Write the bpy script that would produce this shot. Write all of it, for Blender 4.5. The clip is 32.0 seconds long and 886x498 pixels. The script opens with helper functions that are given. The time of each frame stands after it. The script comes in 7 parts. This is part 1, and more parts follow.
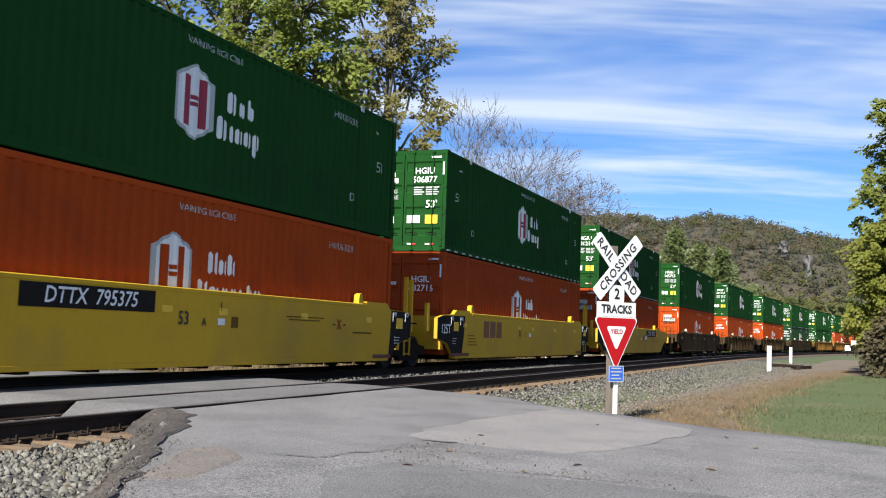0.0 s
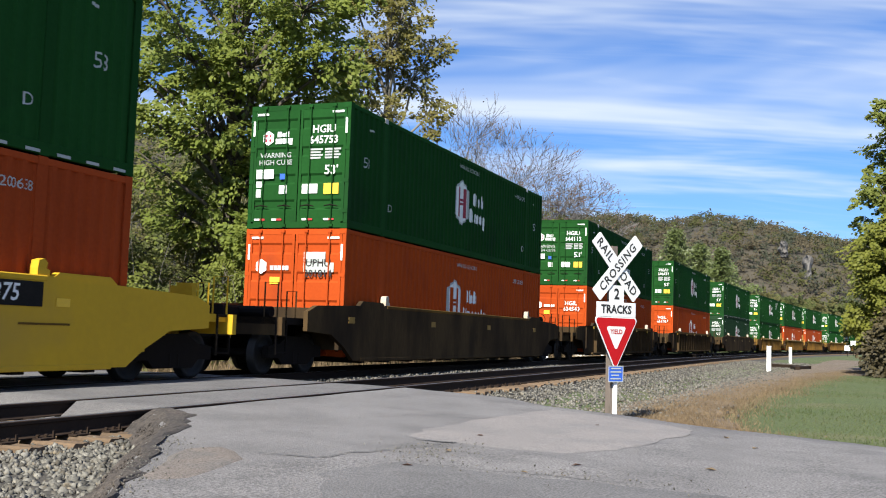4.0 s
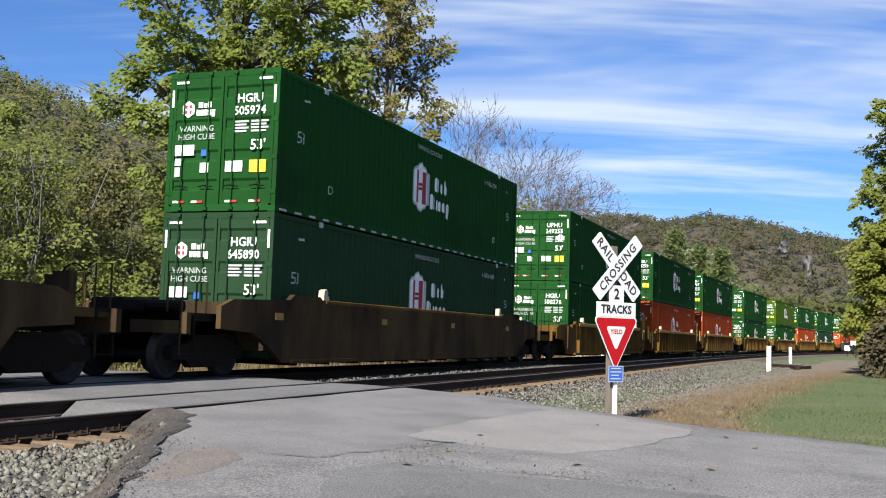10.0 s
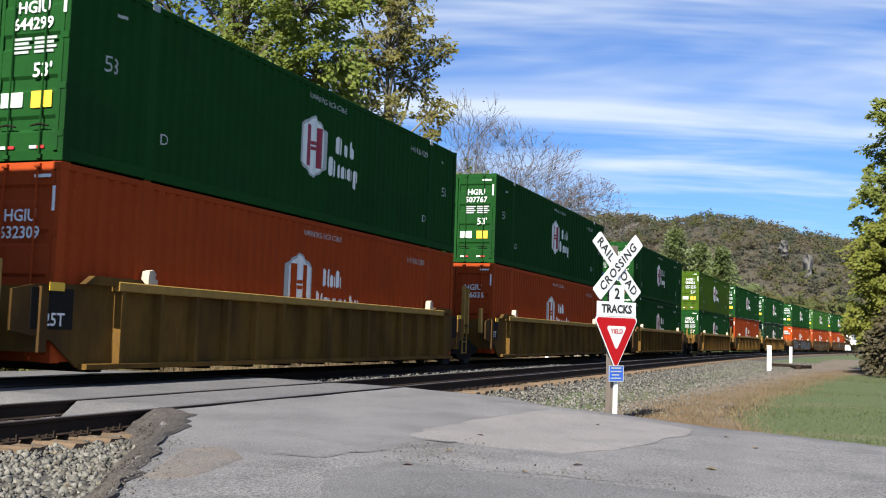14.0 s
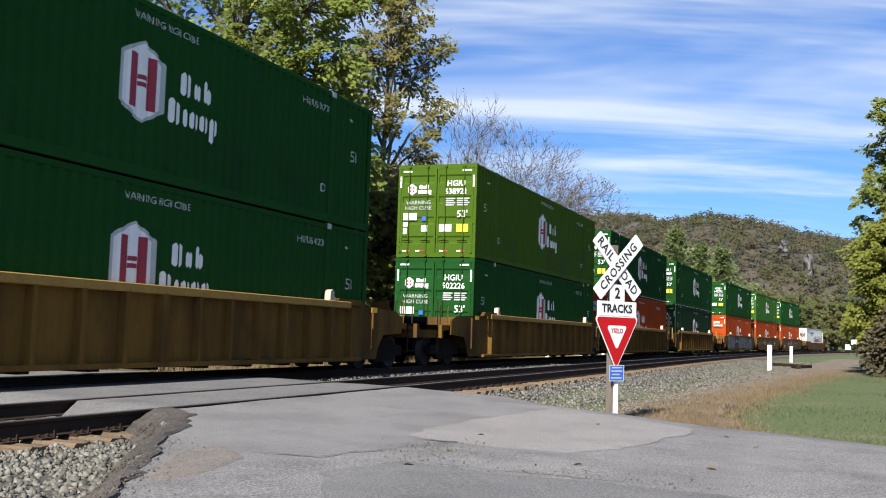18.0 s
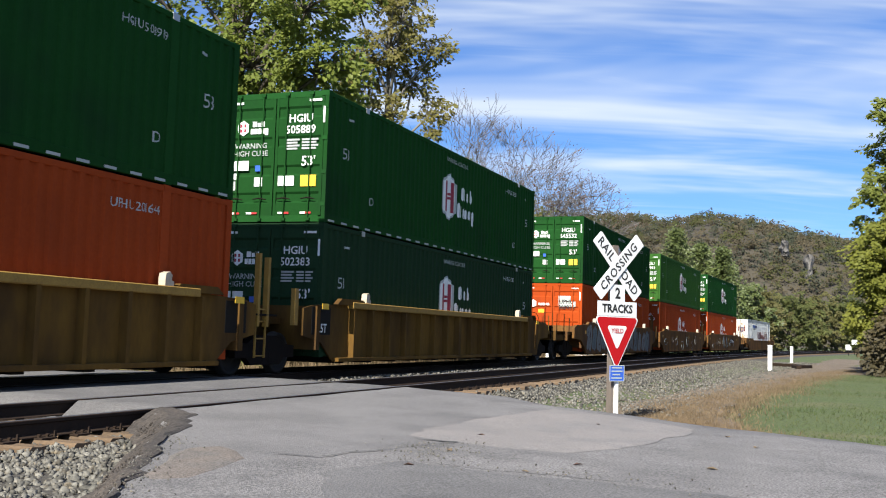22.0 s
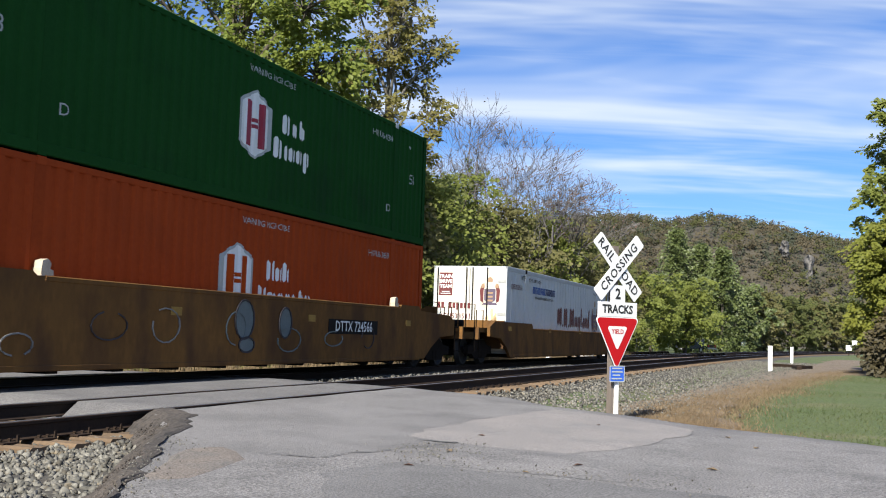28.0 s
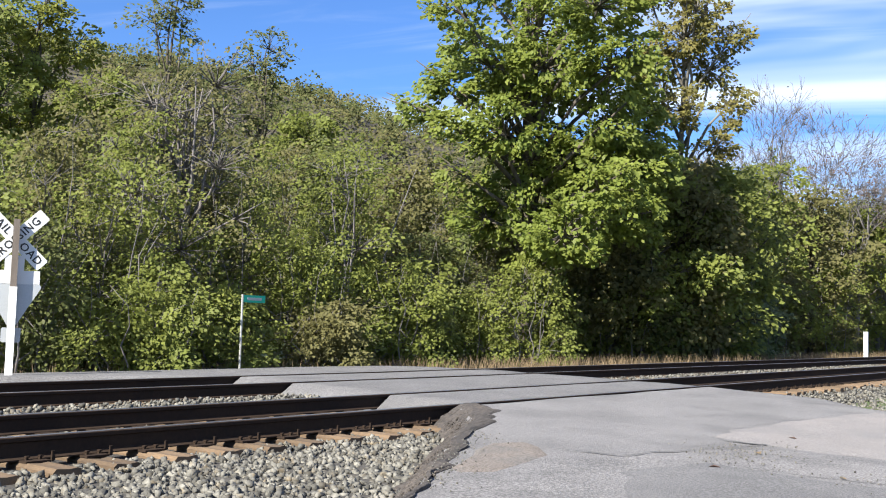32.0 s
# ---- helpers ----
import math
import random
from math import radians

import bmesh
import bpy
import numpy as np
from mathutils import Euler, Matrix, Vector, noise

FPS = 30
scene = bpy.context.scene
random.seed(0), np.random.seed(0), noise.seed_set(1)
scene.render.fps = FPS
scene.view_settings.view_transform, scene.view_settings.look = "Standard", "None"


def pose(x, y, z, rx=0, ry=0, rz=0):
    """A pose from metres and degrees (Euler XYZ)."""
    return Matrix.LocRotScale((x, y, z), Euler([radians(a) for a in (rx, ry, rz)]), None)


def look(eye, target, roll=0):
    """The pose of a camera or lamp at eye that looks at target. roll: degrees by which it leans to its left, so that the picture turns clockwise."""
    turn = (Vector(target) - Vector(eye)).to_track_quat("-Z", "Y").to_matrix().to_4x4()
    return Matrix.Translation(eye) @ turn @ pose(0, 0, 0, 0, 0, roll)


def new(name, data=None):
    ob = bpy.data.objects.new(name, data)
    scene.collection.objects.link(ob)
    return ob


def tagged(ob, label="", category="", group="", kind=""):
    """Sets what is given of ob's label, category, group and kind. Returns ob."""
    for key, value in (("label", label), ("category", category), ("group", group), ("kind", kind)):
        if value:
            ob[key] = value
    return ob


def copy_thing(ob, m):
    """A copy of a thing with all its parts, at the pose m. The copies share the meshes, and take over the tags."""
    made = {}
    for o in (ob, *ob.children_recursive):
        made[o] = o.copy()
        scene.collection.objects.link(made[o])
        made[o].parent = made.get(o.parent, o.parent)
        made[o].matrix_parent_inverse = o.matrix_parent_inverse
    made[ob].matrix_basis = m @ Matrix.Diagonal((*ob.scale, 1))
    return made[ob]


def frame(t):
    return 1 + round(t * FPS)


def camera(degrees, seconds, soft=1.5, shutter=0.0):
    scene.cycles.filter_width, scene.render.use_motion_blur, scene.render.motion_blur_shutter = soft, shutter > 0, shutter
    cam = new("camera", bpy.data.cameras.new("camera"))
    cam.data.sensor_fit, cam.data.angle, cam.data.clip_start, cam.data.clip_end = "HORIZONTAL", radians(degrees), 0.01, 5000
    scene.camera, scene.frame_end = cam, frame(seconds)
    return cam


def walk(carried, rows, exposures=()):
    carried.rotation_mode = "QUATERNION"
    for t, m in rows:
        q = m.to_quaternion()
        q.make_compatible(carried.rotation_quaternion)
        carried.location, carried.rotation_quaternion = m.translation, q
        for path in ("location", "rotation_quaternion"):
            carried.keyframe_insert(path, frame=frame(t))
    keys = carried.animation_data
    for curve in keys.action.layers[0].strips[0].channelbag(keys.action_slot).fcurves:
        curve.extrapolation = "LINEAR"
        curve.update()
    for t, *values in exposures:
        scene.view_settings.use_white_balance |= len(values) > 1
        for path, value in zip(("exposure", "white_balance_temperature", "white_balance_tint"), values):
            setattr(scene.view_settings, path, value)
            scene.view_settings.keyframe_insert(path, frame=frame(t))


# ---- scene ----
# ---------------------------------------------------------------- camera
# x runs along the tracks, away from the viewer; y across them; z = 0 is the top of the rails
cam = camera(46.0, 32.0, soft=1.05, shutter=0.05)
EYE = (0.0, 0.0, 0.941)
PAN = [(0.0, 20.97, 4.63, -1.85), (6.0, 20.95, 4.635, -1.87), (12.0, 20.96, 4.63, -1.85), (17.0, 20.99, 4.60, -1.81),
       (22.0, 21.01, 4.60, -1.83), (27.5, 21.02, 4.63, -1.84), (30.0, 21.02, 4.634, -1.806), (30.3, 21.02, 4.63, -1.7),
       (30.5, 21.13, 4.60, -1.42), (30.6, 21.27, 4.58, -1.36), (30.7, 22.0, 4.55, -1.30), (30.8, 23.57, 4.50, -1.25),
       (30.9, 25.12, 4.45, -1.22), (31.0, 26.41, 4.41, -1.22), (31.1, 27.6, 4.35, -1.24), (31.2, 28.85, 4.30, -1.29),
       (31.3, 30.4, 4.25, -1.35), (31.4, 32.1, 4.20, -1.41), (31.5, 33.75, 4.145, -1.47), (31.6, 34.85, 4.11, -1.52),
       (31.7, 35.75, 4.08, -1.58), (31.8, 36.35, 4.05, -1.63), (31.9, 36.85, 4.02, -1.69), (32.0, 37.28, 3.99, -1.74)]
walk(cam, [(t, pose(*EYE, 90 + p, r, a - 90)) for t, a, p, r in PAN],
     exposures=[(0.0, 1.05), (30.5, 1.05), (31.2, 1.22), (32.0, 1.48)])

# ---------------------------------------------------------------- sky and sun
SUN_AZ, SUN_EL = 179.6, 38.0      # degrees: azimuth counted from +x towards +y
sun_dir = Vector((math.cos(radians(SUN_AZ)) * math.cos(radians(SUN_EL)),
                  math.sin(radians(SUN_AZ)) * math.cos(radians(SUN_EL)), math.sin(radians(SUN_EL))))
sun = new("sun", bpy.data.lights.new("sun", "SUN"))
sun.data.energy, sun.data.angle, sun.data.color = 5.0, radians(0.55), (0.97, 0.93, 0.82)
sun.matrix_basis = look(sun_dir * 50, (0, 0, 0))

world = bpy.data.worlds.new("sky")
scene.world = world
world.use_nodes = True
wn, wl = world.node_tree.nodes, world.node_tree.links
wn.clear()
w_out = wn.new("ShaderNodeOutputWorld")
w_bg = wn.new("ShaderNodeBackground")
w_sky = wn.new("ShaderNodeTexSky")
w_sky.sky_type, w_sky.sun_disc = "NISHITA", False
w_sky.sun_elevation, w_sky.sun_rotation = radians(SUN_EL), radians(90 - SUN_AZ)
w_sky.air_density, w_sky.dust_density, w_sky.ozone_density = 1.0, 0.4, 3.0
w_bg.inputs["Strength"].default_value = 0.05
# thin cirrus: the direction laid on a high flat layer, stretched along one heading
w_tc = wn.new("ShaderNodeTexCoord")
w_sep = wn.new("ShaderNodeSeparateXYZ")
wl.new(w_tc.outputs["Generated"], w_sep.inputs[0])
w_up = wn.new("ShaderNodeMath"); w_up.operation = "MAXIMUM"; w_up.inputs[1].default_value = 0.0
wl.new(w_sep.outputs["Z"], w_up.inputs[0])
w_add = wn.new("ShaderNodeMath"); w_add.operation = "ADD"; w_add.inputs[1].default_value = 0.12
wl.new(w_up.outputs[0], w_add.inputs[0])
w_flat = wn.new("ShaderNodeVectorMath"); w_flat.operation = "DIVIDE"
w_cmb = wn.new("ShaderNodeCombineXYZ")
for i in range(3):
    wl.new(w_add.outputs[0], w_cmb.inputs[i])
wl.new(w_tc.outputs["Generated"], w_flat.inputs[0]); wl.new(w_cmb.outputs[0], w_flat.inputs[1])


def cloud_layer(turn, scale, size, detail, lo, hi, distort, offset):
    t = wn.new("ShaderNodeMapping")
    t.inputs["Rotation"].default_value = (0, 0, radians(turn))
    wl.new(w_flat.outputs[0], t.inputs[0])
    m = wn.new("ShaderNodeMapping")
    m.inputs["Scale"].default_value = scale
    m.inputs["Location"].default_value = offset
    wl.new(t.outputs[0], m.inputs[0])
    n = wn.new("ShaderNodeTexNoise")
    n.inputs["Scale"].default_value, n.inputs["Detail"].default_value = size, detail
    n.inputs["Roughness"].default_value, n.inputs["Distortion"].default_value = 0.58, distort
    wl.new(m.outputs[0], n.inputs["Vector"])
    r = wn.new("ShaderNodeMapRange")
    r.interpolation_type = "SMOOTHSTEP"
    r.inputs["From Min"].default_value, r.inputs["From Max"].default_value = lo, hi
    wl.new(n.outputs[0], r.inputs["Value"])
    return r.outputs[0]


c_a = cloud_layer(-108, (0.30, 1.1, 1.0), 1.6, 4.0, 0.44, 0.74, 0.4, (0.3, 0.9, 0.0))
c_b = cloud_layer(-112, (0.5, 2.2, 1.0), 2.4, 8.0, 0.47, 0.82, 0.9, (2.1, 0.2, 0.0))
w_sum = wn.new("ShaderNodeMath"); w_sum.operation = "MULTIPLY_ADD"; w_sum.inputs[1].default_value = 0.22; w_sum.use_clamp = True
wl.new(c_b, w_sum.inputs[0]); wl.new(c_a, w_sum.inputs[2])
w_den = wn.new("ShaderNodeMath"); w_den.operation = "MULTIPLY"; w_den.inputs[1].default_value = 0.74
wl.new(w_sum.outputs[0], w_den.inputs[0])
w_tint = wn.new("ShaderNodeMix"); w_tint.data_type = "RGBA"; w_tint.blend_type = "MULTIPLY"
w_tint.inputs["Factor"].default_value = 1.0
w_tint.inputs["B"].default_value = (0.64, 0.94, 1.42, 1)
wl.new(w_sky.outputs[0], w_tint.inputs["A"])
w_mix = wn.new("ShaderNodeMix"); w_mix.data_type = "RGBA"
w_mix.inputs["B"].default_value = (9.4, 10.1, 10.7, 1)
wl.new(w_den.outputs[0], w_mix.inputs["Factor"]); wl.new(w_tint.outputs["Result"], w_mix.inputs["A"])
wl.new(w_mix.outputs["Result"], w_bg.inputs["Color"]); wl.new(w_bg.outputs[0], w_out.inputs[0])

# ---------------------------------------------------------------- materials


def mat(name, a, b=None, rough=0.6, metal=0.0, scale=3.0, fine=40.0, bump=0.0, bump_scale=60.0, spec=0.5, c=None, c_scale=1.0,
        c_lo=0.55, c_hi=0.7, rand=0.0, trans=0.0, stretch=(1, 1, 1), island=False, coord="Object", speck=0.0, speck_scale=160.0):
    """Two base colours mixed by noise at two scales; c: a third colour in larger stains; rand: brightness change from piece to piece."""
    m = bpy.data.materials.new(name)
    m.use_nodes = True
    n, l = m.node_tree.nodes, m.node_tree.links
    bs = n["Principled BSDF"]
    bs.inputs["Roughness"].default_value, bs.inputs["Metallic"].default_value = rough, metal
    bs.inputs["Specular IOR Level"].default_value = spec
    tc = n.new("ShaderNodeTexCoord")
    mp = n.new("ShaderNodeMapping")
    mp.inputs["Scale"].default_value = stretch
    l.new(tc.outputs[coord], mp.inputs[0])
    vec = mp.outputs[0]

    def noise_tex(s, d=5.0):
        t = n.new("ShaderNodeTexNoise")
        t.inputs["Scale"].default_value, t.inputs["Detail"].default_value = s, d
        l.new(vec, t.inputs["Vector"])
        return t.outputs[0]

    b = b or tuple(0.8 * x for x in a)
    n1, n2 = noise_tex(scale), noise_tex(fine, 3.0)
    ma = n.new("ShaderNodeMath"); ma.operation = "MULTIPLY_ADD"; ma.inputs[1].default_value = 0.5
    l.new(n2, ma.inputs[0])
    mb = n.new("ShaderNodeMath"); mb.operation = "MULTIPLY"; mb.inputs[1].default_value = 0.5
    l.new(n1, mb.inputs[0]); l.new(mb.outputs[0], ma.inputs[2])
    mr = n.new("ShaderNodeMapRange"); mr.inputs["From Min"].default_value, mr.inputs["From Max"].default_value = 0.36, 0.64
    l.new(ma.outputs[0], mr.inputs["Value"])
    mix = n.new("ShaderNodeMix"); mix.data_type = "RGBA"
    mix.inputs["A"].default_value, mix.inputs["B"].default_value = (*a, 1), (*b, 1)
    l.new(mr.outputs[0], mix.inputs["Factor"])
    col = mix.outputs["Result"]
    if c:
        n3 = noise_tex(c_scale, 6.0)
        r3 = n.new("ShaderNodeMapRange"); r3.inputs["From Min"].default_value, r3.inputs["From Max"].default_value = c_lo, c_hi
        l.new(n3, r3.inputs["Value"])
        m3 = n.new("ShaderNodeMix"); m3.data_type = "RGBA"; m3.inputs["B"].default_value = (*c, 1)
        l.new(r3.outputs[0], m3.inputs["Factor"]); l.new(col, m3.inputs["A"])
        col = m3.outputs["Result"]
    if speck:
        sp = n.new("ShaderNodeMapRange"); sp.inputs["From Min"].default_value, sp.inputs["From Max"].default_value = 0.38, 0.62
        sp.inputs["To Min"].default_value, sp.inputs["To Max"].default_value = 1 - speck, 1 + speck
        l.new(noise_tex(speck_scale, 2.0), sp.inputs["Value"])
        hv = n.new("ShaderNodeHueSaturation")
        l.new(sp.outputs[0], hv.inputs["Value"]); l.new(col, hv.inputs["Color"])
        col = hv.outputs[0]
    if rand:
        if island:
            o = n.new("ShaderNodeNewGeometry"); rv = o.outputs["Random Per Island"]
        else:
            o = n.new("ShaderNodeObjectInfo"); rv = o.outputs["Random"]
        rr = n.new("ShaderNodeMapRange"); rr.inputs["To Min"].default_value, rr.inputs["To Max"].default_value = 1 - rand, 1 + rand
        l.new(rv, rr.inputs["Value"])
        hs = n.new("ShaderNodeHueSaturation")
        l.new(rr.outputs[0], hs.inputs["Value"]); l.new(col, hs.inputs["Color"])
        col = hs.outputs[0]
    l.new(col, bs.inputs["Base Color"])
    if bump:
        bp = n.new("ShaderNodeBump")
        bp.inputs["Strength"].default_value, bp.inputs["Distance"].default_value = bump, 0.02
        l.new(noise_tex(bump_scale, 4.0), bp.inputs["Height"]); l.new(bp.outputs[0], bs.inputs["Normal"])
    if trans:
        tr = n.new("ShaderNodeBsdfTranslucent")
        l.new(col, tr.inputs["Color"])
        ms = n.new("ShaderNodeMixShader"); ms.inputs[0].default_value = trans
        l.new(bs.outputs[0], ms.inputs[1]); l.new(tr.outputs[0], ms.inputs[2])
        l.new(ms.outputs[0], n["Material Output"].inputs["Surface"])
    return m


M_GREEN = mat("green_paint", (0.01244, 0.06084, 0.01428), (0.01014, 0.05162, 0.01199), 0.75, spec=0.03, scale=0.8, fine=14, rand=0.12, c=(0.01152, 0.04425, 0.01383), c_scale=0.6, bump=0.03)
M_GREEN2 = mat("dark_green_paint", (0.01999, 0.0476, 0.02285), (0.01667, 0.03998, 0.01951), 0.75, spec=0.03, scale=0.8, fine=14, rand=0.1, bump=0.03)
M_LIME = mat("olive_green_paint", (0.0544, 0.1023, 0.009576), (0.04569, 0.08702, 0.008702), 0.75, spec=0.05, scale=0.8, fine=14, c=(0.04352, 0.07398, 0.02176), c_scale=0.5, bump=0.03)
M_FADED = mat("faded_green_paint", (0.03565, 0.1069, 0.0202), (0.02971, 0.09209, 0.01782), 0.75, spec=0.05, scale=0.8, fine=14, bump=0.03)
M_ORANGE = mat("orange_paint", (0.3928, 0.06207, 0.0114), (0.3421, 0.05194, 0.01013), 0.75, spec=0.04, scale=0.7, fine=14, rand=0.08, c=(0.2534, 0.04117, 0.01393), c_scale=0.5, bump=0.03)
M_RED = mat("brick_red_paint", (0.3407, 0.05593, 0.01372), (0.2898, 0.04678, 0.01271), 0.75, spec=0.04, scale=0.7, fine=14, rand=0.1, c=(0.2542, 0.04577, 0.01424), c_scale=0.5, bump=0.03)
M_WHITE = mat("white_marking", (0.78, 0.79, 0.78), (0.70, 0.71, 0.71), 0.55, scale=4)
M_LOGOG = mat("grey_marking", (0.4, 0.424, 0.416), (0.352, 0.376, 0.368), 0.55, scale=4)
M_LOGOR = mat("crimson_marking", (0.30, 0.012, 0.035), (0.25, 0.012, 0.03), 0.55, scale=4)
M_STICK = mat("yellow_sticker", (0.80, 0.50, 0.03), (0.72, 0.42, 0.03), 0.5, scale=4)
M_GREYST = mat("grey_sticker", (0.42, 0.45, 0.42), (0.36, 0.38, 0.36), 0.6, scale=6)
M_REDST = mat("red_reflector", (0.45, 0.03, 0.03), None, 0.4)
M_STEEL = mat("galvanised_steel", (0.50, 0.50, 0.48), (0.42, 0.42, 0.40), 0.45, 0.6, scale=8)
M_YEL = mat("yellow_car_paint", (0.5577, 0.3346, 0.02231), (0.507, 0.3042, 0.02231), 0.55, spec=0.1, scale=0.6, fine=9, c=(0.4462, 0.2738, 0.04056), c_scale=0.5, bump=0.03)
# dull yellow of small fittings; also the sunlit look of ochre cars' top chords
M_YELD = mat("yellow_fittings_lit_chord", (0.36, 0.215, 0.045), (0.24, 0.14, 0.035), 0.7, spec=0.25, scale=4)
M_OCH = mat("weathered_ochre_paint", (0.1587, 0.08576, 0.01886), (0.1158, 0.06177, 0.0163), 0.8, spec=0.06, scale=1.2, fine=12, c=(0.06434, 0.03603, 0.01458), c_scale=1.1, c_lo=0.45, c_hi=0.68, bump=0.06, stretch=(1, 1, 0.35))
M_BRN = mat("grimy_brown_paint", (0.0833, 0.05355, 0.0255), (0.0578, 0.0374, 0.01955), 0.88, spec=0.03, scale=1.2, fine=12, c=(0.0306, 0.02125, 0.0136), c_scale=1.1, c_lo=0.45, c_hi=0.68, bump=0.06, stretch=(1, 1, 0.35))
M_GRAF = mat("grimy_mustard_paint", (0.1755, 0.0884, 0.0286), (0.1235, 0.0624, 0.0234), 0.85, spec=0.06, scale=1.0, fine=11, c=(0.0884, 0.0468, 0.0234), c_scale=1.6, c_lo=0.44, c_hi=0.66, bump=0.06, stretch=(1, 1, 0.5))
M_GUNK = mat("black_patch_paint", (0.012, 0.011, 0.010), (0.018, 0.016, 0.014), 0.8, spec=0.1, scale=4)
M_RUNGEAR = mat("grimy_running_gear", (0.0135, 0.0098, 0.0075), (0.0085, 0.0065, 0.0055), 0.9, spec=0.12, scale=4, fine=30, bump=0.1)
M_WHEEL = mat("worn_wheel_steel", (0.022, 0.019, 0.016), (0.014, 0.012, 0.011), 0.7, 0.2, scale=5)
# one white paint twice: greyed for the shaded side, warmer for sunlit, rust-stained doors
M_REEF = mat("shade_white_reefer", (0.52, 0.535, 0.545), (0.475, 0.49, 0.50), 0.5, scale=0.7, fine=9, c=(0.41, 0.425, 0.43), c_scale=0.8, c_lo=0.55, c_hi=0.8)
M_REEFD = mat("sunlit_white_reefer_door", (0.592, 0.576, 0.528), (0.528, 0.504, 0.448), 0.5, scale=0.7, fine=9, c=(0.4, 0.288, 0.16), c_scale=1.3, c_lo=0.60, c_hi=0.85)
M_BLUE = mat("blue_lettering", (0.03, 0.10, 0.36), None, 0.5)
M_NAVYB = mat("navy_lettering", (0.02, 0.03, 0.12), None, 0.5)
M_MAROON = mat("maroon_lettering", (0.135, 0.022, 0.022), (0.10, 0.018, 0.018), 0.5)
M_NAVY = mat("navy_crest", (0.10, 0.075, 0.12), None, 0.5)
M_GOLD = mat("gold_crest", (0.34, 0.22, 0.13), None, 0.5)
M_RUST = mat("rust_stain", (0.55, 0.36, 0.17), (0.68, 0.52, 0.34), 0.8, scale=5)
M_BLACK = mat("black_lettering", (0.012, 0.012, 0.013), (0.02, 0.02, 0.02), 0.5)
M_SIGNW = mat("white_sign_sheet", (0.656, 0.656, 0.656), (0.624, 0.624, 0.632), 0.4, scale=3)
M_SIGNR = mat("red_sign_sheet", (0.391, 0.0051, 0.0085), (0.3485, 0.0051, 0.0085), 0.4, spec=0.3, scale=3)
M_SIGNB = mat("blue_sign_sheet", (0.03, 0.11, 0.55), (0.03, 0.10, 0.48), 0.4, scale=3)
M_SIGNG = mat("green_sign_sheet", (0.01, 0.40, 0.26), (0.01, 0.36, 0.23), 0.4, scale=3)
M_ALU = mat("bare_aluminium", (0.46, 0.48, 0.50), (0.40, 0.42, 0.44), 0.5, 0.3, scale=3)
M_POST = mat("dark_timber_post", (0.16, 0.13, 0.11), (0.11, 0.09, 0.075), 0.85, scale=4, stretch=(4, 4, 0.6), bump=0.1)
M_WPOST = mat("white_painted_post", (0.82, 0.82, 0.82), (0.76, 0.76, 0.75), 0.6, scale=5)
M_RAIL = mat("rusty_rail_web", (0.036, 0.022, 0.014), (0.022, 0.014, 0.010), 0.85, spec=0.2, scale=2, fine=30, bump=0.08, bump_scale=90)
M_RAILTOP = mat("polished_rail_head", (0.32, 0.32, 0.33), (0.22, 0.21, 0.21), 0.38, 0.85, scale=1.5, stretch=(0.3, 4, 4))
M_TIE = mat("weathered_tie_timber", (0.1435, 0.0945, 0.0546), (0.077, 0.0504, 0.0315), 0.9, scale=2, fine=24, rand=0.25, stretch=(6, 1, 6), bump=0.15, bump_scale=40)
M_ASPH = mat("worn_asphalt", (0.1853, 0.1768, 0.1782), (0.1416, 0.1353, 0.1371), 0.92, scale=0.6, fine=80, c=(0.1123, 0.1074, 0.109), c_scale=0.9, c_lo=0.46, c_hi=0.74, speck=0.30, speck_scale=70, bump=0.45, bump_scale=120)
M_ROUGH = mat("rough_open_asphalt", (0.1975, 0.1878, 0.1886), (0.1306, 0.1245, 0.1262), 0.95, scale=1.1, fine=85, c=(0.1094, 0.1046, 0.1065), c_scale=1.6, c_lo=0.5, c_hi=0.8, speck=0.38, speck_scale=52, bump=0.6, bump_scale=95)
M_DARKA = mat("darker_asphalt_layer", (0.1463, 0.1408, 0.1436), (0.104, 0.1006, 0.1033), 0.95, scale=1.0, fine=80, c=(0.08398, 0.08156, 0.08328), c_scale=1.3, c_hi=0.8, speck=0.32, speck_scale=60, bump=0.5, bump_scale=110)
M_EDGE = mat("crumbled_asphalt_edge", (0.0729, 0.06075, 0.05343), (0.03985, 0.03375, 0.03035), 0.95, scale=2.5, fine=45, c=(0.0972, 0.07875, 0.06626), c_scale=1.6, c_hi=0.8, speck=0.30, speck_scale=30, bump=0.6, bump_scale=40)
M_PATCH = mat("pale_asphalt_patch", (0.2248, 0.2045, 0.1987), (0.1839, 0.1698, 0.1675), 0.92, scale=1.0, fine=60, c=(0.1664, 0.1583, 0.1594), c_scale=1.8, c_lo=0.48, c_hi=0.75, speck=0.25, speck_scale=60, bump=0.35, bump_scale=130)
M_PATCH2 = mat("sandy_asphalt_patch", (0.1663, 0.1383, 0.1204), (0.1373, 0.1172, 0.1056), 0.95, scale=1.5, fine=60, c=(0.1267, 0.1151, 0.1082), c_scale=2.6, c_lo=0.46, c_hi=0.68, speck=0.3, speck_scale=55, bump=0.35, bump_scale=130)
M_CRACK = mat("crack_filler", (0.10, 0.098, 0.095), (0.07, 0.07, 0.07), 0.95, scale=9)
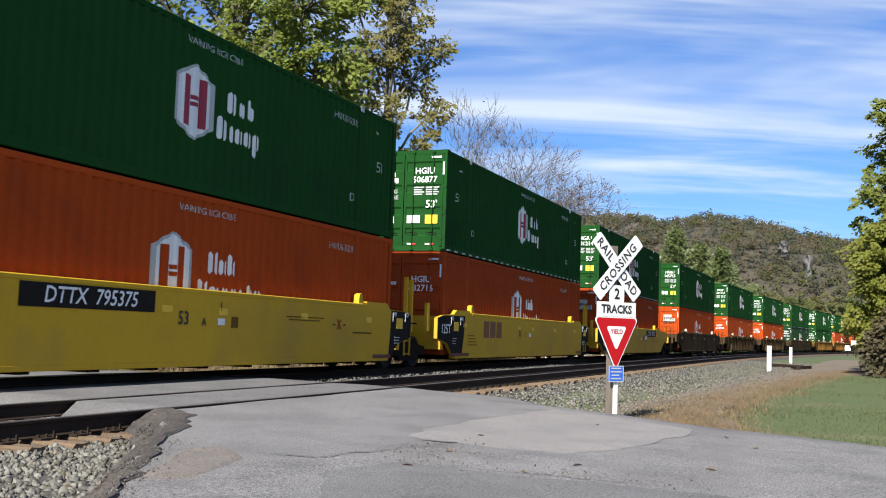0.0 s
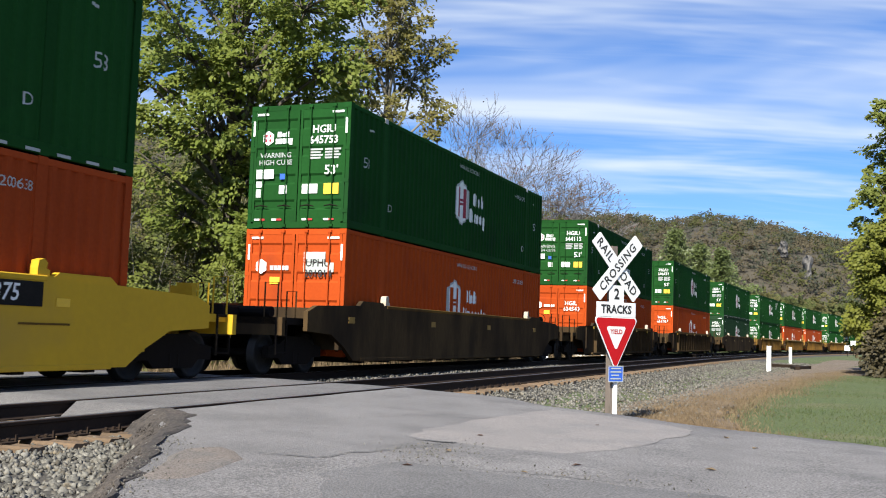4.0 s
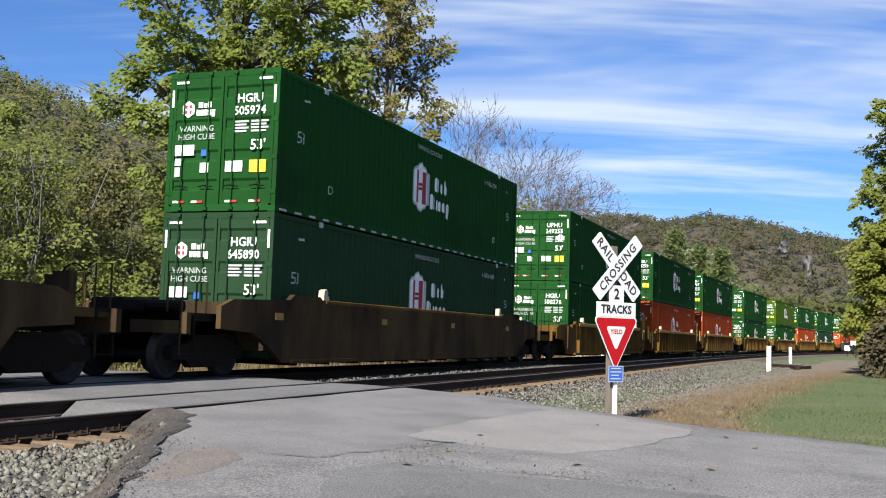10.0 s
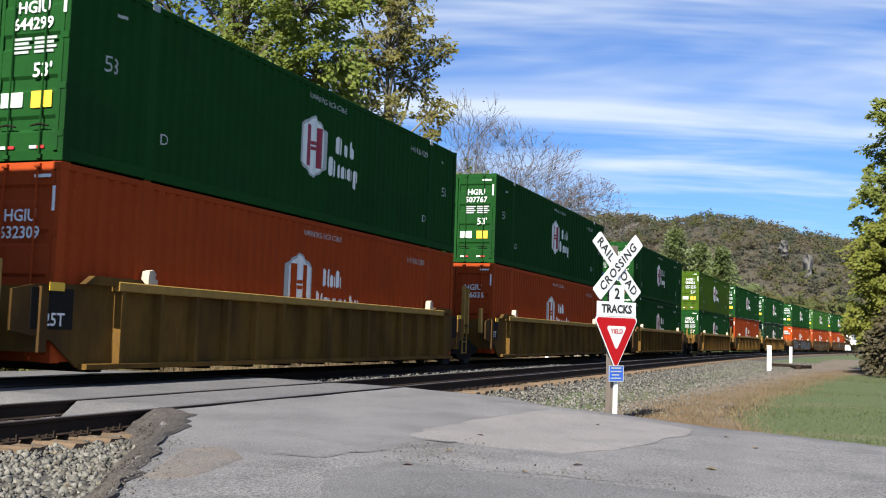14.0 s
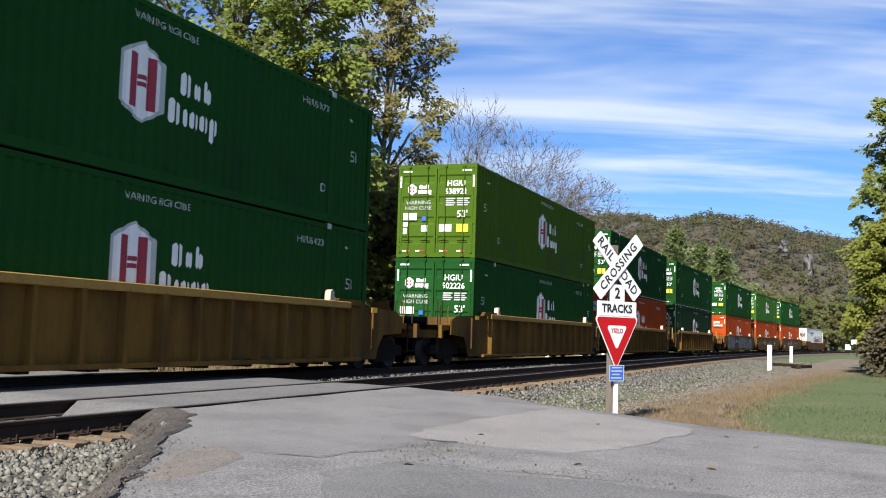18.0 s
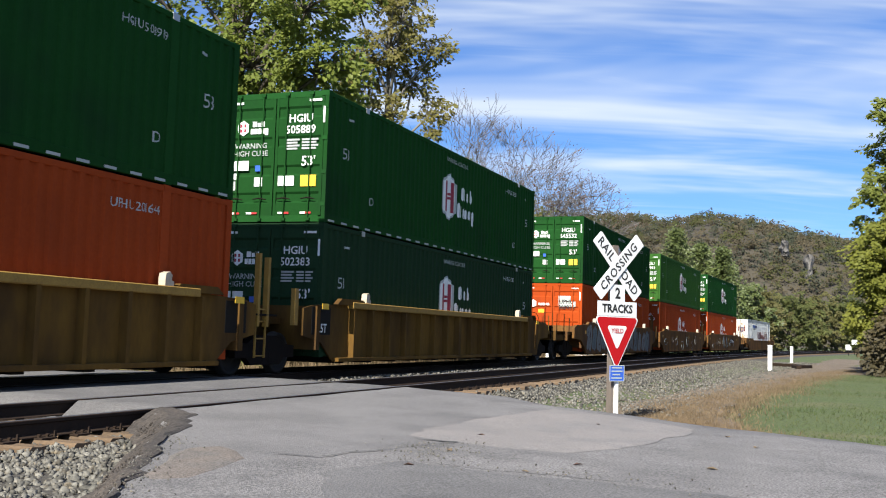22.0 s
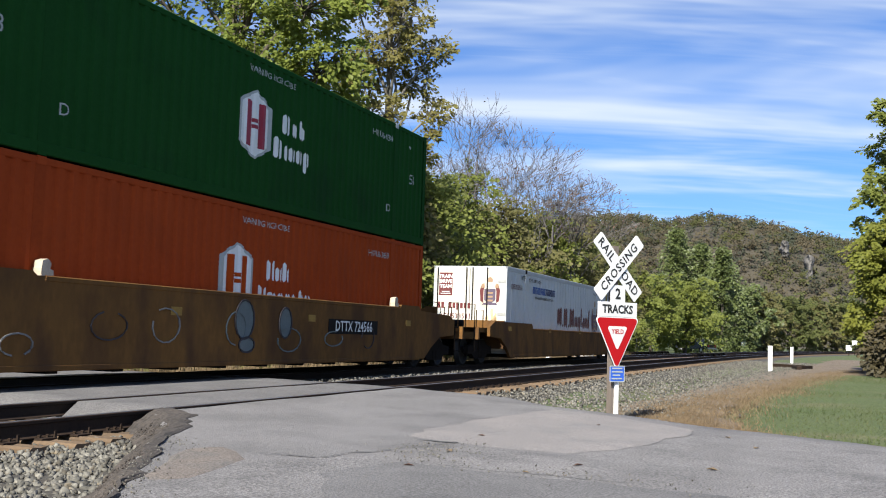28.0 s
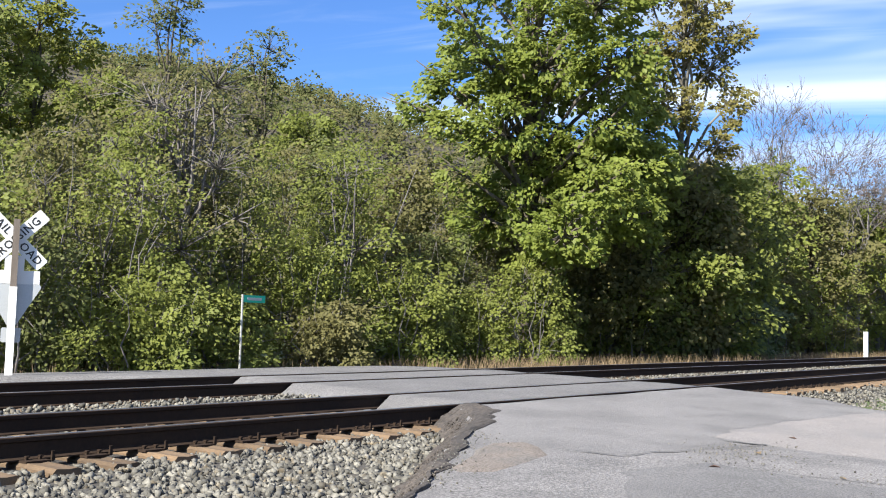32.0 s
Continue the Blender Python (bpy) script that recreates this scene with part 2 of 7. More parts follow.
M_STONE = mat("limestone_ballast", (0.1646, 0.1554, 0.134), (0.08039, 0.07579, 0.06737), 0.9, scale=9, fine=60, rand=0.55, island=True, c=(0.1263, 0.09953, 0.06508), c_scale=11, c_lo=0.55, c_hi=0.72, bump=0.2)
# both beds darker than the stones: shade in the gaps is in their colour
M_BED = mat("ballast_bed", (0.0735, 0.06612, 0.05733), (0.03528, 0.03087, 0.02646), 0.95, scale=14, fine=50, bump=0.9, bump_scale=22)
M_BEDD = mat("gap_shade_ballast_bed", (0.04725, 0.0405, 0.03465), (0.0225, 0.01935, 0.0171), 0.95, scale=14, fine=50, bump=0.9, bump_scale=22)
M_DIRT = mat("bare_verge_soil", (0.1716, 0.132, 0.0957), (0.1122, 0.0858, 0.0627), 0.95, scale=1.2, fine=30, c=(0.099, 0.0825, 0.0462), c_scale=0.8, speck=0.35, speck_scale=22, bump=0.4, bump_scale=40)
M_LAWN = mat("lawn_turf", (0.05483, 0.08225, 0.02193), (0.07572, 0.09238, 0.03029), 0.95, scale=0.9, fine=30, c=(0.1097, 0.1043, 0.04961), c_scale=0.35, c_lo=0.54, c_hi=0.72, speck=0.35, speck_scale=18, bump=0.5, bump_scale=50)
M_GRASS = mat("grass_blades", (0.05483, 0.08642, 0.02193), (0.08877, 0.1025, 0.03446), 0.9, scale=0.5, fine=8, rand=0.3, island=True, c=(0.1305, 0.1192, 0.05483), c_scale=0.3, c_lo=0.54, c_hi=0.72, trans=0.25)
M_STRAW = mat("dry_grass_blades", (0.2178, 0.1551, 0.0891), (0.1452, 0.1023, 0.0594), 0.9, scale=0.8, fine=8, rand=0.35, island=True, trans=0.2)
M_BARK = mat("grey_bark", (0.105, 0.0875, 0.07), (0.0595, 0.0504, 0.0406), 0.95, scale=5, fine=40, stretch=(3, 3, 0.6), bump=0.4, bump_scale=30)
M_PALEBARK = mat("pale_bark", (0.21, 0.196, 0.168), (0.119, 0.105, 0.0875), 0.95, scale=5, fine=30, stretch=(3, 3, 0.6), bump=0.3)
M_TWIG = mat("bare_twig_bark", (0.1645, 0.147, 0.1435), (0.1085, 0.0994, 0.098), 0.95, scale=4)
LEAF = {
    "bright": mat("bright_green_leaves", (0.2269, 0.2586, 0.05547), (0.1577, 0.2019, 0.04304), 0.5, scale=0.4, fine=2, rand=0.16, island=True, spec=0.2, trans=0.5),
    "olive": mat("olive_leaves", (0.2129, 0.2355, 0.05687), (0.1543, 0.182, 0.04387), 0.55, scale=0.4, fine=2, rand=0.18, island=True, spec=0.2, trans=0.5),
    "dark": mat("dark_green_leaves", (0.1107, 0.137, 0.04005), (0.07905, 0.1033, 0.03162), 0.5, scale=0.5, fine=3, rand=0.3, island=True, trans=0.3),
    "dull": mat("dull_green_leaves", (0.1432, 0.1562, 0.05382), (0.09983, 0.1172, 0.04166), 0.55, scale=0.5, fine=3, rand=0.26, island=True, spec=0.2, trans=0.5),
    "autumn": mat("turning_leaves", (0.2365, 0.2012, 0.0668), (0.1746, 0.1694, 0.05343), 0.55, scale=0.4, fine=2, rand=0.20, island=True, spec=0.2, trans=0.5),
    "yellow": mat("yellowing_leaves", (0.2304, 0.2369, 0.04482), (0.1697, 0.1856, 0.03714), 0.55, scale=0.4, fine=2, rand=0.18, island=True, spec=0.2, trans=0.5),
    "brown": mat("browning_leaves", (0.1849, 0.1709, 0.06975), (0.143, 0.1381, 0.0558), 0.6, scale=0.4, fine=2, rand=0.20, island=True, spec=0.2, trans=0.5),
    # brush leaves with the shadow under the crowns put into their dark colour
    "shaded": mat("shaded_brush_leaves", (0.05346, 0.04029, 0.01242), (0.03563, 0.02789, 0.009494), 0.7, scale=0.5, fine=3, rand=0.3, island=True, trans=0.1),
    "hill_brown": mat("distant_brown_canopy", (0.1063, 0.08856, 0.05668), (0.07439, 0.06377, 0.04109), 0.8, scale=0.03, fine=0.12, rand=0.14, island=True, trans=0.2, spec=0.1),
    "hill_olive": mat("distant_olive_canopy", (0.08118, 0.08443, 0.03247), (0.05845, 0.0617, 0.02468), 0.8, scale=0.03, fine=0.12, rand=0.14, island=True, trans=0.2, spec=0.1),
    "hill_dark": mat("distant_dark_canopy", (0.03672, 0.04284, 0.02142), (0.0257, 0.0306, 0.01652), 0.8, scale=0.03, fine=0.12, rand=0.22, island=True, trans=0.1),
    "russet": mat("russet_leaves", (0.124, 0.0682, 0.0496), (0.0868, 0.0558, 0.0434), 0.6, scale=0.5, fine=3, rand=0.3, island=True, trans=0.25),
}
M_FOREST = mat("distant_forest_floor", (0.0665, 0.056, 0.0385), (0.049, 0.042, 0.0294), 0.95, scale=0.02, fine=0.2, bump=0.5, bump_scale=0.3)
M_ROCK = mat("pale_cliff_rock", (0.168, 0.154, 0.14), (0.098, 0.091, 0.084), 0.95, scale=0.08, fine=0.6, bump=0.6, bump_scale=0.4)
M_CARBLK = mat("black_car_paint", (0.010, 0.010, 0.012), None, 0.2, spec=0.7)
M_TYRE = mat("tyre_rubber", (0.02, 0.02, 0.02), None, 0.85)
M_GLASS = mat("tinted_glass", (0.03, 0.035, 0.04), None, 0.05, spec=0.8)
M_SHED = mat("white_shed_siding", (0.555, 0.5475, 0.51), (0.495, 0.4875, 0.45), 0.6, scale=2, fine=12)
M_SHEDROOF = mat("shed_roof_metal", (0.30, 0.31, 0.32), (0.24, 0.25, 0.26), 0.5, 0.3, scale=3)

# ---------------------------------------------------------------- mesh tools


class Geo:
    """Collects vertices and faces of one mesh."""

    def __init__(self):
        self.v, self.f = [], []

    def add(self, vs, fs):
        k = len(self.v)
        self.v.extend(vs)
        self.f.extend(tuple(i + k for i in q) for q in fs)
        return self

    def box(self, x0, x1, y0, y1, z0, z1, e=0.0):
        """A box; e: chamfer of its four edges along x."""
        if e:
            ring = [(y0 + e, z0), (y1 - e, z0), (y1, z0 + e), (y1, z1 - e), (y1 - e, z1), (y0 + e, z1), (y0, z1 - e), (y0, z0 + e)]
            return self.prism([(0, y, z) for y, z in ring], (1, 0, 0), x0, x1)
        return self.add([(x0, y0, z0), (x1, y0, z0), (x1, y1, z0), (x0, y1, z0), (x0, y0, z1), (x1, y0, z1), (x1, y1, z1), (x0, y1, z1)],
                        [(3, 2, 1, 0), (4, 5, 6, 7), (0, 1, 5, 4), (1, 2, 6, 5), (2, 3, 7, 6), (3, 0, 4, 7)])

    def prism(self, ring, axis, d0, d1):
        """A closed outline (3D points) swept along axis from d0 to d1."""
        n, a = len(ring), Vector(axis)
        vs = [tuple(Vector(p) + a * d0) for p in ring] + [tuple(Vector(p) + a * d1) for p in ring]
        fs = [(i, (i + 1) % n, n + (i + 1) % n, n + i) for i in range(n)]
        return self.add(vs, fs + [tuple(range(n - 1, -1, -1)), tuple(range(n, 2 * n))])

    def tube(self, pts, radii, n=6):
        """A tapered tube through points."""
        k = len(self.v)
        pts = [Vector(p) for p in pts]
        for i, p in enumerate(pts):
            d = (pts[min(i + 1, len(pts) - 1)] - pts[max(i - 1, 0)])
            d = d.normalized() if d.length > 1e-9 else Vector((0, 0, 1))
            u = d.orthogonal().normalized()
            w = d.cross(u)
            for j in range(n):
                a = 2 * math.pi * j / n
                self.v.append(tuple(p + (u * math.cos(a) + w * math.sin(a)) * radii[i]))
        for i in range(len(pts) - 1):
            for j in range(n):
                self.f.append((k + i * n + j, k + i * n + (j + 1) % n, k + (i + 1) * n + (j + 1) % n, k + (i + 1) * n + j))
        self.f.append(tuple(k + j for j in range(n - 1, -1, -1)))
        self.f.append(tuple(k + (len(pts) - 1) * n + j for j in range(n)))
        return self

    def mesh(self, name, material, smooth=False):
        me = bpy.data.meshes.new(name)
        me.from_pydata(self.v, [], self.f)
        if material:
            me.materials.append(material)
        if smooth:
            me.polygons.foreach_set("use_smooth", [True] * len(me.polygons))
        me.validate()
        return me


def part(name, geo, material, parent=None, label="", m=None, smooth=False):
    """Links a Geo (or a ready mesh) as one mesh object under its thing."""
    me = geo if isinstance(geo, bpy.types.Mesh) else geo.mesh(name, material, smooth)
    ob = new(name, me)
    ob.parent = parent
    if m is not None:
        ob.matrix_basis = m
    if label:
        ob["label"] = label
    return ob


def thing(name, label, category, group="", m=None):
    ob = new(name)
    ob.empty_display_size = 0.3
    tagged(ob, label, category, group)
    if m is not None:
        ob.matrix_basis = m
    return ob


def quads(name, verts, faces, material, smooth=False):
    """A mesh from numpy arrays of vertices and equal-sized faces."""
    me = bpy.data.meshes.new(name)
    nf, k = faces.shape
    me.vertices.add(len(verts)); me.loops.add(nf * k); me.polygons.add(nf)
    me.vertices.foreach_set("co", np.ascontiguousarray(verts, dtype=np.float32).ravel())
    me.loops.foreach_set("vertex_index", np.ascontiguousarray(faces, dtype=np.int32).ravel())
    me.polygons.foreach_set("loop_start", np.arange(0, nf * k, k, dtype=np.int32))
    me.polygons.foreach_set("loop_total", np.full(nf, k, dtype=np.int32))
    me.materials.append(material)
    if smooth:
        me.polygons.foreach_set("use_smooth", np.ones(nf, dtype=bool))
    me.update(calc_edges=True)
    return me


TEXTS = {}


def text_mesh(words, size, material, depth=0.0, bold=0.0, spacing=1.0, shear=0.0):
    """Lettering in Blender's own font as a mesh in its xy plane, centred."""
    key = (words, size, material.name, depth, bold, spacing, shear)
    if key not in TEXTS:
        cu = bpy.data.curves.new("lettering", "FONT")
        cu.body, cu.size, cu.align_x, cu.align_y = words, size, "CENTER", "CENTER"
        cu.extrude, cu.offset, cu.space_character, cu.resolution_u, cu.shear = depth, bold, spacing, 2, shear
        tmp = bpy.data.objects.new("lettering", cu)
        scene.collection.objects.link(tmp)
        me = bpy.data.meshes.new_from_object(tmp.evaluated_get(bpy.context.evaluated_depsgraph_get()))
        me.materials.clear(); me.materials.append(material)
        bpy.data.objects.remove(tmp)
        TEXTS[key] = me
    return TEXTS[key]

# ---------------------------------------------------------------- the line of the tracks
CURVE_AT, CURVE = 50.0, 0.00098           # straight, then a wide right-hand bend
Y_FAR, Y_NEAR, GAUGE = 11.79, 7.976, 0.7525


def on_track(s, y0, side=0.0):
    """Place and heading at s metres along a track whose straight part runs at y0."""
    off = y0 - Y_FAR + side
    if s <= CURVE_AT:
        return s, Y_FAR + off, 0.0
    th = CURVE * (s - CURVE_AT)
    r = 1 / CURVE
    return CURVE_AT + math.sin(th) * (r + off), Y_FAR - r + math.cos(th) * (r + off), -th


STATIONS = [-45 + 5 * i for i in range(20)] + [56 + 7 * i for i in range(60)]


def sweep(profile, y0, side, stations=STATIONS, closed=True):
    """A profile of (across, up) carried along a track."""
    g = Geo()
    n = len(profile)
    for s in stations:
        for a, z in profile:
            x, y, _ = on_track(s, y0, side + a)
            g.v.append((x, y, z))
    for i in range(len(stations) - 1):
        for j in range(n if closed else n - 1):
            k = (j + 1) % n
            g.f.append((i * n + j, (i + 1) * n + j, (i + 1) * n + k, i * n + k))
    if closed:
        g.f.append(tuple(range(n)))
        g.f.append(tuple(reversed(range((len(stations) - 1) * n, len(stations) * n))))
    return g


RAIL_BODY = [(-0.070, -0.176), (0.070, -0.176), (0.070, -0.166), (0.014, -0.145), (0.012, -0.048), (0.036, -0.038), (0.037, -0.010),
             (0.028, -0.003), (-0.028, -0.003), (-0.037, -0.010), (-0.036, -0.038), (-0.012, -0.048), (-0.014, -0.145), (-0.070, -0.166)]
RAIL_BAND = [(-0.024, -0.003), (0.024, -0.003), (0.020, 0.0), (-0.020, 0.0)]


def wob(x, y, s, a):
    return a * noise.noise(Vector((x * s, y * s, 3.7)))


# ---------------------------------------------------------------- ground
def ground_z(x, y):
    z = -0.34 + wob(x, y, 0.25, 0.04)
    if y < 3.0:
        z += 0.05 * min(1, max(0, (3.0 - y) / 10))
    if y > 14.5:
        z -= 0.25 * min(1, (y - 14.5) / 6)
    return z


def grid_axis(lo, hi, near_lo, near_hi, step):
    a = list(np.arange(near_lo, near_hi + 0.01, step))
    d = step
    x = near_hi
    while x < hi:
        d *= 1.45
        x = min(hi, x + d)
        a.append(x)
    d, x, left = step, near_lo, []
    while x > lo:
        d *= 1.45
        x = max(lo, x - d)
        left.append(x)
    return left[::-1] + a


def build_ground():
    xs, ys = grid_axis(-2500, 2500, -10, 70, 1.6), grid_axis(-2500, 2500, -12, 36, 1.6)
    g = Geo()
    for y in ys:
        for x in xs:
            g.v.append((x, y, ground_z(x, y)))
    n = len(xs)
    g.f = [(j * n + i, j * n + i + 1, (j + 1) * n + i + 1, (j + 1) * n + i) for j in range(len(ys) - 1) for i in range(n - 1)]
    tagged(part("ground", g, M_LAWN, smooth=True), "mown green and yellowing turf beside the tracks", "ground", kind="structure")


build_ground()


def strip(name, rows, material, label, lift=0.0, cols=18, jitter=0.12, skirt=0.25, rough=0.012, kind="structure", category="road", drop=0.3, parent=None):
    """A sheet given by rows of (y, x left, x right, z left, z right), with uneven edges and skirts that go into the ground."""
    g = Geo()
    fine = []
    for (y0, a0, b0, z0, w0), (y1, a1, b1, z1, w1) in zip(rows, rows[1:]):
        k = max(1, int(abs(y1 - y0) / 0.35))
        for i in range(k):
            t = i / k
            fine.append((y0 + (y1 - y0) * t, a0 + (a1 - a0) * t, b0 + (b1 - b0) * t, z0 + (z1 - z0) * t, w0 + (w1 - w0) * t))
    fine.append(rows[-1])
    n = cols + 3
    for y, a, b, za, zb in fine:
        a += wob(a, y, 1.3, jitter) + wob(a, y, 5.0, jitter * 0.4)
        b += wob(b, y, 1.3, jitter) + wob(b, y, 5.0, jitter * 0.4)
        g.v.append((a - skirt, y, za - drop))
        for i in range(cols + 1):
            t = i / cols
            x = a + (b - a) * t
            g.v.append((x, y, za + (zb - za) * t + lift + wob(x, y, 0.7, rough)))
        g.v.append((b + skirt, y, zb - drop))
    m = len(fine)
    g.f = [(j * n + i, j * n + i + 1, (j + 1) * n + i + 1, (j + 1) * n + i) for j in range(m - 1) for i in range(n - 1)]
    ob = part(name, g, material, parent, smooth=True)
    if parent is None:
        tagged(ob, label, category, kind=kind)
    elif label:
        ob["label"] = label
    return ob


# asphalt: the approach on the viewer's side, the strips between the rails, and the far side
strip("road", [(-14, -30, 10.5, -0.26, -0.26), (-6, -18, 12.2, -0.24, -0.26), (-0.5, -8, 13.55, -0.20, -0.235), (1.4, -2.5, 14.4, -0.18, -0.20),
               (3.0, 2.3, 15.15, -0.15, -0.15), (4.2, 5.3, 15.7, -0.125, -0.125), (5.2, 6.9, 16.6, -0.09, -0.085), (6.15, 8.6, 16.8, -0.05, -0.05), (7.10, 9.75, 16.75, -0.014, -0.014)],
      M_ASPH, "worn grey asphalt road rising to the level crossing", cols=40, skirt=0.45, drop=0.24)
CROSS = [("crossing_strip", 7.30, 8.655, 9.95, 10.3, 16.85, 17.15), ("crossing_strip", 8.80, 10.965, 10.4, 10.85, 17.2, 17.55), ("crossing_strip", 11.11, 12.47, 10.9, 11.2, 17.6, 17.9)]
for nm, ya, yb, xa, xb, ra, rb in CROSS:
    strip(nm, [(ya, xa, ra, -0.016, -0.016), ((ya + yb) / 2, (xa + xb) / 2, (ra + rb) / 2, -0.006, -0.006), (yb, xb, rb, -0.016, -0.016)], M_DARKA,
          "grey asphalt infill between the rails of the crossing", cols=16, jitter=0.08, skirt=0.35, drop=0.22, rough=0.006)
strip("road_beyond", [(12.62, 11.2, 17.9, -0.014, -0.014), (14.2, 9.5, 18.4, -0.06, -0.06), (16.5, 4.0, 19.5, -0.16, -0.16), (19.0, -4.0, 20.5, -0.30, -0.30), (21.0, -10.0, 19.0, -0.45, -0.45)],
      M_DARKA, "grey asphalt lane beyond the tracks", cols=20, skirt=0.4, drop=0.25)


def slab(name, outline, z_at, material, label, category="road patch", h=0.008, parent=None):
    """A thin overlay of irregular outline on the road."""
    n = len(outline)
    pts = []
    for i in range(n):
        (x0, y0), (x1, y1) = outline[i], outline[(i + 1) % n]
        k = max(2, int(math.hypot(x1 - x0, y1 - y0) / 0.22))
        for j in range(k):
            x, y = x0 + (x1 - x0) * j / k, y0 + (y1 - y0) * j / k
            pts.append((x + wob(x, y, 2.0, 0.10) + wob(y, x, 7.0, 0.05), y + wob(y, x, 2.3, 0.10) + wob(x, y, 7.0, 0.05)))
    cx, cy = sum(p[0] for p in pts) / len(pts), sum(p[1] for p in pts) / len(pts)
    g = Geo()
    rings = 7
    for r in range(rings):
        t = 1 - r / rings
        for x, y in pts:
            X, Y = cx + (x - cx) * t, cy + (y - cy) * t
            g.v.append((X, Y, z_at(X, Y) + (0 if r == 0 else h)))
    g.v.append((cx, cy, z_at(cx, cy) + h))
    m = len(pts)
    for r in range(rings - 1):
        g.f += [(r * m + i, r * m + (i + 1) % m, (r + 1) * m + (i + 1) % m, (r + 1) * m + i) for i in range(m)]
    g.f += [((rings - 1) * m + i, (rings - 1) * m + (i + 1) % m, rings * m) for i in range(m)]
    ob = part(name, g, material, parent, smooth=True)
    if parent is None:
        tagged(ob, label, category, kind="structure")
    return ob


def road_z(x, y):
    ys = (-14, -6, -0.5, 1.4, 3.0, 4.2, 5.2, 6.15, 7.1)
    zs = (-0.26, -0.25, -0.218, -0.19, -0.15, -0.125, -0.087, -0.05, -0.014)
    return float(np.interp(y, ys, zs)) + wob(x, y, 0.7, 0.012)


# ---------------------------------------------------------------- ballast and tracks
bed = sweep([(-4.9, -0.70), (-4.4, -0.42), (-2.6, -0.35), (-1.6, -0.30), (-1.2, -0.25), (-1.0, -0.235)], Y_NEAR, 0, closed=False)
tagged(part("ballast_shoulder", bed, M_BED, smooth=True), "sloping shoulder under the crushed stone, darkened as gap shade", "ballast", kind="structure")
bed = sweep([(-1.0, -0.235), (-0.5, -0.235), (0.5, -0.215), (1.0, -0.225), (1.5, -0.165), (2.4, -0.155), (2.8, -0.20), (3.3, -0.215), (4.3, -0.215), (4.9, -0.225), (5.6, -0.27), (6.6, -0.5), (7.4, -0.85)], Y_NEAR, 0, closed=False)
tagged(part("ballast_bed", bed, M_BEDD, smooth=True), "ballast between and around the rails, darkened as gap shade", "ballast", kind="structure")


# apron in the same darkened bed colour, as shade between loose stones
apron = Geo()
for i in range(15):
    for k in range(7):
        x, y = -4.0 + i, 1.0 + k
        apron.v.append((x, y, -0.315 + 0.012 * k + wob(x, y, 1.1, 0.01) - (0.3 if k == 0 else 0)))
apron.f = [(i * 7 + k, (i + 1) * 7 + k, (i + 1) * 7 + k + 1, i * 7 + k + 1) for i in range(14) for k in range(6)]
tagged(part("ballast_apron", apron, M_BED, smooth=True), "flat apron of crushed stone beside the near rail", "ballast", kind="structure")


def make_stones(count, place, smin, smax, seed):
    """Angular stones as one numpy mesh: place(rng, n) gives x, y, z of their middles."""
    rng = np.random.default_rng(seed)
    base = np.array([[-1, -1, -1], [1, -1, -1], [1, 1, -1], [-1, 1, -1], [-1, -1, 1], [1, -1, 1], [1, 1, 1], [-1, 1, 1]], float)
    fs = np.array([[3, 2, 1, 0], [4, 5, 6, 7], [0, 1, 5, 4], [1, 2, 6, 5], [2, 3, 7, 6], [3, 0, 4, 7]])
    c = place(rng, count)
    count = len(c)
    v = base[None] * rng.uniform(0.22, 1.0, (count, 8, 3)) * rng.uniform(0.45, 1.0, (count, 1, 3))
    v *= rng.uniform(smin, smax, (count, 1, 1)) * 0.62
    q = rng.normal(size=(count, 4)); q /= np.linalg.norm(q, axis=1, keepdims=True)
    w, x, y, z = q.T
    r = np.stack([1 - 2 * (y * y + z * z), 2 * (x * y - z * w), 2 * (x * z + y * w), 2 * (x * y + z * w), 1 - 2 * (x * x + z * z), 2 * (y * z - x * w),
                  2 * (x * z - y * w), 2 * (y * z + x * w), 1 - 2 * (x * x + y * y)], 1).reshape(-1, 3, 3)
    v = np.einsum("nij,nkj->nki", r, v) + c[:, None, :]
    f = (fs[None] + 8 * np.arange(count)[:, None, None]).reshape(-1, 4)
    return v.reshape(-1, 3), f


def stones_near(rng, n):
    x, y = rng.uniform(-1.0, 10.2, n), rng.uniform(1.6, 6.95, n)
    edge = np.interp(y, (2.0, 3.0, 4.2, 5.2, 6.15, 7.1), (-1.0, 2.3, 5.3, 6.9, 8.6, 9.75))
    keep = x < edge + rng.normal(0, 0.12, n) + 0.05
    x, y = x[keep], y[keep]
    z = np.interp(y, (2.2, 3.2, 5.4, 6.3, 6.6, 7.0), (-0.29, -0.285, -0.275, -0.265, -0.252, -0.240)) + rng.uniform(-0.012, 0.028, len(x))
    return np.stack([x, y, z], 1)


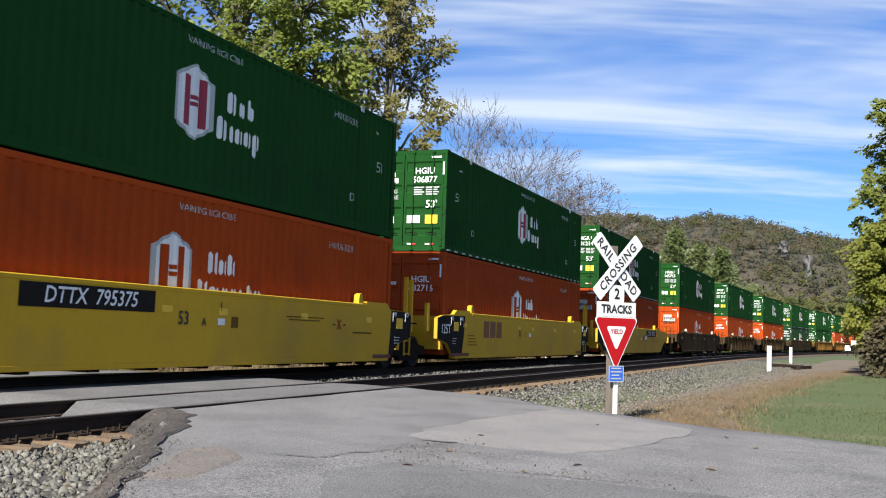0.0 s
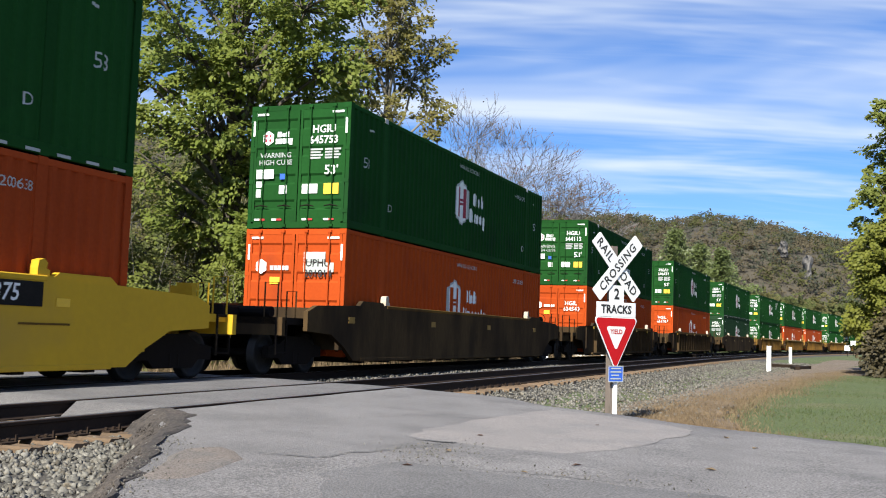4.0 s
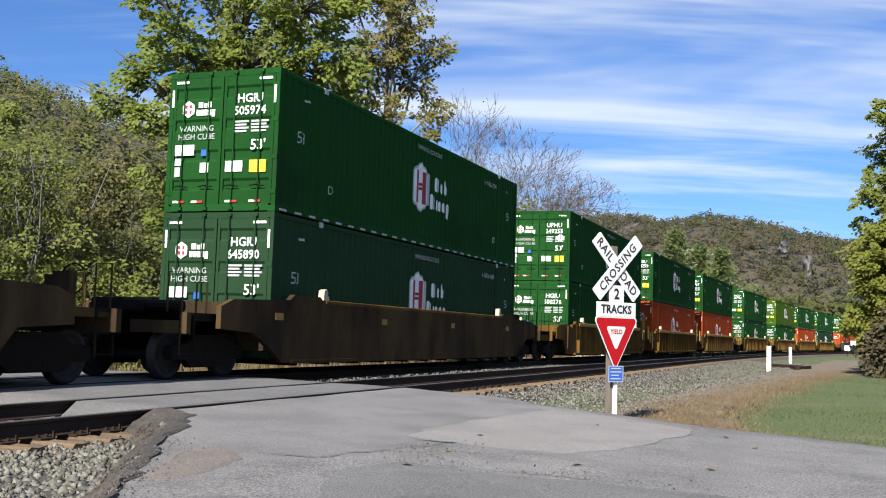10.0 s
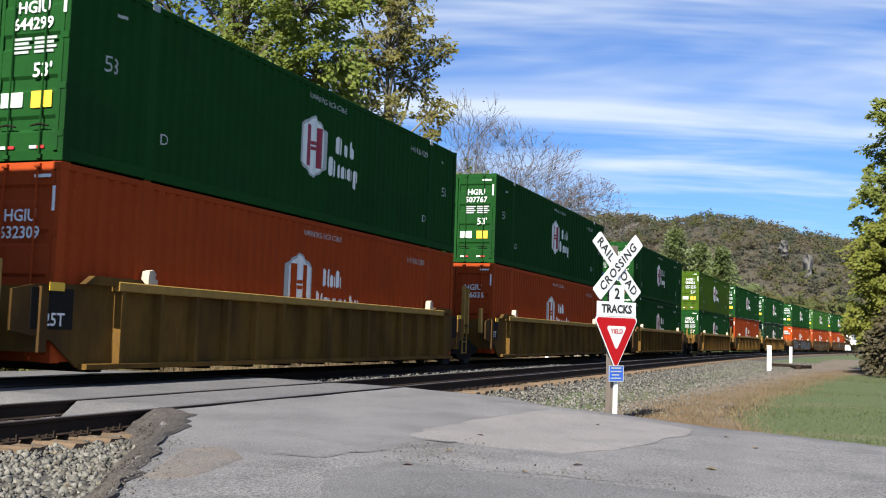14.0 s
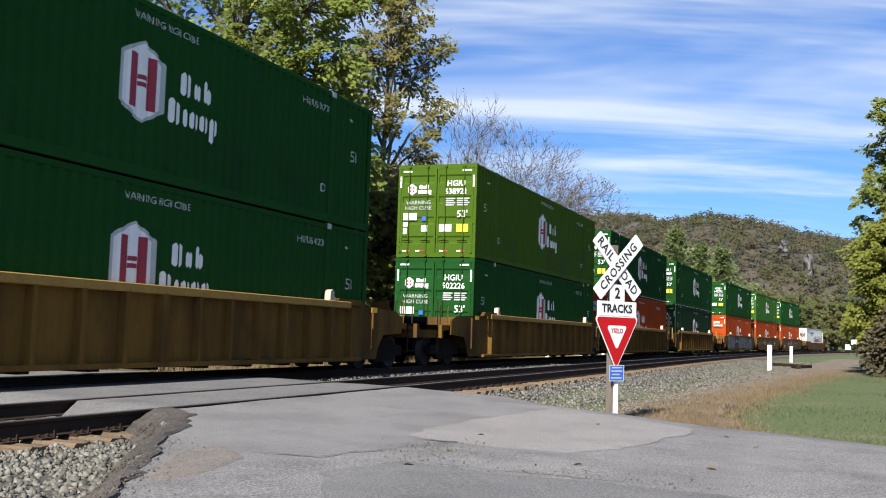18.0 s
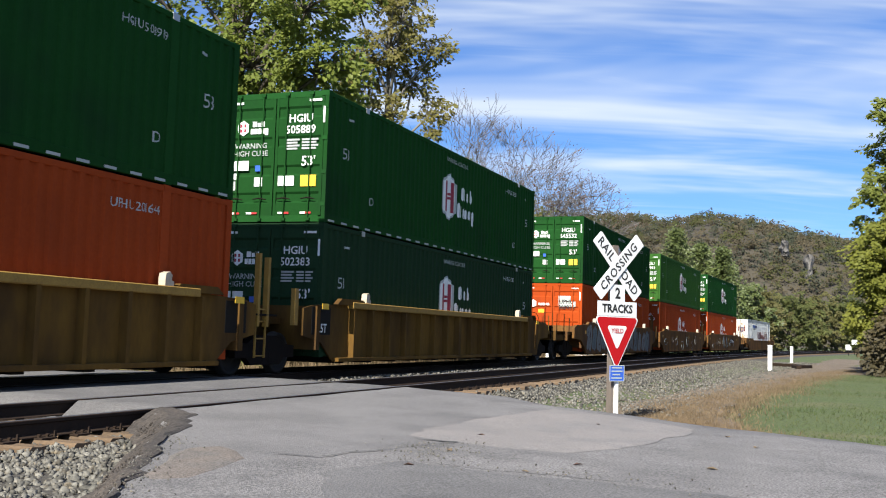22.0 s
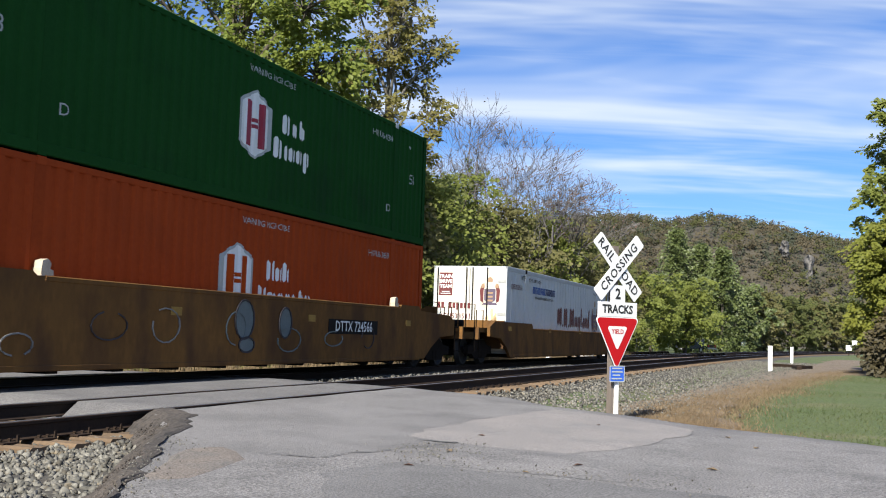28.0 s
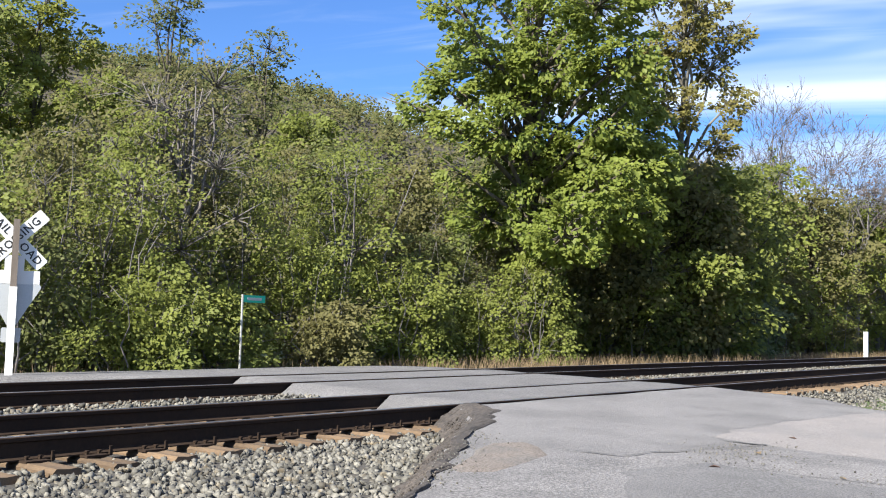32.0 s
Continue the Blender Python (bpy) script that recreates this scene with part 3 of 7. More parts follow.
def stones_right(rng, n):
    x = 15.2 + 62 * rng.power(1.0, n) ** 1.5
    y = rng.uniform(1.6, 6.9, n)
    edge = np.interp(y, (3.0, 4.2, 5.2, 7.1), (15.2, 15.8, 16.75, 16.9))
    low = np.interp(x, (15, 18, 24, 40, 70), (3.6, 3.3, 3.1, 3.0, 2.8)) - np.abs(rng.normal(0, 0.7, n)) + 0.2
    keep = (x > edge + rng.normal(0, 0.1, n)) & (y > low)
    x, y = x[keep], y[keep]
    z = np.interp(y, (3.0, 3.6, 4.2, 5.4, 6.4, 6.75, 7.0), (-0.33, -0.335, -0.355, -0.345, -0.30, -0.25, -0.228)) + rng.uniform(-0.01, 0.04, len(x))
    bend = np.where(x > CURVE_AT, -(x - CURVE_AT) ** 2 * CURVE / 2, 0)
    return np.stack([x, y + bend, z], 1)


def stones_heap(rng, n):
    x = np.concatenate([rng.uniform(-2, 10.7, n // 2), rng.uniform(17.2, 40, n - n // 2)])
    y = rng.uniform(9.15, 10.75, n)
    z = np.interp(y, (9.1, 9.5, 10.4, 10.75), (-0.20, -0.135, -0.125, -0.17)) + rng.uniform(-0.06, 0.015, n)
    return np.stack([x, y, z], 1)


def stones_between(rng, n):
    x = np.concatenate([rng.uniform(-2, 10.6, n // 2), rng.uniform(17.2, 46, n - n // 2)])
    y = rng.uniform(7.3, 13.2, n)
    keep = np.ones(n, bool)
    for c in (Y_NEAR - GAUGE, Y_NEAR + GAUGE, Y_FAR - GAUGE, Y_FAR + GAUGE):
        keep &= abs(y - c) > 0.12
    x, y = x[keep], y[keep]
    z = np.interp(y, (7.0, 9.0, 9.9, 10.8, 12.9, 13.3), (-0.218, -0.225, -0.255, -0.222, -0.222, -0.24)) + rng.uniform(-0.012, 0.02, len(x))
    return np.stack([x, y, z], 1)


for nm, cnt, fn, a, b, sd, lb in (("ballast_stones", 30000, stones_near, 0.036, 0.078, 5, "loose pale crushed stone beside the near rail"),
                                  ("ballast_stones", 19000, stones_right, 0.036, 0.085, 6, "crushed stone spilling from the track towards the verge"),
                                  ("ballast_stones", 7000, stones_heap, 0.03, 0.075, 8, "pale crushed stone heaped between the two tracks"),
                                  ("ballast_stones", 5500, stones_between, 0.04, 0.075, 7, "dusty crushed stone between the tracks")):
    ob = new(nm, quads(nm, *make_stones(cnt, fn, a, b, sd), M_STONE))
    tagged(ob, lb, "ballast", kind="stuff")


def spike_geo():
    return Geo().box(-0.009, 0.009, -0.012, 0.012, 0, 0.024).box(-0.014, 0.014, -0.010, 0.022, 0.020, 0.032)


TIE_V = [Geo() for _ in range(3)]
for i, g in enumerate(TIE_V):
    rr = random.Random(40 + i)
    e = [rr.uniform(0.004, 0.02) for _ in range(8)]
    g.prism([(-0.115 + e[0], 0, -0.40), (0.115 - e[1], 0, -0.40), (0.115, 0, -0.2 + e[2]), (0.10 - e[3], 0, -0.185), (0.02, 0, -0.188 - e[4] * 0.3), (-0.10 + e[5], 0, -0.184), (-0.115, 0, -0.2 - e[6])], (0, 1, 0), -1.30, 1.30)
TIE_ME = [g.mesh("tie", M_TIE) for g in TIE_V]
PLATE_ME = Geo().box(-0.10, 0.10, -0.17, 0.17, -0.186, -0.170).mesh("tie_plate", M_RAIL)
ANCHOR_ME = Geo().box(-0.012, 0.012, -0.085, 0.085, -0.195, -0.165).box(-0.013, 0.013, -0.092, -0.076, -0.19, -0.118).mesh("rail_anchor", M_RAIL)
SPIKE_ME = spike_geo().mesh("spike", M_RAIL)
for idx, (y0, lab) in enumerate(((Y_NEAR, "empty near railway track, rusty rails on timber ties"), (Y_FAR, "railway track that carries the train"))):
    tr = thing("railway_track", lab, "railway track", "pair of tracks")
    for side in (-GAUGE, GAUGE):
        r = part("rail", sweep(RAIL_BODY, y0, side), M_RAIL, tr)
        part("running_band", sweep(RAIL_BAND, y0, side), M_RAILTOP, r, "polished head of the rail")
    rr = random.Random(9 + idx)
    s = -6.0
    rest = Geo()
    while s < 240:
        x, y, th = on_track(s, y0)
        covered = 9.6 < x < 17.0
        tw, dx = rr.uniform(-0.012, 0.012), rr.uniform(-0.05, 0.05)
        if not covered and s < 62:
            part("tie", TIE_ME[rr.randrange(3)], None, tr, m=pose(x, y + dx, rr.uniform(-0.006, 0.004), 0, 0, math.degrees(th + tw)))
            if idx == 0 and s < 24:
                for side in (-GAUGE, GAUGE):
                    part("tie_plate", PLATE_ME, None, tr, m=pose(x, y + side, 0))
                    if side < 0:
                        part("spike", SPIKE_ME, None, tr, m=pose(x - 0.05, y + side - 0.085, -0.172, 0, 0, 180))
                        part("spike", SPIKE_ME, None, tr, m=pose(x + 0.06, y + side - 0.088, -0.172, 0, 0, 180))
                        part("rail_anchor", ANCHOR_ME, None, tr, m=pose(x + 0.17, y + side, 0))
        elif not covered:
            c, sn = math.cos(th), math.sin(th)
            k = len(rest.v)
            for a, b, z in [(a, b, z) for z in (-0.35, -0.187) for a, b in ((-0.115, -1.3), (0.115, -1.3), (0.115, 1.3), (-0.115, 1.3))]:
                rest.v.append((x + a * c - b * sn, y + a * sn + b * c, z))
            rest.f += [tuple(k + i for i in q) for q in ((4, 5, 6, 7), (0, 1, 5, 4), (1, 2, 6, 5), (2, 3, 7, 6), (3, 0, 4, 7))]
        s += 0.52 + rr.uniform(-0.03, 0.03)
    tagged(part("distant_ties", rest, M_TIE, tr), kind="stuff")

# ---------------------------------------------------------------- containers
CL, CW, CH = 16.154, 2.591, 2.896          # a 53-foot high-cube box
PITCH, DEEP = 0.286, 0.034


def corr(x):
    """Depth of the corrugated side wall at x (0: the outer flats)."""
    u = (x / PITCH) % 1.0
    if u < 0.36:
        return 0.0
    if u < 0.48:
        return DEEP * (u - 0.36) / 0.12
    if u < 0.84:
        return DEEP
    return DEEP * (1 - (u - 0.84) / 0.16)


def breaks(x0, x1):
    """Where the corrugation turns between x0 and x1."""
    xs = {x0, x1}
    k = math.floor(x0 / PITCH)
    while k * PITCH < x1 + PITCH:
        for u in (0.0, 0.36, 0.48, 0.84):
            x = (k + u) * PITCH
            if x0 < x < x1:
                xs.add(x)
        k += 1
    return sorted(xs)


def side_sheet(x0, x1, z0, z1, y_out, sgn):
    g = Geo()
    xs = breaks(x0, x1)
    for x in xs:
        y = y_out - sgn * corr(x)
        g.v += [(x, y, z0), (x, y, z1)]
    for i in range(len(xs) - 1):
        q = (2 * i, 2 * i + 2, 2 * i + 3, 2 * i + 1)
        g.f.append(q if sgn < 0 else q[::-1])
    return g


def painted(outlines, y_out=-CW / 2, lift=0.004):
    """Convex outlines (x, z) painted on the corrugated near side."""
    g = Geo()
    for o in outlines:
        x0, x1 = min(p[0] for p in o), max(p[0] for p in o)
        xs = sorted(set(breaks(x0, x1)) | {p[0] for p in o})

        def span(x):
            zs = []
            for (ax, az), (bx, bz) in zip(o, o[1:] + o[:1]):
                if min(ax, bx) - 1e-9 <= x <= max(ax, bx) + 1e-9:
                    zs += [az, bz] if abs(ax - bx) < 1e-9 else [az + (bz - az) * (x - ax) / (bx - ax)]
            return min(zs), max(zs)
        k = len(g.v)
        for x in xs:
            a, b = span(x)
            y = y_out + corr(x) - lift
            g.v += [(x, y, a), (x, y, b)]
        g.f += [(k + 2 * i, k + 2 * i + 2, k + 2 * i + 3, k + 2 * i + 1) for i in range(len(xs) - 1)]
    return g


SIDE_TEXT = {}


def side_text(words, size, x, z, material, lift=0.004, bold=0.0):
    """Lettering painted over the corrugation of the near side; x, z: its middle."""
    key = (words, size, round(x, 3), round(z, 3), material.name)
    if key not in SIDE_TEXT:
        bm = bmesh.new()
        bm.from_mesh(text_mesh(words, size, material, bold=bold))
        xs = [v.co.x for v in bm.verts]
        for b in breaks(x + min(xs), x + max(xs))[1:-1]:
            bmesh.ops.bisect_plane(bm, geom=bm.verts[:] + bm.edges[:] + bm.faces[:], plane_co=(b - x, 0, 0), plane_no=(1, 0, 0))
        for v in bm.verts:
            X, Z = v.co.x + x, v.co.y + z
            v.co = (X, -CW / 2 + corr(X) - lift, Z)
        me = bpy.data.meshes.new("lettering")
        bm.to_mesh(me)
        bm.free()
        me.materials.append(material)
        SIDE_TEXT[key] = me
    return SIDE_TEXT[key]


def rect(x0, x1, z0, z1):
    return [(x0, z0), (x1, z0), (x1, z1), (x0, z1)]


FACE_END = pose(0, 0, 0, 90, 0, -90)       # lettering that faces -x


def end_sign(name, thing_, material, y0, y1, z0, z1, x=-CL / 2 - 0.012, label=""):
    return part(name, Geo().box(x - 0.006, x, y0, y1, z0, z1), material, thing_, label)


def end_text(thing_, words, size, y, z, material, x=-CL / 2 - 0.022, bold=0.004, name="lettering"):
    return part(name, text_mesh(words, size, material, bold=bold), None, thing_, m=Matrix.Translation((x, y, z)) @ FACE_END)


def make_container(paint, label, style):
    """A box with its doors towards -x; z = 0 at its floor, x and y from its middle."""
    c = thing("shipping_container", label, "shipping container", "containers on the train")
    h, w = CL / 2, CW / 2
    part("side_wall", side_sheet(-h + 0.16, h - 0.16, 0.17, CH - 0.10, -w, -1), paint, c)
    part("side_wall", side_sheet(-h + 0.16, h - 0.16, 0.17, CH - 0.10, w, 1), paint, c)
    part("end_wall", Geo().box(h - 0.09, h - 0.04, -w + 0.1, w - 0.1, 0.15, CH - 0.1), paint, c)
    g = Geo()
    for i in range(13):
        x = -h + 0.6 + i * (CL - 1.2) / 12
        g.box(x - 0.5, x + 0.5, -w + 0.08, w - 0.08, CH - 0.055, CH - 0.03)
    part("roof", g.box(-h + 0.1, h - 0.1, -w + 0.03, w - 0.03, CH - 0.075, CH - 0.054), paint, c)
    part("floor", Geo().box(-h + 0.1, h - 0.1, -w + 0.05, w - 0.05, 0.05, 0.15), M_RUNGEAR, c)
    for sg in (-1, 1):
        y0, y1 = (-w - 0.004, -w + 0.09) if sg < 0 else (w - 0.09, w + 0.004)
        part("top_rail", Geo().box(-h + 0.13, h - 0.13, y0, y1, CH - 0.115, CH - 0.01, 0.012), paint, c)
        part("bottom_rail", Geo().box(-h + 0.13, h - 0.13, y0, y1, 0.015, 0.19, 0.012), paint, c)
        for sx in (-1, 1):
            part("corner_post", Geo().box(sx * h - (0 if sx < 0 else 0.16), sx * h + (0.16 if sx < 0 else 0), y0, y1, 0.12, CH - 0.11), paint, c)
            part("lift_post", Geo().box(sx * 6.1 - 0.11, sx * 6.1 + 0.11, y0 + (0.0 if sg < 0 else 0.02), y1 - (0.02 if sg < 0 else 0.0), 0.18, CH - 0.10), paint, c)
            for z in (0, CH - 0.118):
                part("corner_casting", Geo().box(sx * 6.1 - 0.09, sx * 6.1 + 0.09, y0 - 0.006 if sg < 0 else y0, y1 if sg < 0 else y1 + 0.006, z, z + 0.118), M_STEEL if z > 0 and style != "plain" else paint, c)
                part("corner_casting", Geo().box(min(sx * h, sx * (h - 0.18)), max(sx * h, sx * (h - 0.18)), min(sg * (w + 0.006), sg * (w - 0.16)), max(sg * (w + 0.006), sg * (w - 0.16)), z, z + 0.118), paint, c)
    # door end
    x = -h
    part("door_header", Geo().box(x, x + 0.1, -w + 0.16, w - 0.16, CH - 0.13, CH - 0.005), paint, c)
    part("door_sill", Geo().box(x, x + 0.1, -w + 0.16, w - 0.16, 0.01, 0.15), paint, c)
    for sg in (-1, 1):
        y0, y1 = (-w + 0.10, -0.012) if sg < 0 else (0.012, w - 0.10)
        g = Geo()
        zs = [0.15, 0.42, 0.47, 0.62, 0.67, 1.02, 1.07, 1.22, 1.27, 1.66, 1.71, 1.86, 1.91, 2.30, 2.35, 2.52, 2.57, CH - 0.13]
        dep = [0, 0, 0.035, 0.035] * 5
        prof = list(zip(zs, dep))[:18]
        for z, d in prof:
            g.v += [(x + 0.005 + d, y0 + 0.06, z), (x + 0.005 + d, y1 - 0.06, z)]
        g.f = [(2 * i + 1, 2 * i, 2 * i + 2, 2 * i + 3) for i in range(len(prof) - 1)]
        g.box(x - 0.002, x + 0.05, y0, y0 + 0.062, 0.15, CH - 0.13).box(x - 0.002, x + 0.05, y1 - 0.062, y1, 0.15, CH - 0.13)
        d = part("door", g, paint, c)
        for yy in (y0 + 0.30, y1 - 0.28):
            part("lock_rod", Geo().tube([(x - 0.035, yy, 0.03), (x - 0.035, yy, CH - 0.03)], [0.017, 0.017], 6), paint, d)
            for z in (0.03, CH - 0.09):
                part("rod_keeper", Geo().box(x - 0.05, x, yy - 0.05, yy + 0.05, z, z + 0.06), paint, d)
            part("door_handle", Geo().tube([(x - 0.04, yy - 0.16, 0.50), (x - 0.055, yy, 0.53), (x - 0.04, yy + 0.18, 0.51)], [0.013, 0.018, 0.012], 5), M_RUNGEAR, d)
        for z in (0.35, 1.05, 1.80, 2.5):
            ye = -w + 0.06 if sg < 0 else w - 0.06
            part("hinge", Geo().box(x - 0.012, x + 0.02, ye - 0.06, ye + 0.06, z, z + 0.09), paint, d)
    return c


def container_marks(c, kind):
    """Paint and stickers shared by all boxes of a kind."""
    w = CW / 2
    for sg in (-1, 1):
        ya, yb = sorted((sg * (w - 0.16), sg * (w - 0.46)))
        end_sign("reflective_strip", c, M_WHITE, ya, yb, CH - 0.235, CH - 0.185)
        ya, yb = sorted((sg * (w - 0.065), sg * (w - 0.115)))
        end_sign("reflective_strip", c, M_WHITE, ya, yb, CH - 0.72, CH - 0.36)
    for y in (1.0, 0.55, -0.25, -0.80):
        end_sign("reflective_strip", c, M_WHITE, y - 0.03, y + 0.10, 0.18, 0.225)
        end_sign("reflective_strip", c, M_REDST, y - 0.17, y - 0.035, 0.18, 0.225)
    if kind == "green":
        hexa = [(0.16 * math.sin(a) , 0.175 * math.cos(a)) for a in [math.pi * k / 3 for k in range(6)]]
        part("badge", Geo().prism([(-CL / 2 - 0.018, 0.82 + a, 2.12 + b) for a, b in hexa], (1, 0, 0), 0, 0.006), M_WHITE, c, "white six-sided badge")
        g = Geo()
        for a, b0, b1 in ((-0.05, 0.02, 0.09), (0.05, 0.02, 0.09), (-0.05, -0.09, -0.02), (0.05, -0.09, -0.02)):
            g.box(-CL / 2 - 0.022, -CL / 2 - 0.018, 0.82 + a - 0.026, 0.82 + a + 0.026, 2.12 + b0, 2.12 + b1)
        part("badge_mark", g, M_LOGOR, c)
        g = Geo()
        for i, (a, b) in enumerate(((0.58, 0.46), (0.45, 0.36), (0.35, 0.26))):
            g.box(-CL / 2 - 0.02, -CL / 2 - 0.014, b + 0.015, a, 2.14, 2.26 - 0.03 * (i == 1))
        for i in range(5):
            g.box(-CL / 2 - 0.02, -CL / 2 - 0.014, 0.18 + i * 0.092, 0.255 + i * 0.092, 1.98 - 0.03 * (i == 0), 2.10)
        part("word_shapes", g, M_WHITE, c, "white word mark")
        end_text(c, "WARNING\nHIGH CUBE", 0.17, 0.60, 1.62, M_LOGOG, bold=0.001)
        g = Geo()
        for r in range(4):
            for y0, y1 in ((-0.30, -0.62), (-0.68, -1.08)):
                g.box(-CL / 2 - 0.014, -CL / 2 - 0.008, y1 + 0.05 * (r % 2), y0, 1.80 - r * 0.066, 1.84 - r * 0.066)
        part("small_print", g, M_LOGOG, c, "rows of small white print")
        end_text(c, "53'", 0.30, -0.86, 1.33, M_WHITE)
        end_sign("yellow_sticker", c, M_STICK, -1.06, -0.68, 0.78, 1.03, label="orange-yellow warning sticker")
        end_sign("pale_sticker", c, M_WHITE, -0.52, -0.12, 0.80, 1.02)
        end_sign("pale_sticker", c, M_WHITE, 0.64, 1.10, 1.16, 1.38)
        end_sign("pale_sticker", c, M_WHITE, 0.28, 0.48, 0.80, 1.0)
        end_sign("blue_sticker", c, M_SIGNB, 0.34, 0.47, 1.14, 1.27, label="small faded blue sticker")
        end_sign("pale_sticker", c, M_WHITE, 0.93, 1.09, 0.96, 1.10)
        end_sign("grey_sticker", c, M_GREYST, 0.96, 1.09, 0.72, 0.92)
    else:
        end_text(c, "WARNING\nHIGH CUBE", 0.17, -0.62, 0.72, M_LOGOG, bold=0.001)
        end_text(c, "53'", 0.30, 0.82, 0.92, M_WHITE)
        hexa = [(0.16 * math.sin(a), 0.175 * math.cos(a)) for a in [math.pi * k / 3 for k in range(6)]]
        part("badge", Geo().prism([(-CL / 2 - 0.018, 0.86 + a, 2.02 + b) for a, b in hexa], (1, 0, 0), 0, 0.006), M_WHITE, c, "white six-sided badge")
        g = Geo()
        for i in range(5):
            g.box(-CL / 2 - 0.02, -CL / 2 - 0.014, 0.14 + i * 0.1, 0.22 + i * 0.1, 1.94, 2.04)
        part("word_shapes", g, M_WHITE, c, "white word mark")
        end_sign("pale_sticker", c, M_WHITE, 0.75, 1.12, 0.24, 0.36)
        end_sign("yellow_sticker", c, M_STICK, 0.36, 0.62, 1.62, 1.78)
        end_sign("pale_sticker", c, M_GREYST, -0.55, -0.15, 0.28, 0.46)
    # near side: tall six-sided badge with bars, and a two-line word mark in plain shapes
    cx, cz = (-0.53, 1.55) if kind == "green" else (-0.93, 1.50)
    tall = [(-0.58, -0.40), (-0.28, -0.55), (0, -0.67), (0.28, -0.55), (0.58, -0.40), (0.58, 0.40), (0.28, 0.55), (0, 0.67), (-0.28, 0.55), (-0.58, 0.40)]
    part("side_badge", painted([[(cx + a, cz + b) for a, b in tall]]), M_LOGOG, c, "pale grey rim of the side badge")
    part("side_badge_face", painted([[(cx + a * 0.82, cz + b * 0.93) for a, b in tall]], lift=0.007), M_WHITE, c)
    red = M_LOGOR if kind == "green" else M_ORANGE
    for a in (-0.33, 0.13):
        part("badge_bar", painted([rect(cx + a, cx + a + 0.20, cz - 0.44, cz + 0.43)], lift=0.010), red, c)
    for z in (-0.085, 0.03):
        part("badge_bar", painted([rect(cx - 0.12, cx + 0.12, cz + z, cz + z + 0.075)], lift=0.010), red, c)

    def slug(a, b, z0, z1):
        """A plain rounded block."""
        e = 0.05
        return [(a + e, z0), (b - e, z0), (b, z0 + e), (b, z1 - e), (b - e, z1), (a + e, z1), (a, z1 - e), (a, z0 + e)]

    x0, q = (0.20, 0.87) if kind == "green" else (-0.16, 0.85)
    word = [(0.36, 0.50, 0.02, 0.42), (0.55, 0.69, 0.02, 0.42), (0.77, 0.88, 0.02, 0.30), (0.93, 1.03, 0.02, 0.30), (1.10, 1.21, 0.02, 0.42), (1.25, 1.38, 0.02, 0.30),
            (0.0, 0.16, -0.50, -0.08), (0.21, 0.37, -0.50, -0.12), (0.43, 0.63, -0.50, -0.20), (0.70, 0.81, -0.50, -0.20), (0.86, 0.98, -0.50, -0.20),
            (1.04, 1.15, -0.50, -0.20), (1.20, 1.32, -0.50, -0.20), (1.38, 1.49, -0.66, -0.20), (1.53, 1.66, -0.50, -0.20)]
    if kind != "green":
        word += [(1.72, 1.78, -0.50, -0.42), (1.86, 1.98, -0.50, -0.10), (2.04, 2.13, -0.50, -0.20), (2.18, 2.26, -0.50, -0.20), (2.32, 2.50, -0.50, -0.20)]
    for a, b, z0, z1 in word:
        part("word_block", painted([slug(x0 + a * q, x0 + b * q, cz + z0, cz + z1)]), M_WHITE, c)
    part("lettering", side_text("WARNING HIGH CUBE", 0.17, 0.05, 2.60, M_LOGOG), None, c)
    if kind == "green":
        for x in (-7.08, 7.22):
            part("lettering", side_text("53", 0.36, x, 1.62, M_LOGOG), None, c)
        for x in (-5.70, 5.75):
            part("lettering", side_text("D", 0.26, x, 0.72, M_LOGOG), None, c)
        part("small_mark", painted([rect(-7.2 + 0.18, -6.9 + 0.1, 2.42, 2.47), rect(6.9, 7.1, 2.42, 2.47)]), M_LOGOG, c)


PATTERNS = {}
for key, paint, label, style, kind in (
        ("green", M_GREEN, "dark green corrugated steel container with a white badge", "fresh", "green"),
        ("dark", M_GREEN2, "deep green corrugated steel container riding low in the well", "fresh", "green"),
        ("lime", M_LIME, "olive-lime corrugated steel container with sun-faded paint", "plain", "green"),
        ("faded", M_FADED, "faded mid-green corrugated steel container, top of its stack", "plain", "green"),
        ("orange", M_ORANGE, "orange-red corrugated steel container low in its well", "plain", "orange"),
        ("red", M_RED, "brick-red corrugated steel container low in the well", "plain", "orange")):
    PATTERNS[key] = make_container(paint, label, style)
    container_marks(PATTERNS[key], kind)

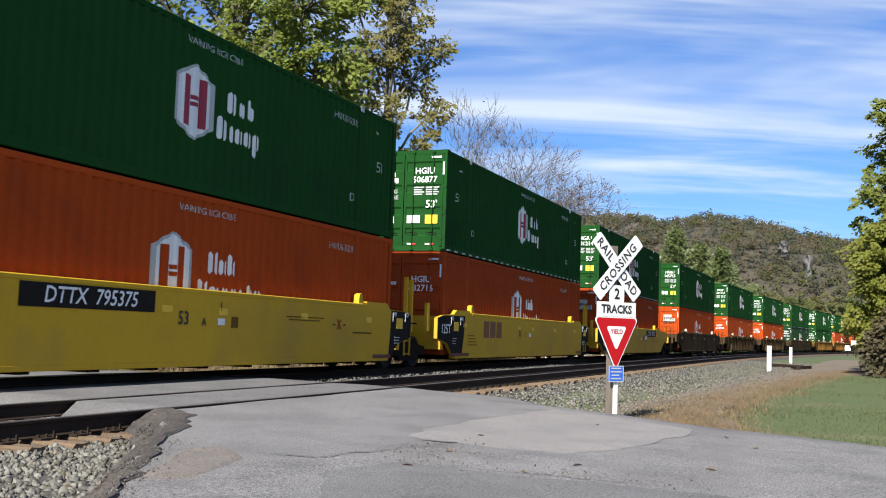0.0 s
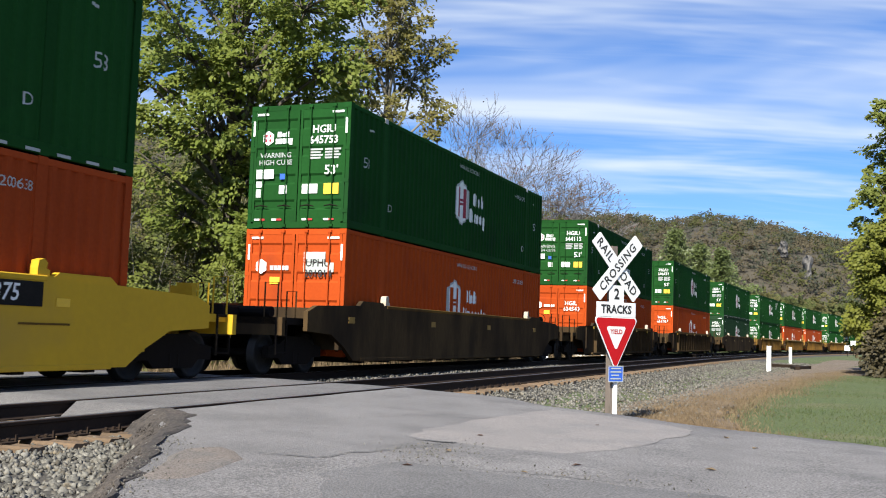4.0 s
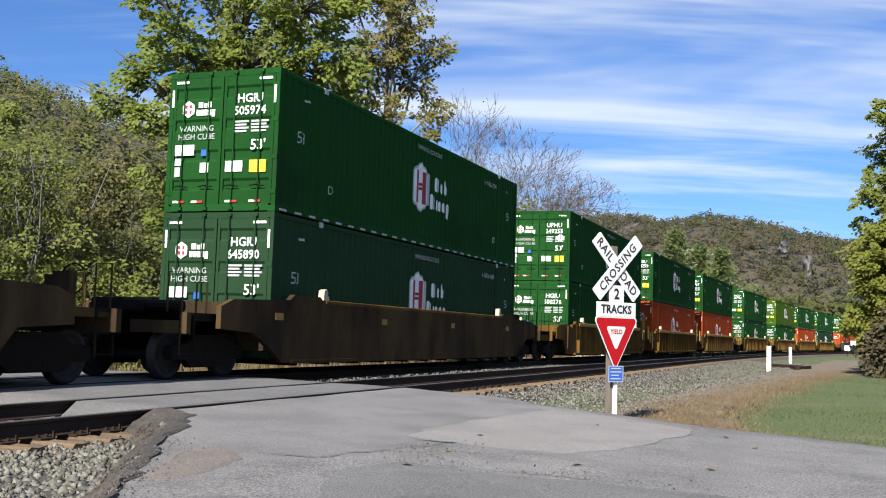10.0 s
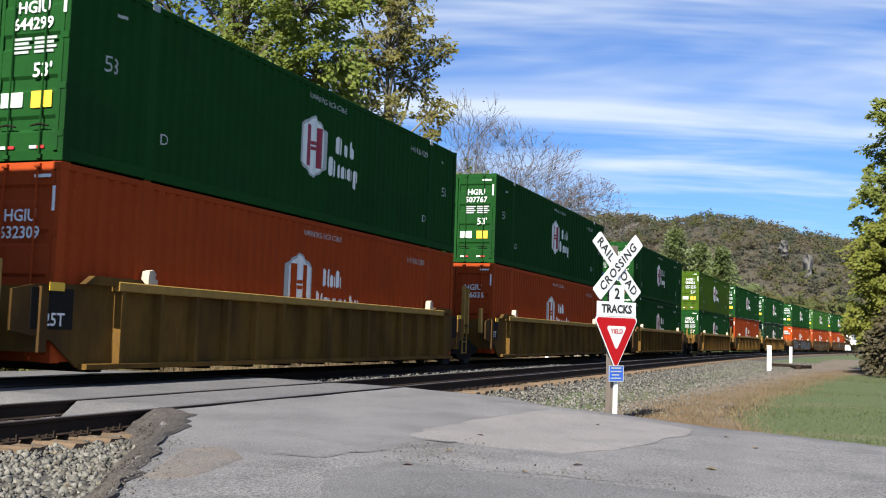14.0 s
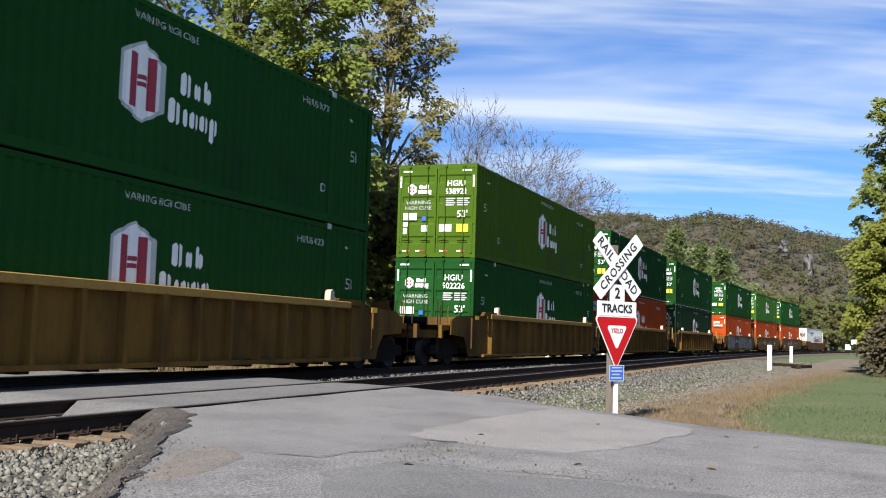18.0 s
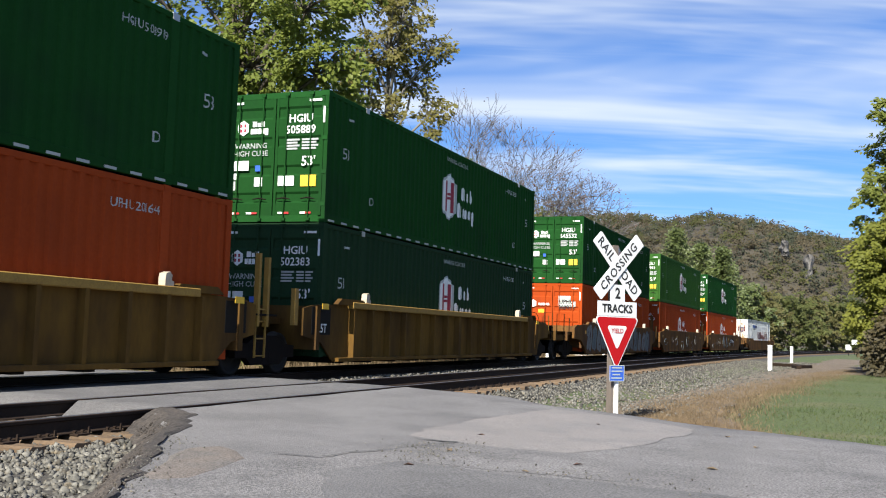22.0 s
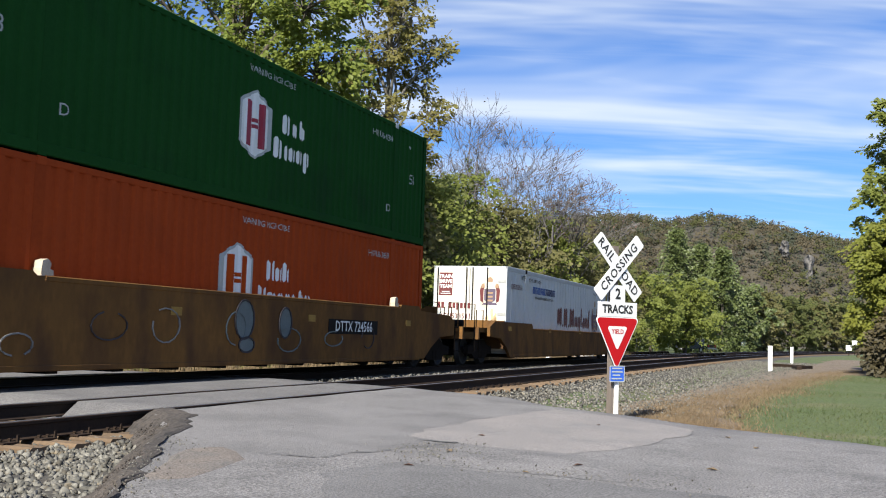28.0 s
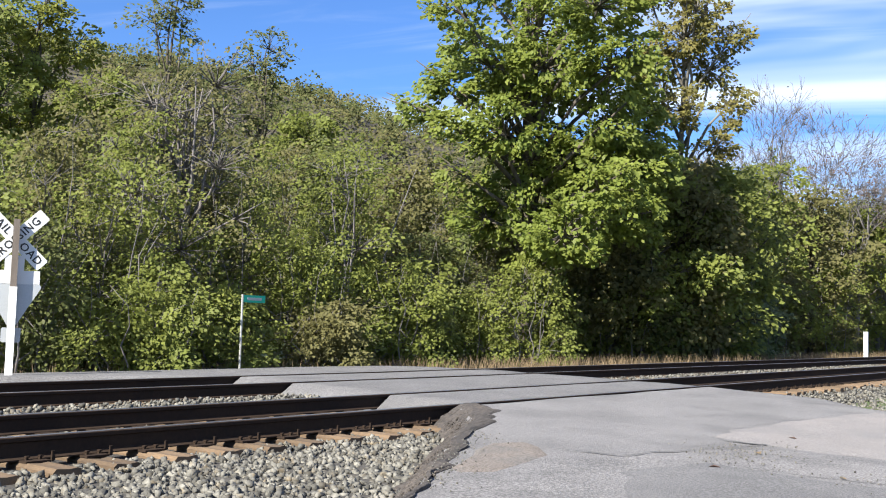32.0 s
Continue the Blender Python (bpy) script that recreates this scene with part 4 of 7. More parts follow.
# stacks: place of the door end along the track at the start, upper box, lower box, their codes, well car
STACKS = [
    (7.50, "green", "orange", "HGIU\n506312", "HGIU\n634218", "yellow"),
    (27.28, "green", "red", "HGIU\n506877", "HGIU\n632716", "yellow"),
    (47.15, "green", "red", "HGIU\n501214", "UPHU\n200638", "yellow"),
    (70.92, "green", "orange", "HGIU\n645753", "UPHU\n201814", "plain"),
    (94.70, "green", "orange", "HGIU\n644113", "HGIU\n634540", "brown"),
    (118.46, "green", "orange", "HGIU\n646431", "HGIU\n631767", "brown"),
    (142.27, "green", "dark", "HGIU\n505974", "HGIU\n645890", "plain"),
    (165.95, "green", "green", "UPHU\n249255", "HGIU\n500276", "ochre"),
    (185.83, "green", "red", "HGIU\n644299", "HGIU\n632309", "ochre"),
    (205.70, "green", "red", "HGIU\n507767", "HGIU\n636036", "ochre"),
    (229.50, "green", "green", "HGIU\n503777", "HGIU\n643224", "ochre"),
    (253.27, "lime", "green", "HGIU\n638921", "HGIU\n502226", "ochre"),
    (273.03, "green", "red", "HGIU\n508919", "UPHU\n201644", "ochre"),
    (292.80, "green", "dark", "HGIU\n505889", "HGIU\n502383", "ochre"),
    (316.65, "green", "orange", "HGIU\n645532", "UPHU\n200936", "graffiti"),
    (336.35, "faded", "red", "HGIU\n639961", "HGIU\n637610", "graffiti"),
    (356.10, "green", "red", "HGIU\n643349", "HGIU\n630689", "graffiti"),
    (379.50, None, None, "", "", "tail"),
]
LEADS, TRAILS = {0, 3, 4, 5, 6, 7, 10, 11, 14, 17}, {2, 3, 4, 5, 6, 9, 10, 13, 16, 17}   # units at a car's two ends
RIDERS = []                                # (thing, place of its middle along the track, height)
BOT, TOP = 0.34, 3.25


def code_marks(c, code, kind):
    y, z = (-0.64, 2.16) if kind == "green" else (-0.62, 1.98)
    if code.startswith("UPHU") and kind != "green":
        end_sign("pale_sticker", c, M_GREYST, -1.02, -0.25, 1.90, 2.12)
        end_sign("pale_sticker", c, M_GREYST, -0.80, -0.25, 2.14, 2.36)
        end_text(c, code, 0.24, y, z, M_BLACK, name="code_lettering")
    else:
        end_text(c, code, 0.25, y, z, M_WHITE, name="code_lettering")
    part("code_lettering", side_text(code.replace("\n", " "), 0.21, 5.35, 2.45, M_LOGOG), None, c)


def white_strip_row(c):
    g = [rect(-7.9 + 0.62 * i, -7.62 + 0.62 * i, 0.03, 0.075) for i in range(26)]
    ge = Geo()
    for o in g:
        ge.box(o[0][0], o[1][0], -CW / 2 - 0.012, -CW / 2 - 0.006, o[0][1], o[2][1])
    tagged(part("reflective_strip_row", ge, M_LOGOG, c, "row of short pale reflective strips"), kind="stuff")


for i, (s0, up, low, code_u, code_l, style) in enumerate(STACKS):
    if not up:
        continue
    for key, code, z in ((up, code_u, TOP), (low, code_l, BOT)):
        c = copy_thing(PATTERNS[key], pose(s0 + CL / 2, Y_FAR, z))
        kd = "orange" if key in ("orange", "red") else "green"
        code_marks(c, code, kd)
        if z == TOP and i in (1, 2, 6, 12, 13):
            white_strip_row(c)
        if i == 7 and z == TOP:
            part("white_diamond", painted([[(4.55, 1.75), (4.85, 2.1), (4.55, 2.45), (4.25, 2.1)]], lift=0.006), M_WHITE, c, "white diamond placard")
            part("white_diamond", Geo().prism([(-CL / 2 - 0.02, -0.90, 1.95), (-CL / 2 - 0.02, -0.72, 1.77), (-CL / 2 - 0.02, -0.90, 1.59), (-CL / 2 - 0.02, -1.08, 1.77)], (1, 0, 0), 0, 0.006), M_WHITE, c)
        RIDERS.append((c, s0 + CL / 2, z))
for c in PATTERNS.values():
    for o in (*c.children_recursive, c):
        bpy.data.objects.remove(o)


# ---------------------------------------------------------------- refrigerated container at the tail
def make_reefer():
    c = thing("refrigerated_container", "white ribbed refrigerated container with rust-streaked doors", "shipping container", "containers on the train")
    h, w, H = CL / 2, CW / 2, CH
    ring = [(-w + 0.03, 0.02), (w - 0.03, 0.02), (w, 0.05), (w, H - 0.05), (w - 0.03, H), (-w + 0.03, H), (-w, H - 0.05), (-w, 0.05)]
    part("body", Geo().prism([(0, y, z) for y, z in ring], (1, 0, 0), -h + 0.05, h - 1.0), M_REEF, c)
    for i in range(33):
        x = -h + 0.5 + i * 0.43
        if x > h - 1.15:
            break
        part("panel_rib", Geo().box(x - 0.012, x + 0.012, -w - 0.010, -w + 0.002, 0.12, H - 0.16), M_REEF, c)
    for x in (-5.9, 6.15):
        part("lift_post", Geo().box(x - 0.05, x + 0.05, -w - 0.02, -w + 0.01, 0.1, H - 0.05), M_REEF, c)
        part("corner_casting", Geo().box(x - 0.1, x + 0.1, -w - 0.025, -w + 0.15, H - 0.12, H + 0.012), M_RUNGEAR, c)
    part("top_rail", Geo().box(-h + 0.02, h - 0.95, -w - 0.014, -w + 0.08, H - 0.15, H + 0.006, 0.012), M_ALU, c)
    part("bottom_rail", Geo().box(-h + 0.02, h - 0.95, -w - 0.014, -w + 0.08, 0.0, 0.14, 0.012), M_REEF, c)
    for sg in (-1, 1):
        y0, y1 = (-w + 0.05, -0.01) if sg < 0 else (0.01, w - 0.05)
        d = part("door", Geo().box(-h - 0.02, -h + 0.04, y0, y1, 0.10, H - 0.08), M_REEFD, c)
        for yy in (y0 + 0.10, y1 - 0.10) if sg > 0 else (y0 + 0.62, y1 - 0.10):
            part("lock_rod", Geo().tube([(-h - 0.05, yy, 0.04), (-h - 0.05, yy, H - 0.05)], [0.02, 0.02], 6), M_RUNGEAR, d)
        for z in (0.35, 1.25, 2.35):
            ye = y0 if sg < 0 else y1
            part("hinge", Geo().box(-h - 0.035, -h, ye - 0.03 if sg < 0 else ye - 0.26, ye + 0.26 if sg < 0 else ye + 0.03, z, z + 0.10), M_STEEL, d)
    part("door_frame", Geo().box(-h - 0.01, -h + 0.05, -w, w, H - 0.08, H + 0.004).box(-h - 0.01, -h + 0.05, -w, w, 0, 0.09)
         .box(-h - 0.01, -h + 0.05, -w - 0.006, -w + 0.05, 0, H).box(-h - 0.01, -h + 0.05, w - 0.05, w + 0.006, 0, H), M_ALU, c)
    x = -h - 0.02
    placard = part("red_placard", Geo().box(x - 0.008, x, 0.62, 1.10, 1.90, 2.67), M_MAROON, c, "dark red recruiting placard")
    part("lettering", text_mesh("TRAIN\nDRIVE\nTEAM", 0.17, M_WHITE, bold=0.004), None, placard, m=Matrix.Translation((x - 0.012, 0.86, 2.37)) @ FACE_END)
    part("small_print", Geo().box(x - 0.012, x - 0.008, 0.68, 1.04, 1.95, 1.98).box(x - 0.012, x - 0.008, 0.72, 1.00, 2.01, 2.04), M_REEF, placard)
    g = Geo()
    for i in range(9):
        y = 1.14 - i * 0.135
        if i == 2:
            continue
        g.box(x - 0.006, x, y - 0.10, y, 1.47 - 0.05 * (i in (5,)), 1.65 + 0.03 * (i in (0, 1, 3)))
    part("word_shapes", g, M_MAROON, c, "dark red word mark")
    end_text(c, "CREU533531", 0.24, 0.58, 1.20, M_MAROON, x=x - 0.008, bold=0.002, name="code_lettering")

    def crest(name, parent, origin, ax, sc):
        """A shield between two supporters under a crown, in plain shapes."""
        o, u, wv = Vector(origin), Vector(ax), Vector((0, 0, 1))
        nrm = u.cross(wv)
        def shape(nm, pts, mtl, lift):
            ring = [o + u * (a * sc) + wv * (b * sc) for a, b in pts]
            part(nm, Geo().prism([tuple(p) for p in ring], tuple(nrm), 0.004 + lift, 0.008 + lift), mtl, e)
        e = part(name, Geo().prism([tuple(o + u * (a * sc) + wv * (b * sc)) for a, b in ((-0.30, -0.5), (0.30, -0.5), (0.24, -0.42), (-0.24, -0.42))], tuple(nrm), 0, 0.006), M_NAVY, parent, "coat of arms with shield and two supporters")
        shape("shield", [(-0.22, 0.10), (-0.22, -0.32), (0, -0.48), (0.22, -0.32), (0.22, 0.10)], M_NAVY, 0)
        for k in range(3):
            shape("charge", [(-0.13, -0.02 - 0.14 * k), (0.13, -0.02 - 0.14 * k), (0.10, -0.09 - 0.14 * k), (-0.10, -0.09 - 0.14 * k)], M_GOLD, 0.004)
        for s in (-1, 1):
            shape("supporter", [(s * 0.25, -0.42), (s * 0.36, -0.36), (s * 0.40, 0.02), (s * 0.34, 0.22), (s * 0.22, 0.20), (s * 0.25, 0.0)][::s], M_MAROON, 0)
            shape("supporter_mane", [(s * 0.20, 0.14), (s * 0.34, 0.12), (s * 0.33, 0.28), (s * 0.22, 0.30)][::s], M_GOLD, 0.004)
        shape("helm", [(-0.12, 0.12), (0.12, 0.12), (0.13, 0.24), (0.06, 0.34), (-0.06, 0.34), (-0.13, 0.24)], M_LOGOG, 0)
        shape("crown", [(-0.09, 0.35), (0.09, 0.35), (0.11, 0.46), (0.0, 0.56), (-0.11, 0.46)], M_GOLD, 0)
    crest("coat_of_arms", c, (x, -0.72, 2.05), (0, -1, 0), 0.90)
    crest("coat_of_arms", c, (4.95, -w - 0.010, 1.50), (1, 0, 0), 1.4)
    # long side: blue name board in plain shapes, then the large dark red one
    y0, y1 = -w - 0.016, -w - 0.010
    def board_text(words, size, x, z, mtl, nm="lettering"):
        part(nm, text_mesh(words, size, mtl, bold=0.002), None, c, m=Matrix.Translation((x, y0 - 0.004, z)) @ pose(0, 0, 0, 90, 0, 0))

    for i in range(9):
        a = -5.0 + i * 0.342
        mtl = M_BLUE if i < 5 else M_NAVYB
        part("word_shape", Geo().box(a, a + 0.27, y0, y1, 2.315, 2.38), mtl, c, "blue block of a word mark")
        part("word_shape", Geo().box(a, a + 0.10, y0, y1, 2.13, 2.305), mtl, c)
        part("word_shape", Geo().box(a + 0.17, a + 0.27, y0, y1, 2.13, 2.305), mtl, c)
    board_text("REFRIGERATED INTERMODAL NETWORK", 0.135, -3.45, 1.985, M_BLACK)
    board_text("STACK LIMIT 3 HIGH", 0.17, -4.75, 2.58, M_BLACK)
    board_text("STACK LIMIT 3 HIGH", 0.13, 5.2, 2.55, M_BLACK)
    board_text("WTP", 0.24, -6.25, 2.60, M_BLACK)
    board_text("CREU533531", 0.24, -7.0, 2.25, M_MAROON, "code_lettering")

    def stroke(a, wd, z0, z1, tip=0.10):
        """One upright dark red brush stroke with slanted ends."""
        part("word_shape", Geo().prism([(a, 0, z0 + tip), (a + wd * 0.5, 0, z0), (a + wd, 0, z0 + tip), (a + wd, 0, z1 - tip), (a + wd * 0.5, 0, z1), (a, 0, z1 - tip)], (0, 1, 0), y0, y1), M_MAROON, c, "dark red stroke of a large word mark")

    for a, wd, z0, z1 in ((-1.48, 0.24, 1.06, 1.74), (-1.20, 0.10, 1.12, 1.72), (-1.06, 0.22, 1.04, 1.80), (-0.72, 0.14, 1.0, 1.14),
                          (-0.48, 0.24, 1.0, 1.78), (-0.18, 0.22, 0.98, 1.78), (0.22, 0.14, 1.0, 1.14),
                          (0.46, 0.26, 1.0, 1.80), (0.76, 0.12, 1.06, 1.74), (0.92, 0.22, 1.02, 1.80),
                          (1.30, 0.16, 1.0, 1.50), (1.55, 0.16, 1.0, 1.50), (1.82, 0.16, 1.0, 1.50), (2.06, 0.16, 0.80, 1.50), (2.36, 0.16, 1.0, 1.86),
                          (2.64, 0.15, 1.0, 1.30), (2.84, 0.16, 1.0, 1.50), (3.10, 0.16, 1.0, 1.50), (3.34, 0.16, 1.0, 1.50), (3.58, 0.15, 1.0, 1.48), (3.78, 0.16, 1.0, 1.84)):
        stroke(a, wd, z0, z1)
    part("arrow", Geo().box(-5.90, -5.85, y0, y1, 2.45, 2.74).prism([(-5.97, 0, 2.66), (-5.78, 0, 2.66), (-5.875, 0, 2.80)], (0, 1, 0), y0, y1), M_BLACK, c)
    part("lettering", text_mesh("TARE WEIGHT\n(LB) 13230", 0.15, M_BLACK, bold=0.002), None, c, m=Matrix.Translation((h - 1.42, -w - 0.02, 1.75)) @ pose(0, 0, 0, 90, 0, 0))
    # nose: open steel frame round the cooling unit
    g = Geo()
    for y in (-w + 0.05, w - 0.05):
        g.box(h - 0.08, h, y - 0.04, y + 0.04, 0, H)
        g.tube([(h - 0.75, y, 0.9), (h - 0.06, y, H - 0.25)], [0.03, 0.03], 5).tube([(h - 0.06, y, H - 0.32), (h - 0.30, y, H - 0.08)], [0.035, 0.035], 5)
        g.box(h - 1.0, h, y - 0.05, y + 0.05, 0, 0.1).box(h - 1.0, h, y - 0.05, y + 0.05, H - 0.1, H).box(h - 0.8, h - 0.74, y - 0.03, y + 0.03, 0.1, H - 0.1)
    g.box(h - 0.09, h, -w, w, H - 0.1, H).box(h - 0.09, h, -w, w, 0, 0.1)
    part("nose_frame", g, M_REEF, c, "white tubular frame at the front")
    part("cooling_unit", Geo().box(h - 1.0, h - 0.45, -0.9, 0.9, 0.5, H - 0.25, 0.05), M_GREYST, c)
    # rust below the doors
    rg = random.Random(3)
    for k in range(9):
        y, z = rg.uniform(-0.95, -0.35), rg.uniform(0.45, 1.35)
        wd = rg.uniform(0.03, 0.10)
        part("rust_streak", Geo().prism([(x - 0.004, y - wd, z - 0.3), (x - 0.004, y + wd * 0.3, z - 0.33), (x - 0.004, y + wd, z + 0.05), (x - 0.004, y, z + 0.16), (x - 0.004, y - wd * 0.6, z + 0.08)], (1, 0, 0), 0, 0.003), M_RUST, c)
    return c


reefer = make_reefer()
reefer.matrix_basis = pose(379.70 + CL / 2, Y_FAR, BOT)
RIDERS.append((reefer, 379.70 + CL / 2, BOT))


# ---------------------------------------------------------------- well cars
WHEEL_R = 0.42
SPINNERS = []                               # (wheelset, its place on the car, car's place along the track)


def wheel_mesh():
    prof = [(0.0, -0.03), (0.07, -0.075), (0.15, -0.06), (0.20, -0.02), (0.33, -0.03), (0.345, -0.065), (WHEEL_R, -0.065), (WHEEL_R - 0.003, 0.05), (WHEEL_R + 0.028, 0.055), (WHEEL_R + 0.025, 0.075), (0.345, 0.07), (0.33, 0.02), (0.2, 0.04), (0.0, 0.05)]
    g = Geo()
    n = 28
    for r, y in prof:
        for j in range(n):
            a = 2 * math.pi * j / n
            g.v.append((r * math.cos(a), y, r * math.sin(a)))
    for i in range(len(prof) - 1):
        for j in range(n):
            g.f.append((i * n + j, i * n + (j + 1) % n, (i + 1) * n + (j + 1) % n, (i + 1) * n + j))
    return g.mesh("wheel", M_WHEEL, True)


WHEEL_ME = wheel_mesh()
AXLE_ME = Geo().tube([(0, -1.02, 0), (0, -0.8, 0), (0, 0.8, 0), (0, 1.02, 0)], [0.07, 0.085, 0.085, 0.07], 10).mesh("axle", M_RUNGEAR, True)
FRAME_ME = Geo().prism([(-1.12, 0, 0.34), (-0.72, 0, 0.34), (-0.55, 0, 0.20), (0.55, 0, 0.20), (0.72, 0, 0.34), (1.12, 0, 0.34), (1.12, 0, 0.58), (0.70, 0, 0.62), (0.38, 0, 0.78), (-0.38, 0, 0.78), (-0.70, 0, 0.62), (-1.12, 0, 0.58)], (0, 1, 0), -0.07, 0.07).mesh("truck_side_frame", M_RUNGEAR)
BOLSTER_ME = Geo().box(-0.24, 0.24, -1.0, 1.0, 0.36, 0.70, 0.05).box(-0.30, 0.30, -0.35, 0.35, 0.62, 0.84, 0.04).mesh("truck_bolster", M_RUNGEAR)
SPRING_ME = Geo().tube([(-0.12, 0, 0.24), (-0.12, 0, 0.44)], [0.075, 0.075], 8).tube([(0.12, 0, 0.24), (0.12, 0, 0.44)], [0.075, 0.075], 8).mesh("truck_spring", M_RUNGEAR)


def add_truck(car, x, s_mid):
    for sg in (-1, 1):
        part("truck_side_frame", FRAME_ME, None, car, m=pose(x, sg * 0.99, 0))
        part("truck_spring", SPRING_ME, None, car, m=pose(x, sg * 1.0, 0))
    part("truck_bolster", BOLSTER_ME, None, car, m=pose(x, 0, 0))
    for dx in (-0.89, 0.89):
        ws = part("wheelset", AXLE_ME, None, car, m=pose(x + dx, 0, WHEEL_R))
        part("wheel", WHEEL_ME, None, ws, m=pose(0, -0.7525, 0))
        part("wheel", WHEEL_ME, None, ws, m=pose(0, 0.7525, 0, 0, 0, 180))
        SPINNERS.append((ws, x + dx))


def side_plate(x0, x1, ribbed):
    """Outline (x, z) of a well car's side, arched over the trucks at a car's ends."""
    out = []
    for sx, xe in ((-1, x0), (1, x1)):
        far = abs(xe) > 9.5
        if far:
            q = [(8.6 if ribbed else 7.9, 0.27), (8.72 if ribbed else 8.35, 0.55), (9.0, 0.84), (abs(xe), 0.90), (abs(xe), 1.30), (abs(xe) - 0.4, 1.44)]
        else:
            q = [(7.6, 0.27), (8.15, 0.66), (abs(xe), 0.80), (abs(xe), 1.36), (abs(xe) - 0.4, 1.44)]
        q += [(6.1, 1.56), (5.9, 1.50)] if not ribbed else [(6.1, 1.54), (5.9, 1.54)]
        q = [(sx * a, z) for a, z in q]
        out += q[::-1] if sx < 0 else q
    return out


TAIL_SIDE = [(-10.1, 1.20), (-10.1, 0.90), (-9.0, 0.84), (-8.35, 0.55), (-7.9, 0.22), (7.9, 0.22), (8.35, 0.45), (9.3, 0.70), (10.4, 0.80), (10.4, 1.22), (9.9, 1.28), (6.45, 1.28), (6.2, 1.14), (-5.3, 1.20), (-5.45, 1.38), (-9.6, 1.38)]


def ribbon(path, half, y):
    """A flat brush stroke with round ends along (x, z) points, smoothed, on a plane of constant y."""
    pts = [Vector((a, b)) for a, b in path]
    for _ in range(3):
        pts = [pts[0]] + [q for u, v in zip(pts, pts[1:]) for q in (u.lerp(v, 0.25), u.lerp(v, 0.75))] + [pts[-1]]
    g = Geo()
    n = len(pts)
    for i, p in enumerate(pts):
        d = (pts[min(i + 1, n - 1)] - pts[max(i - 1, 0)]).normalized()
        w = half * min(1.0, 0.55 + 0.12 * min(i, n - 1 - i))
        g.v += [(p.x - d.y * w, y, p.y + d.x * w), (p.x + d.y * w, y, p.y - d.x * w)]
    g.f = [(2 * i + 1, 2 * i + 3, 2 * i + 2, 2 * i) for i in range(n - 1)]
    return g


def grab(car, x, y, z0, z1, material, w=0.42):
    """A grab iron or short hand rail across the car."""
    part("handrail", Geo().tube([(x, y - w / 2, z0), (x, y - w / 2, z1), (x, y + w / 2, z1), (x, y + w / 2, z0)], [0.018] * 4, 5), material, car)


def ladder(car, x, y, z0, z1, material, w=0.40):
    lad = part("ladder", Geo().box(x - 0.012, x + 0.012, y - 0.02, y + 0.02, z0, z1).box(x + w - 0.012, x + w + 0.012, y - 0.02, y + 0.02, z0, z1)
               .box(x + 0.012, x + w - 0.012, y - 0.012, y + 0.012, z1 - 0.03, z1), material, car)
    z = z0 + 0.04
    while z < z1:
        part("rung", Geo().tube([(x, y, z), (x + w, y, z)], [0.014, 0.014], 5), material, lad)
        z += 0.33


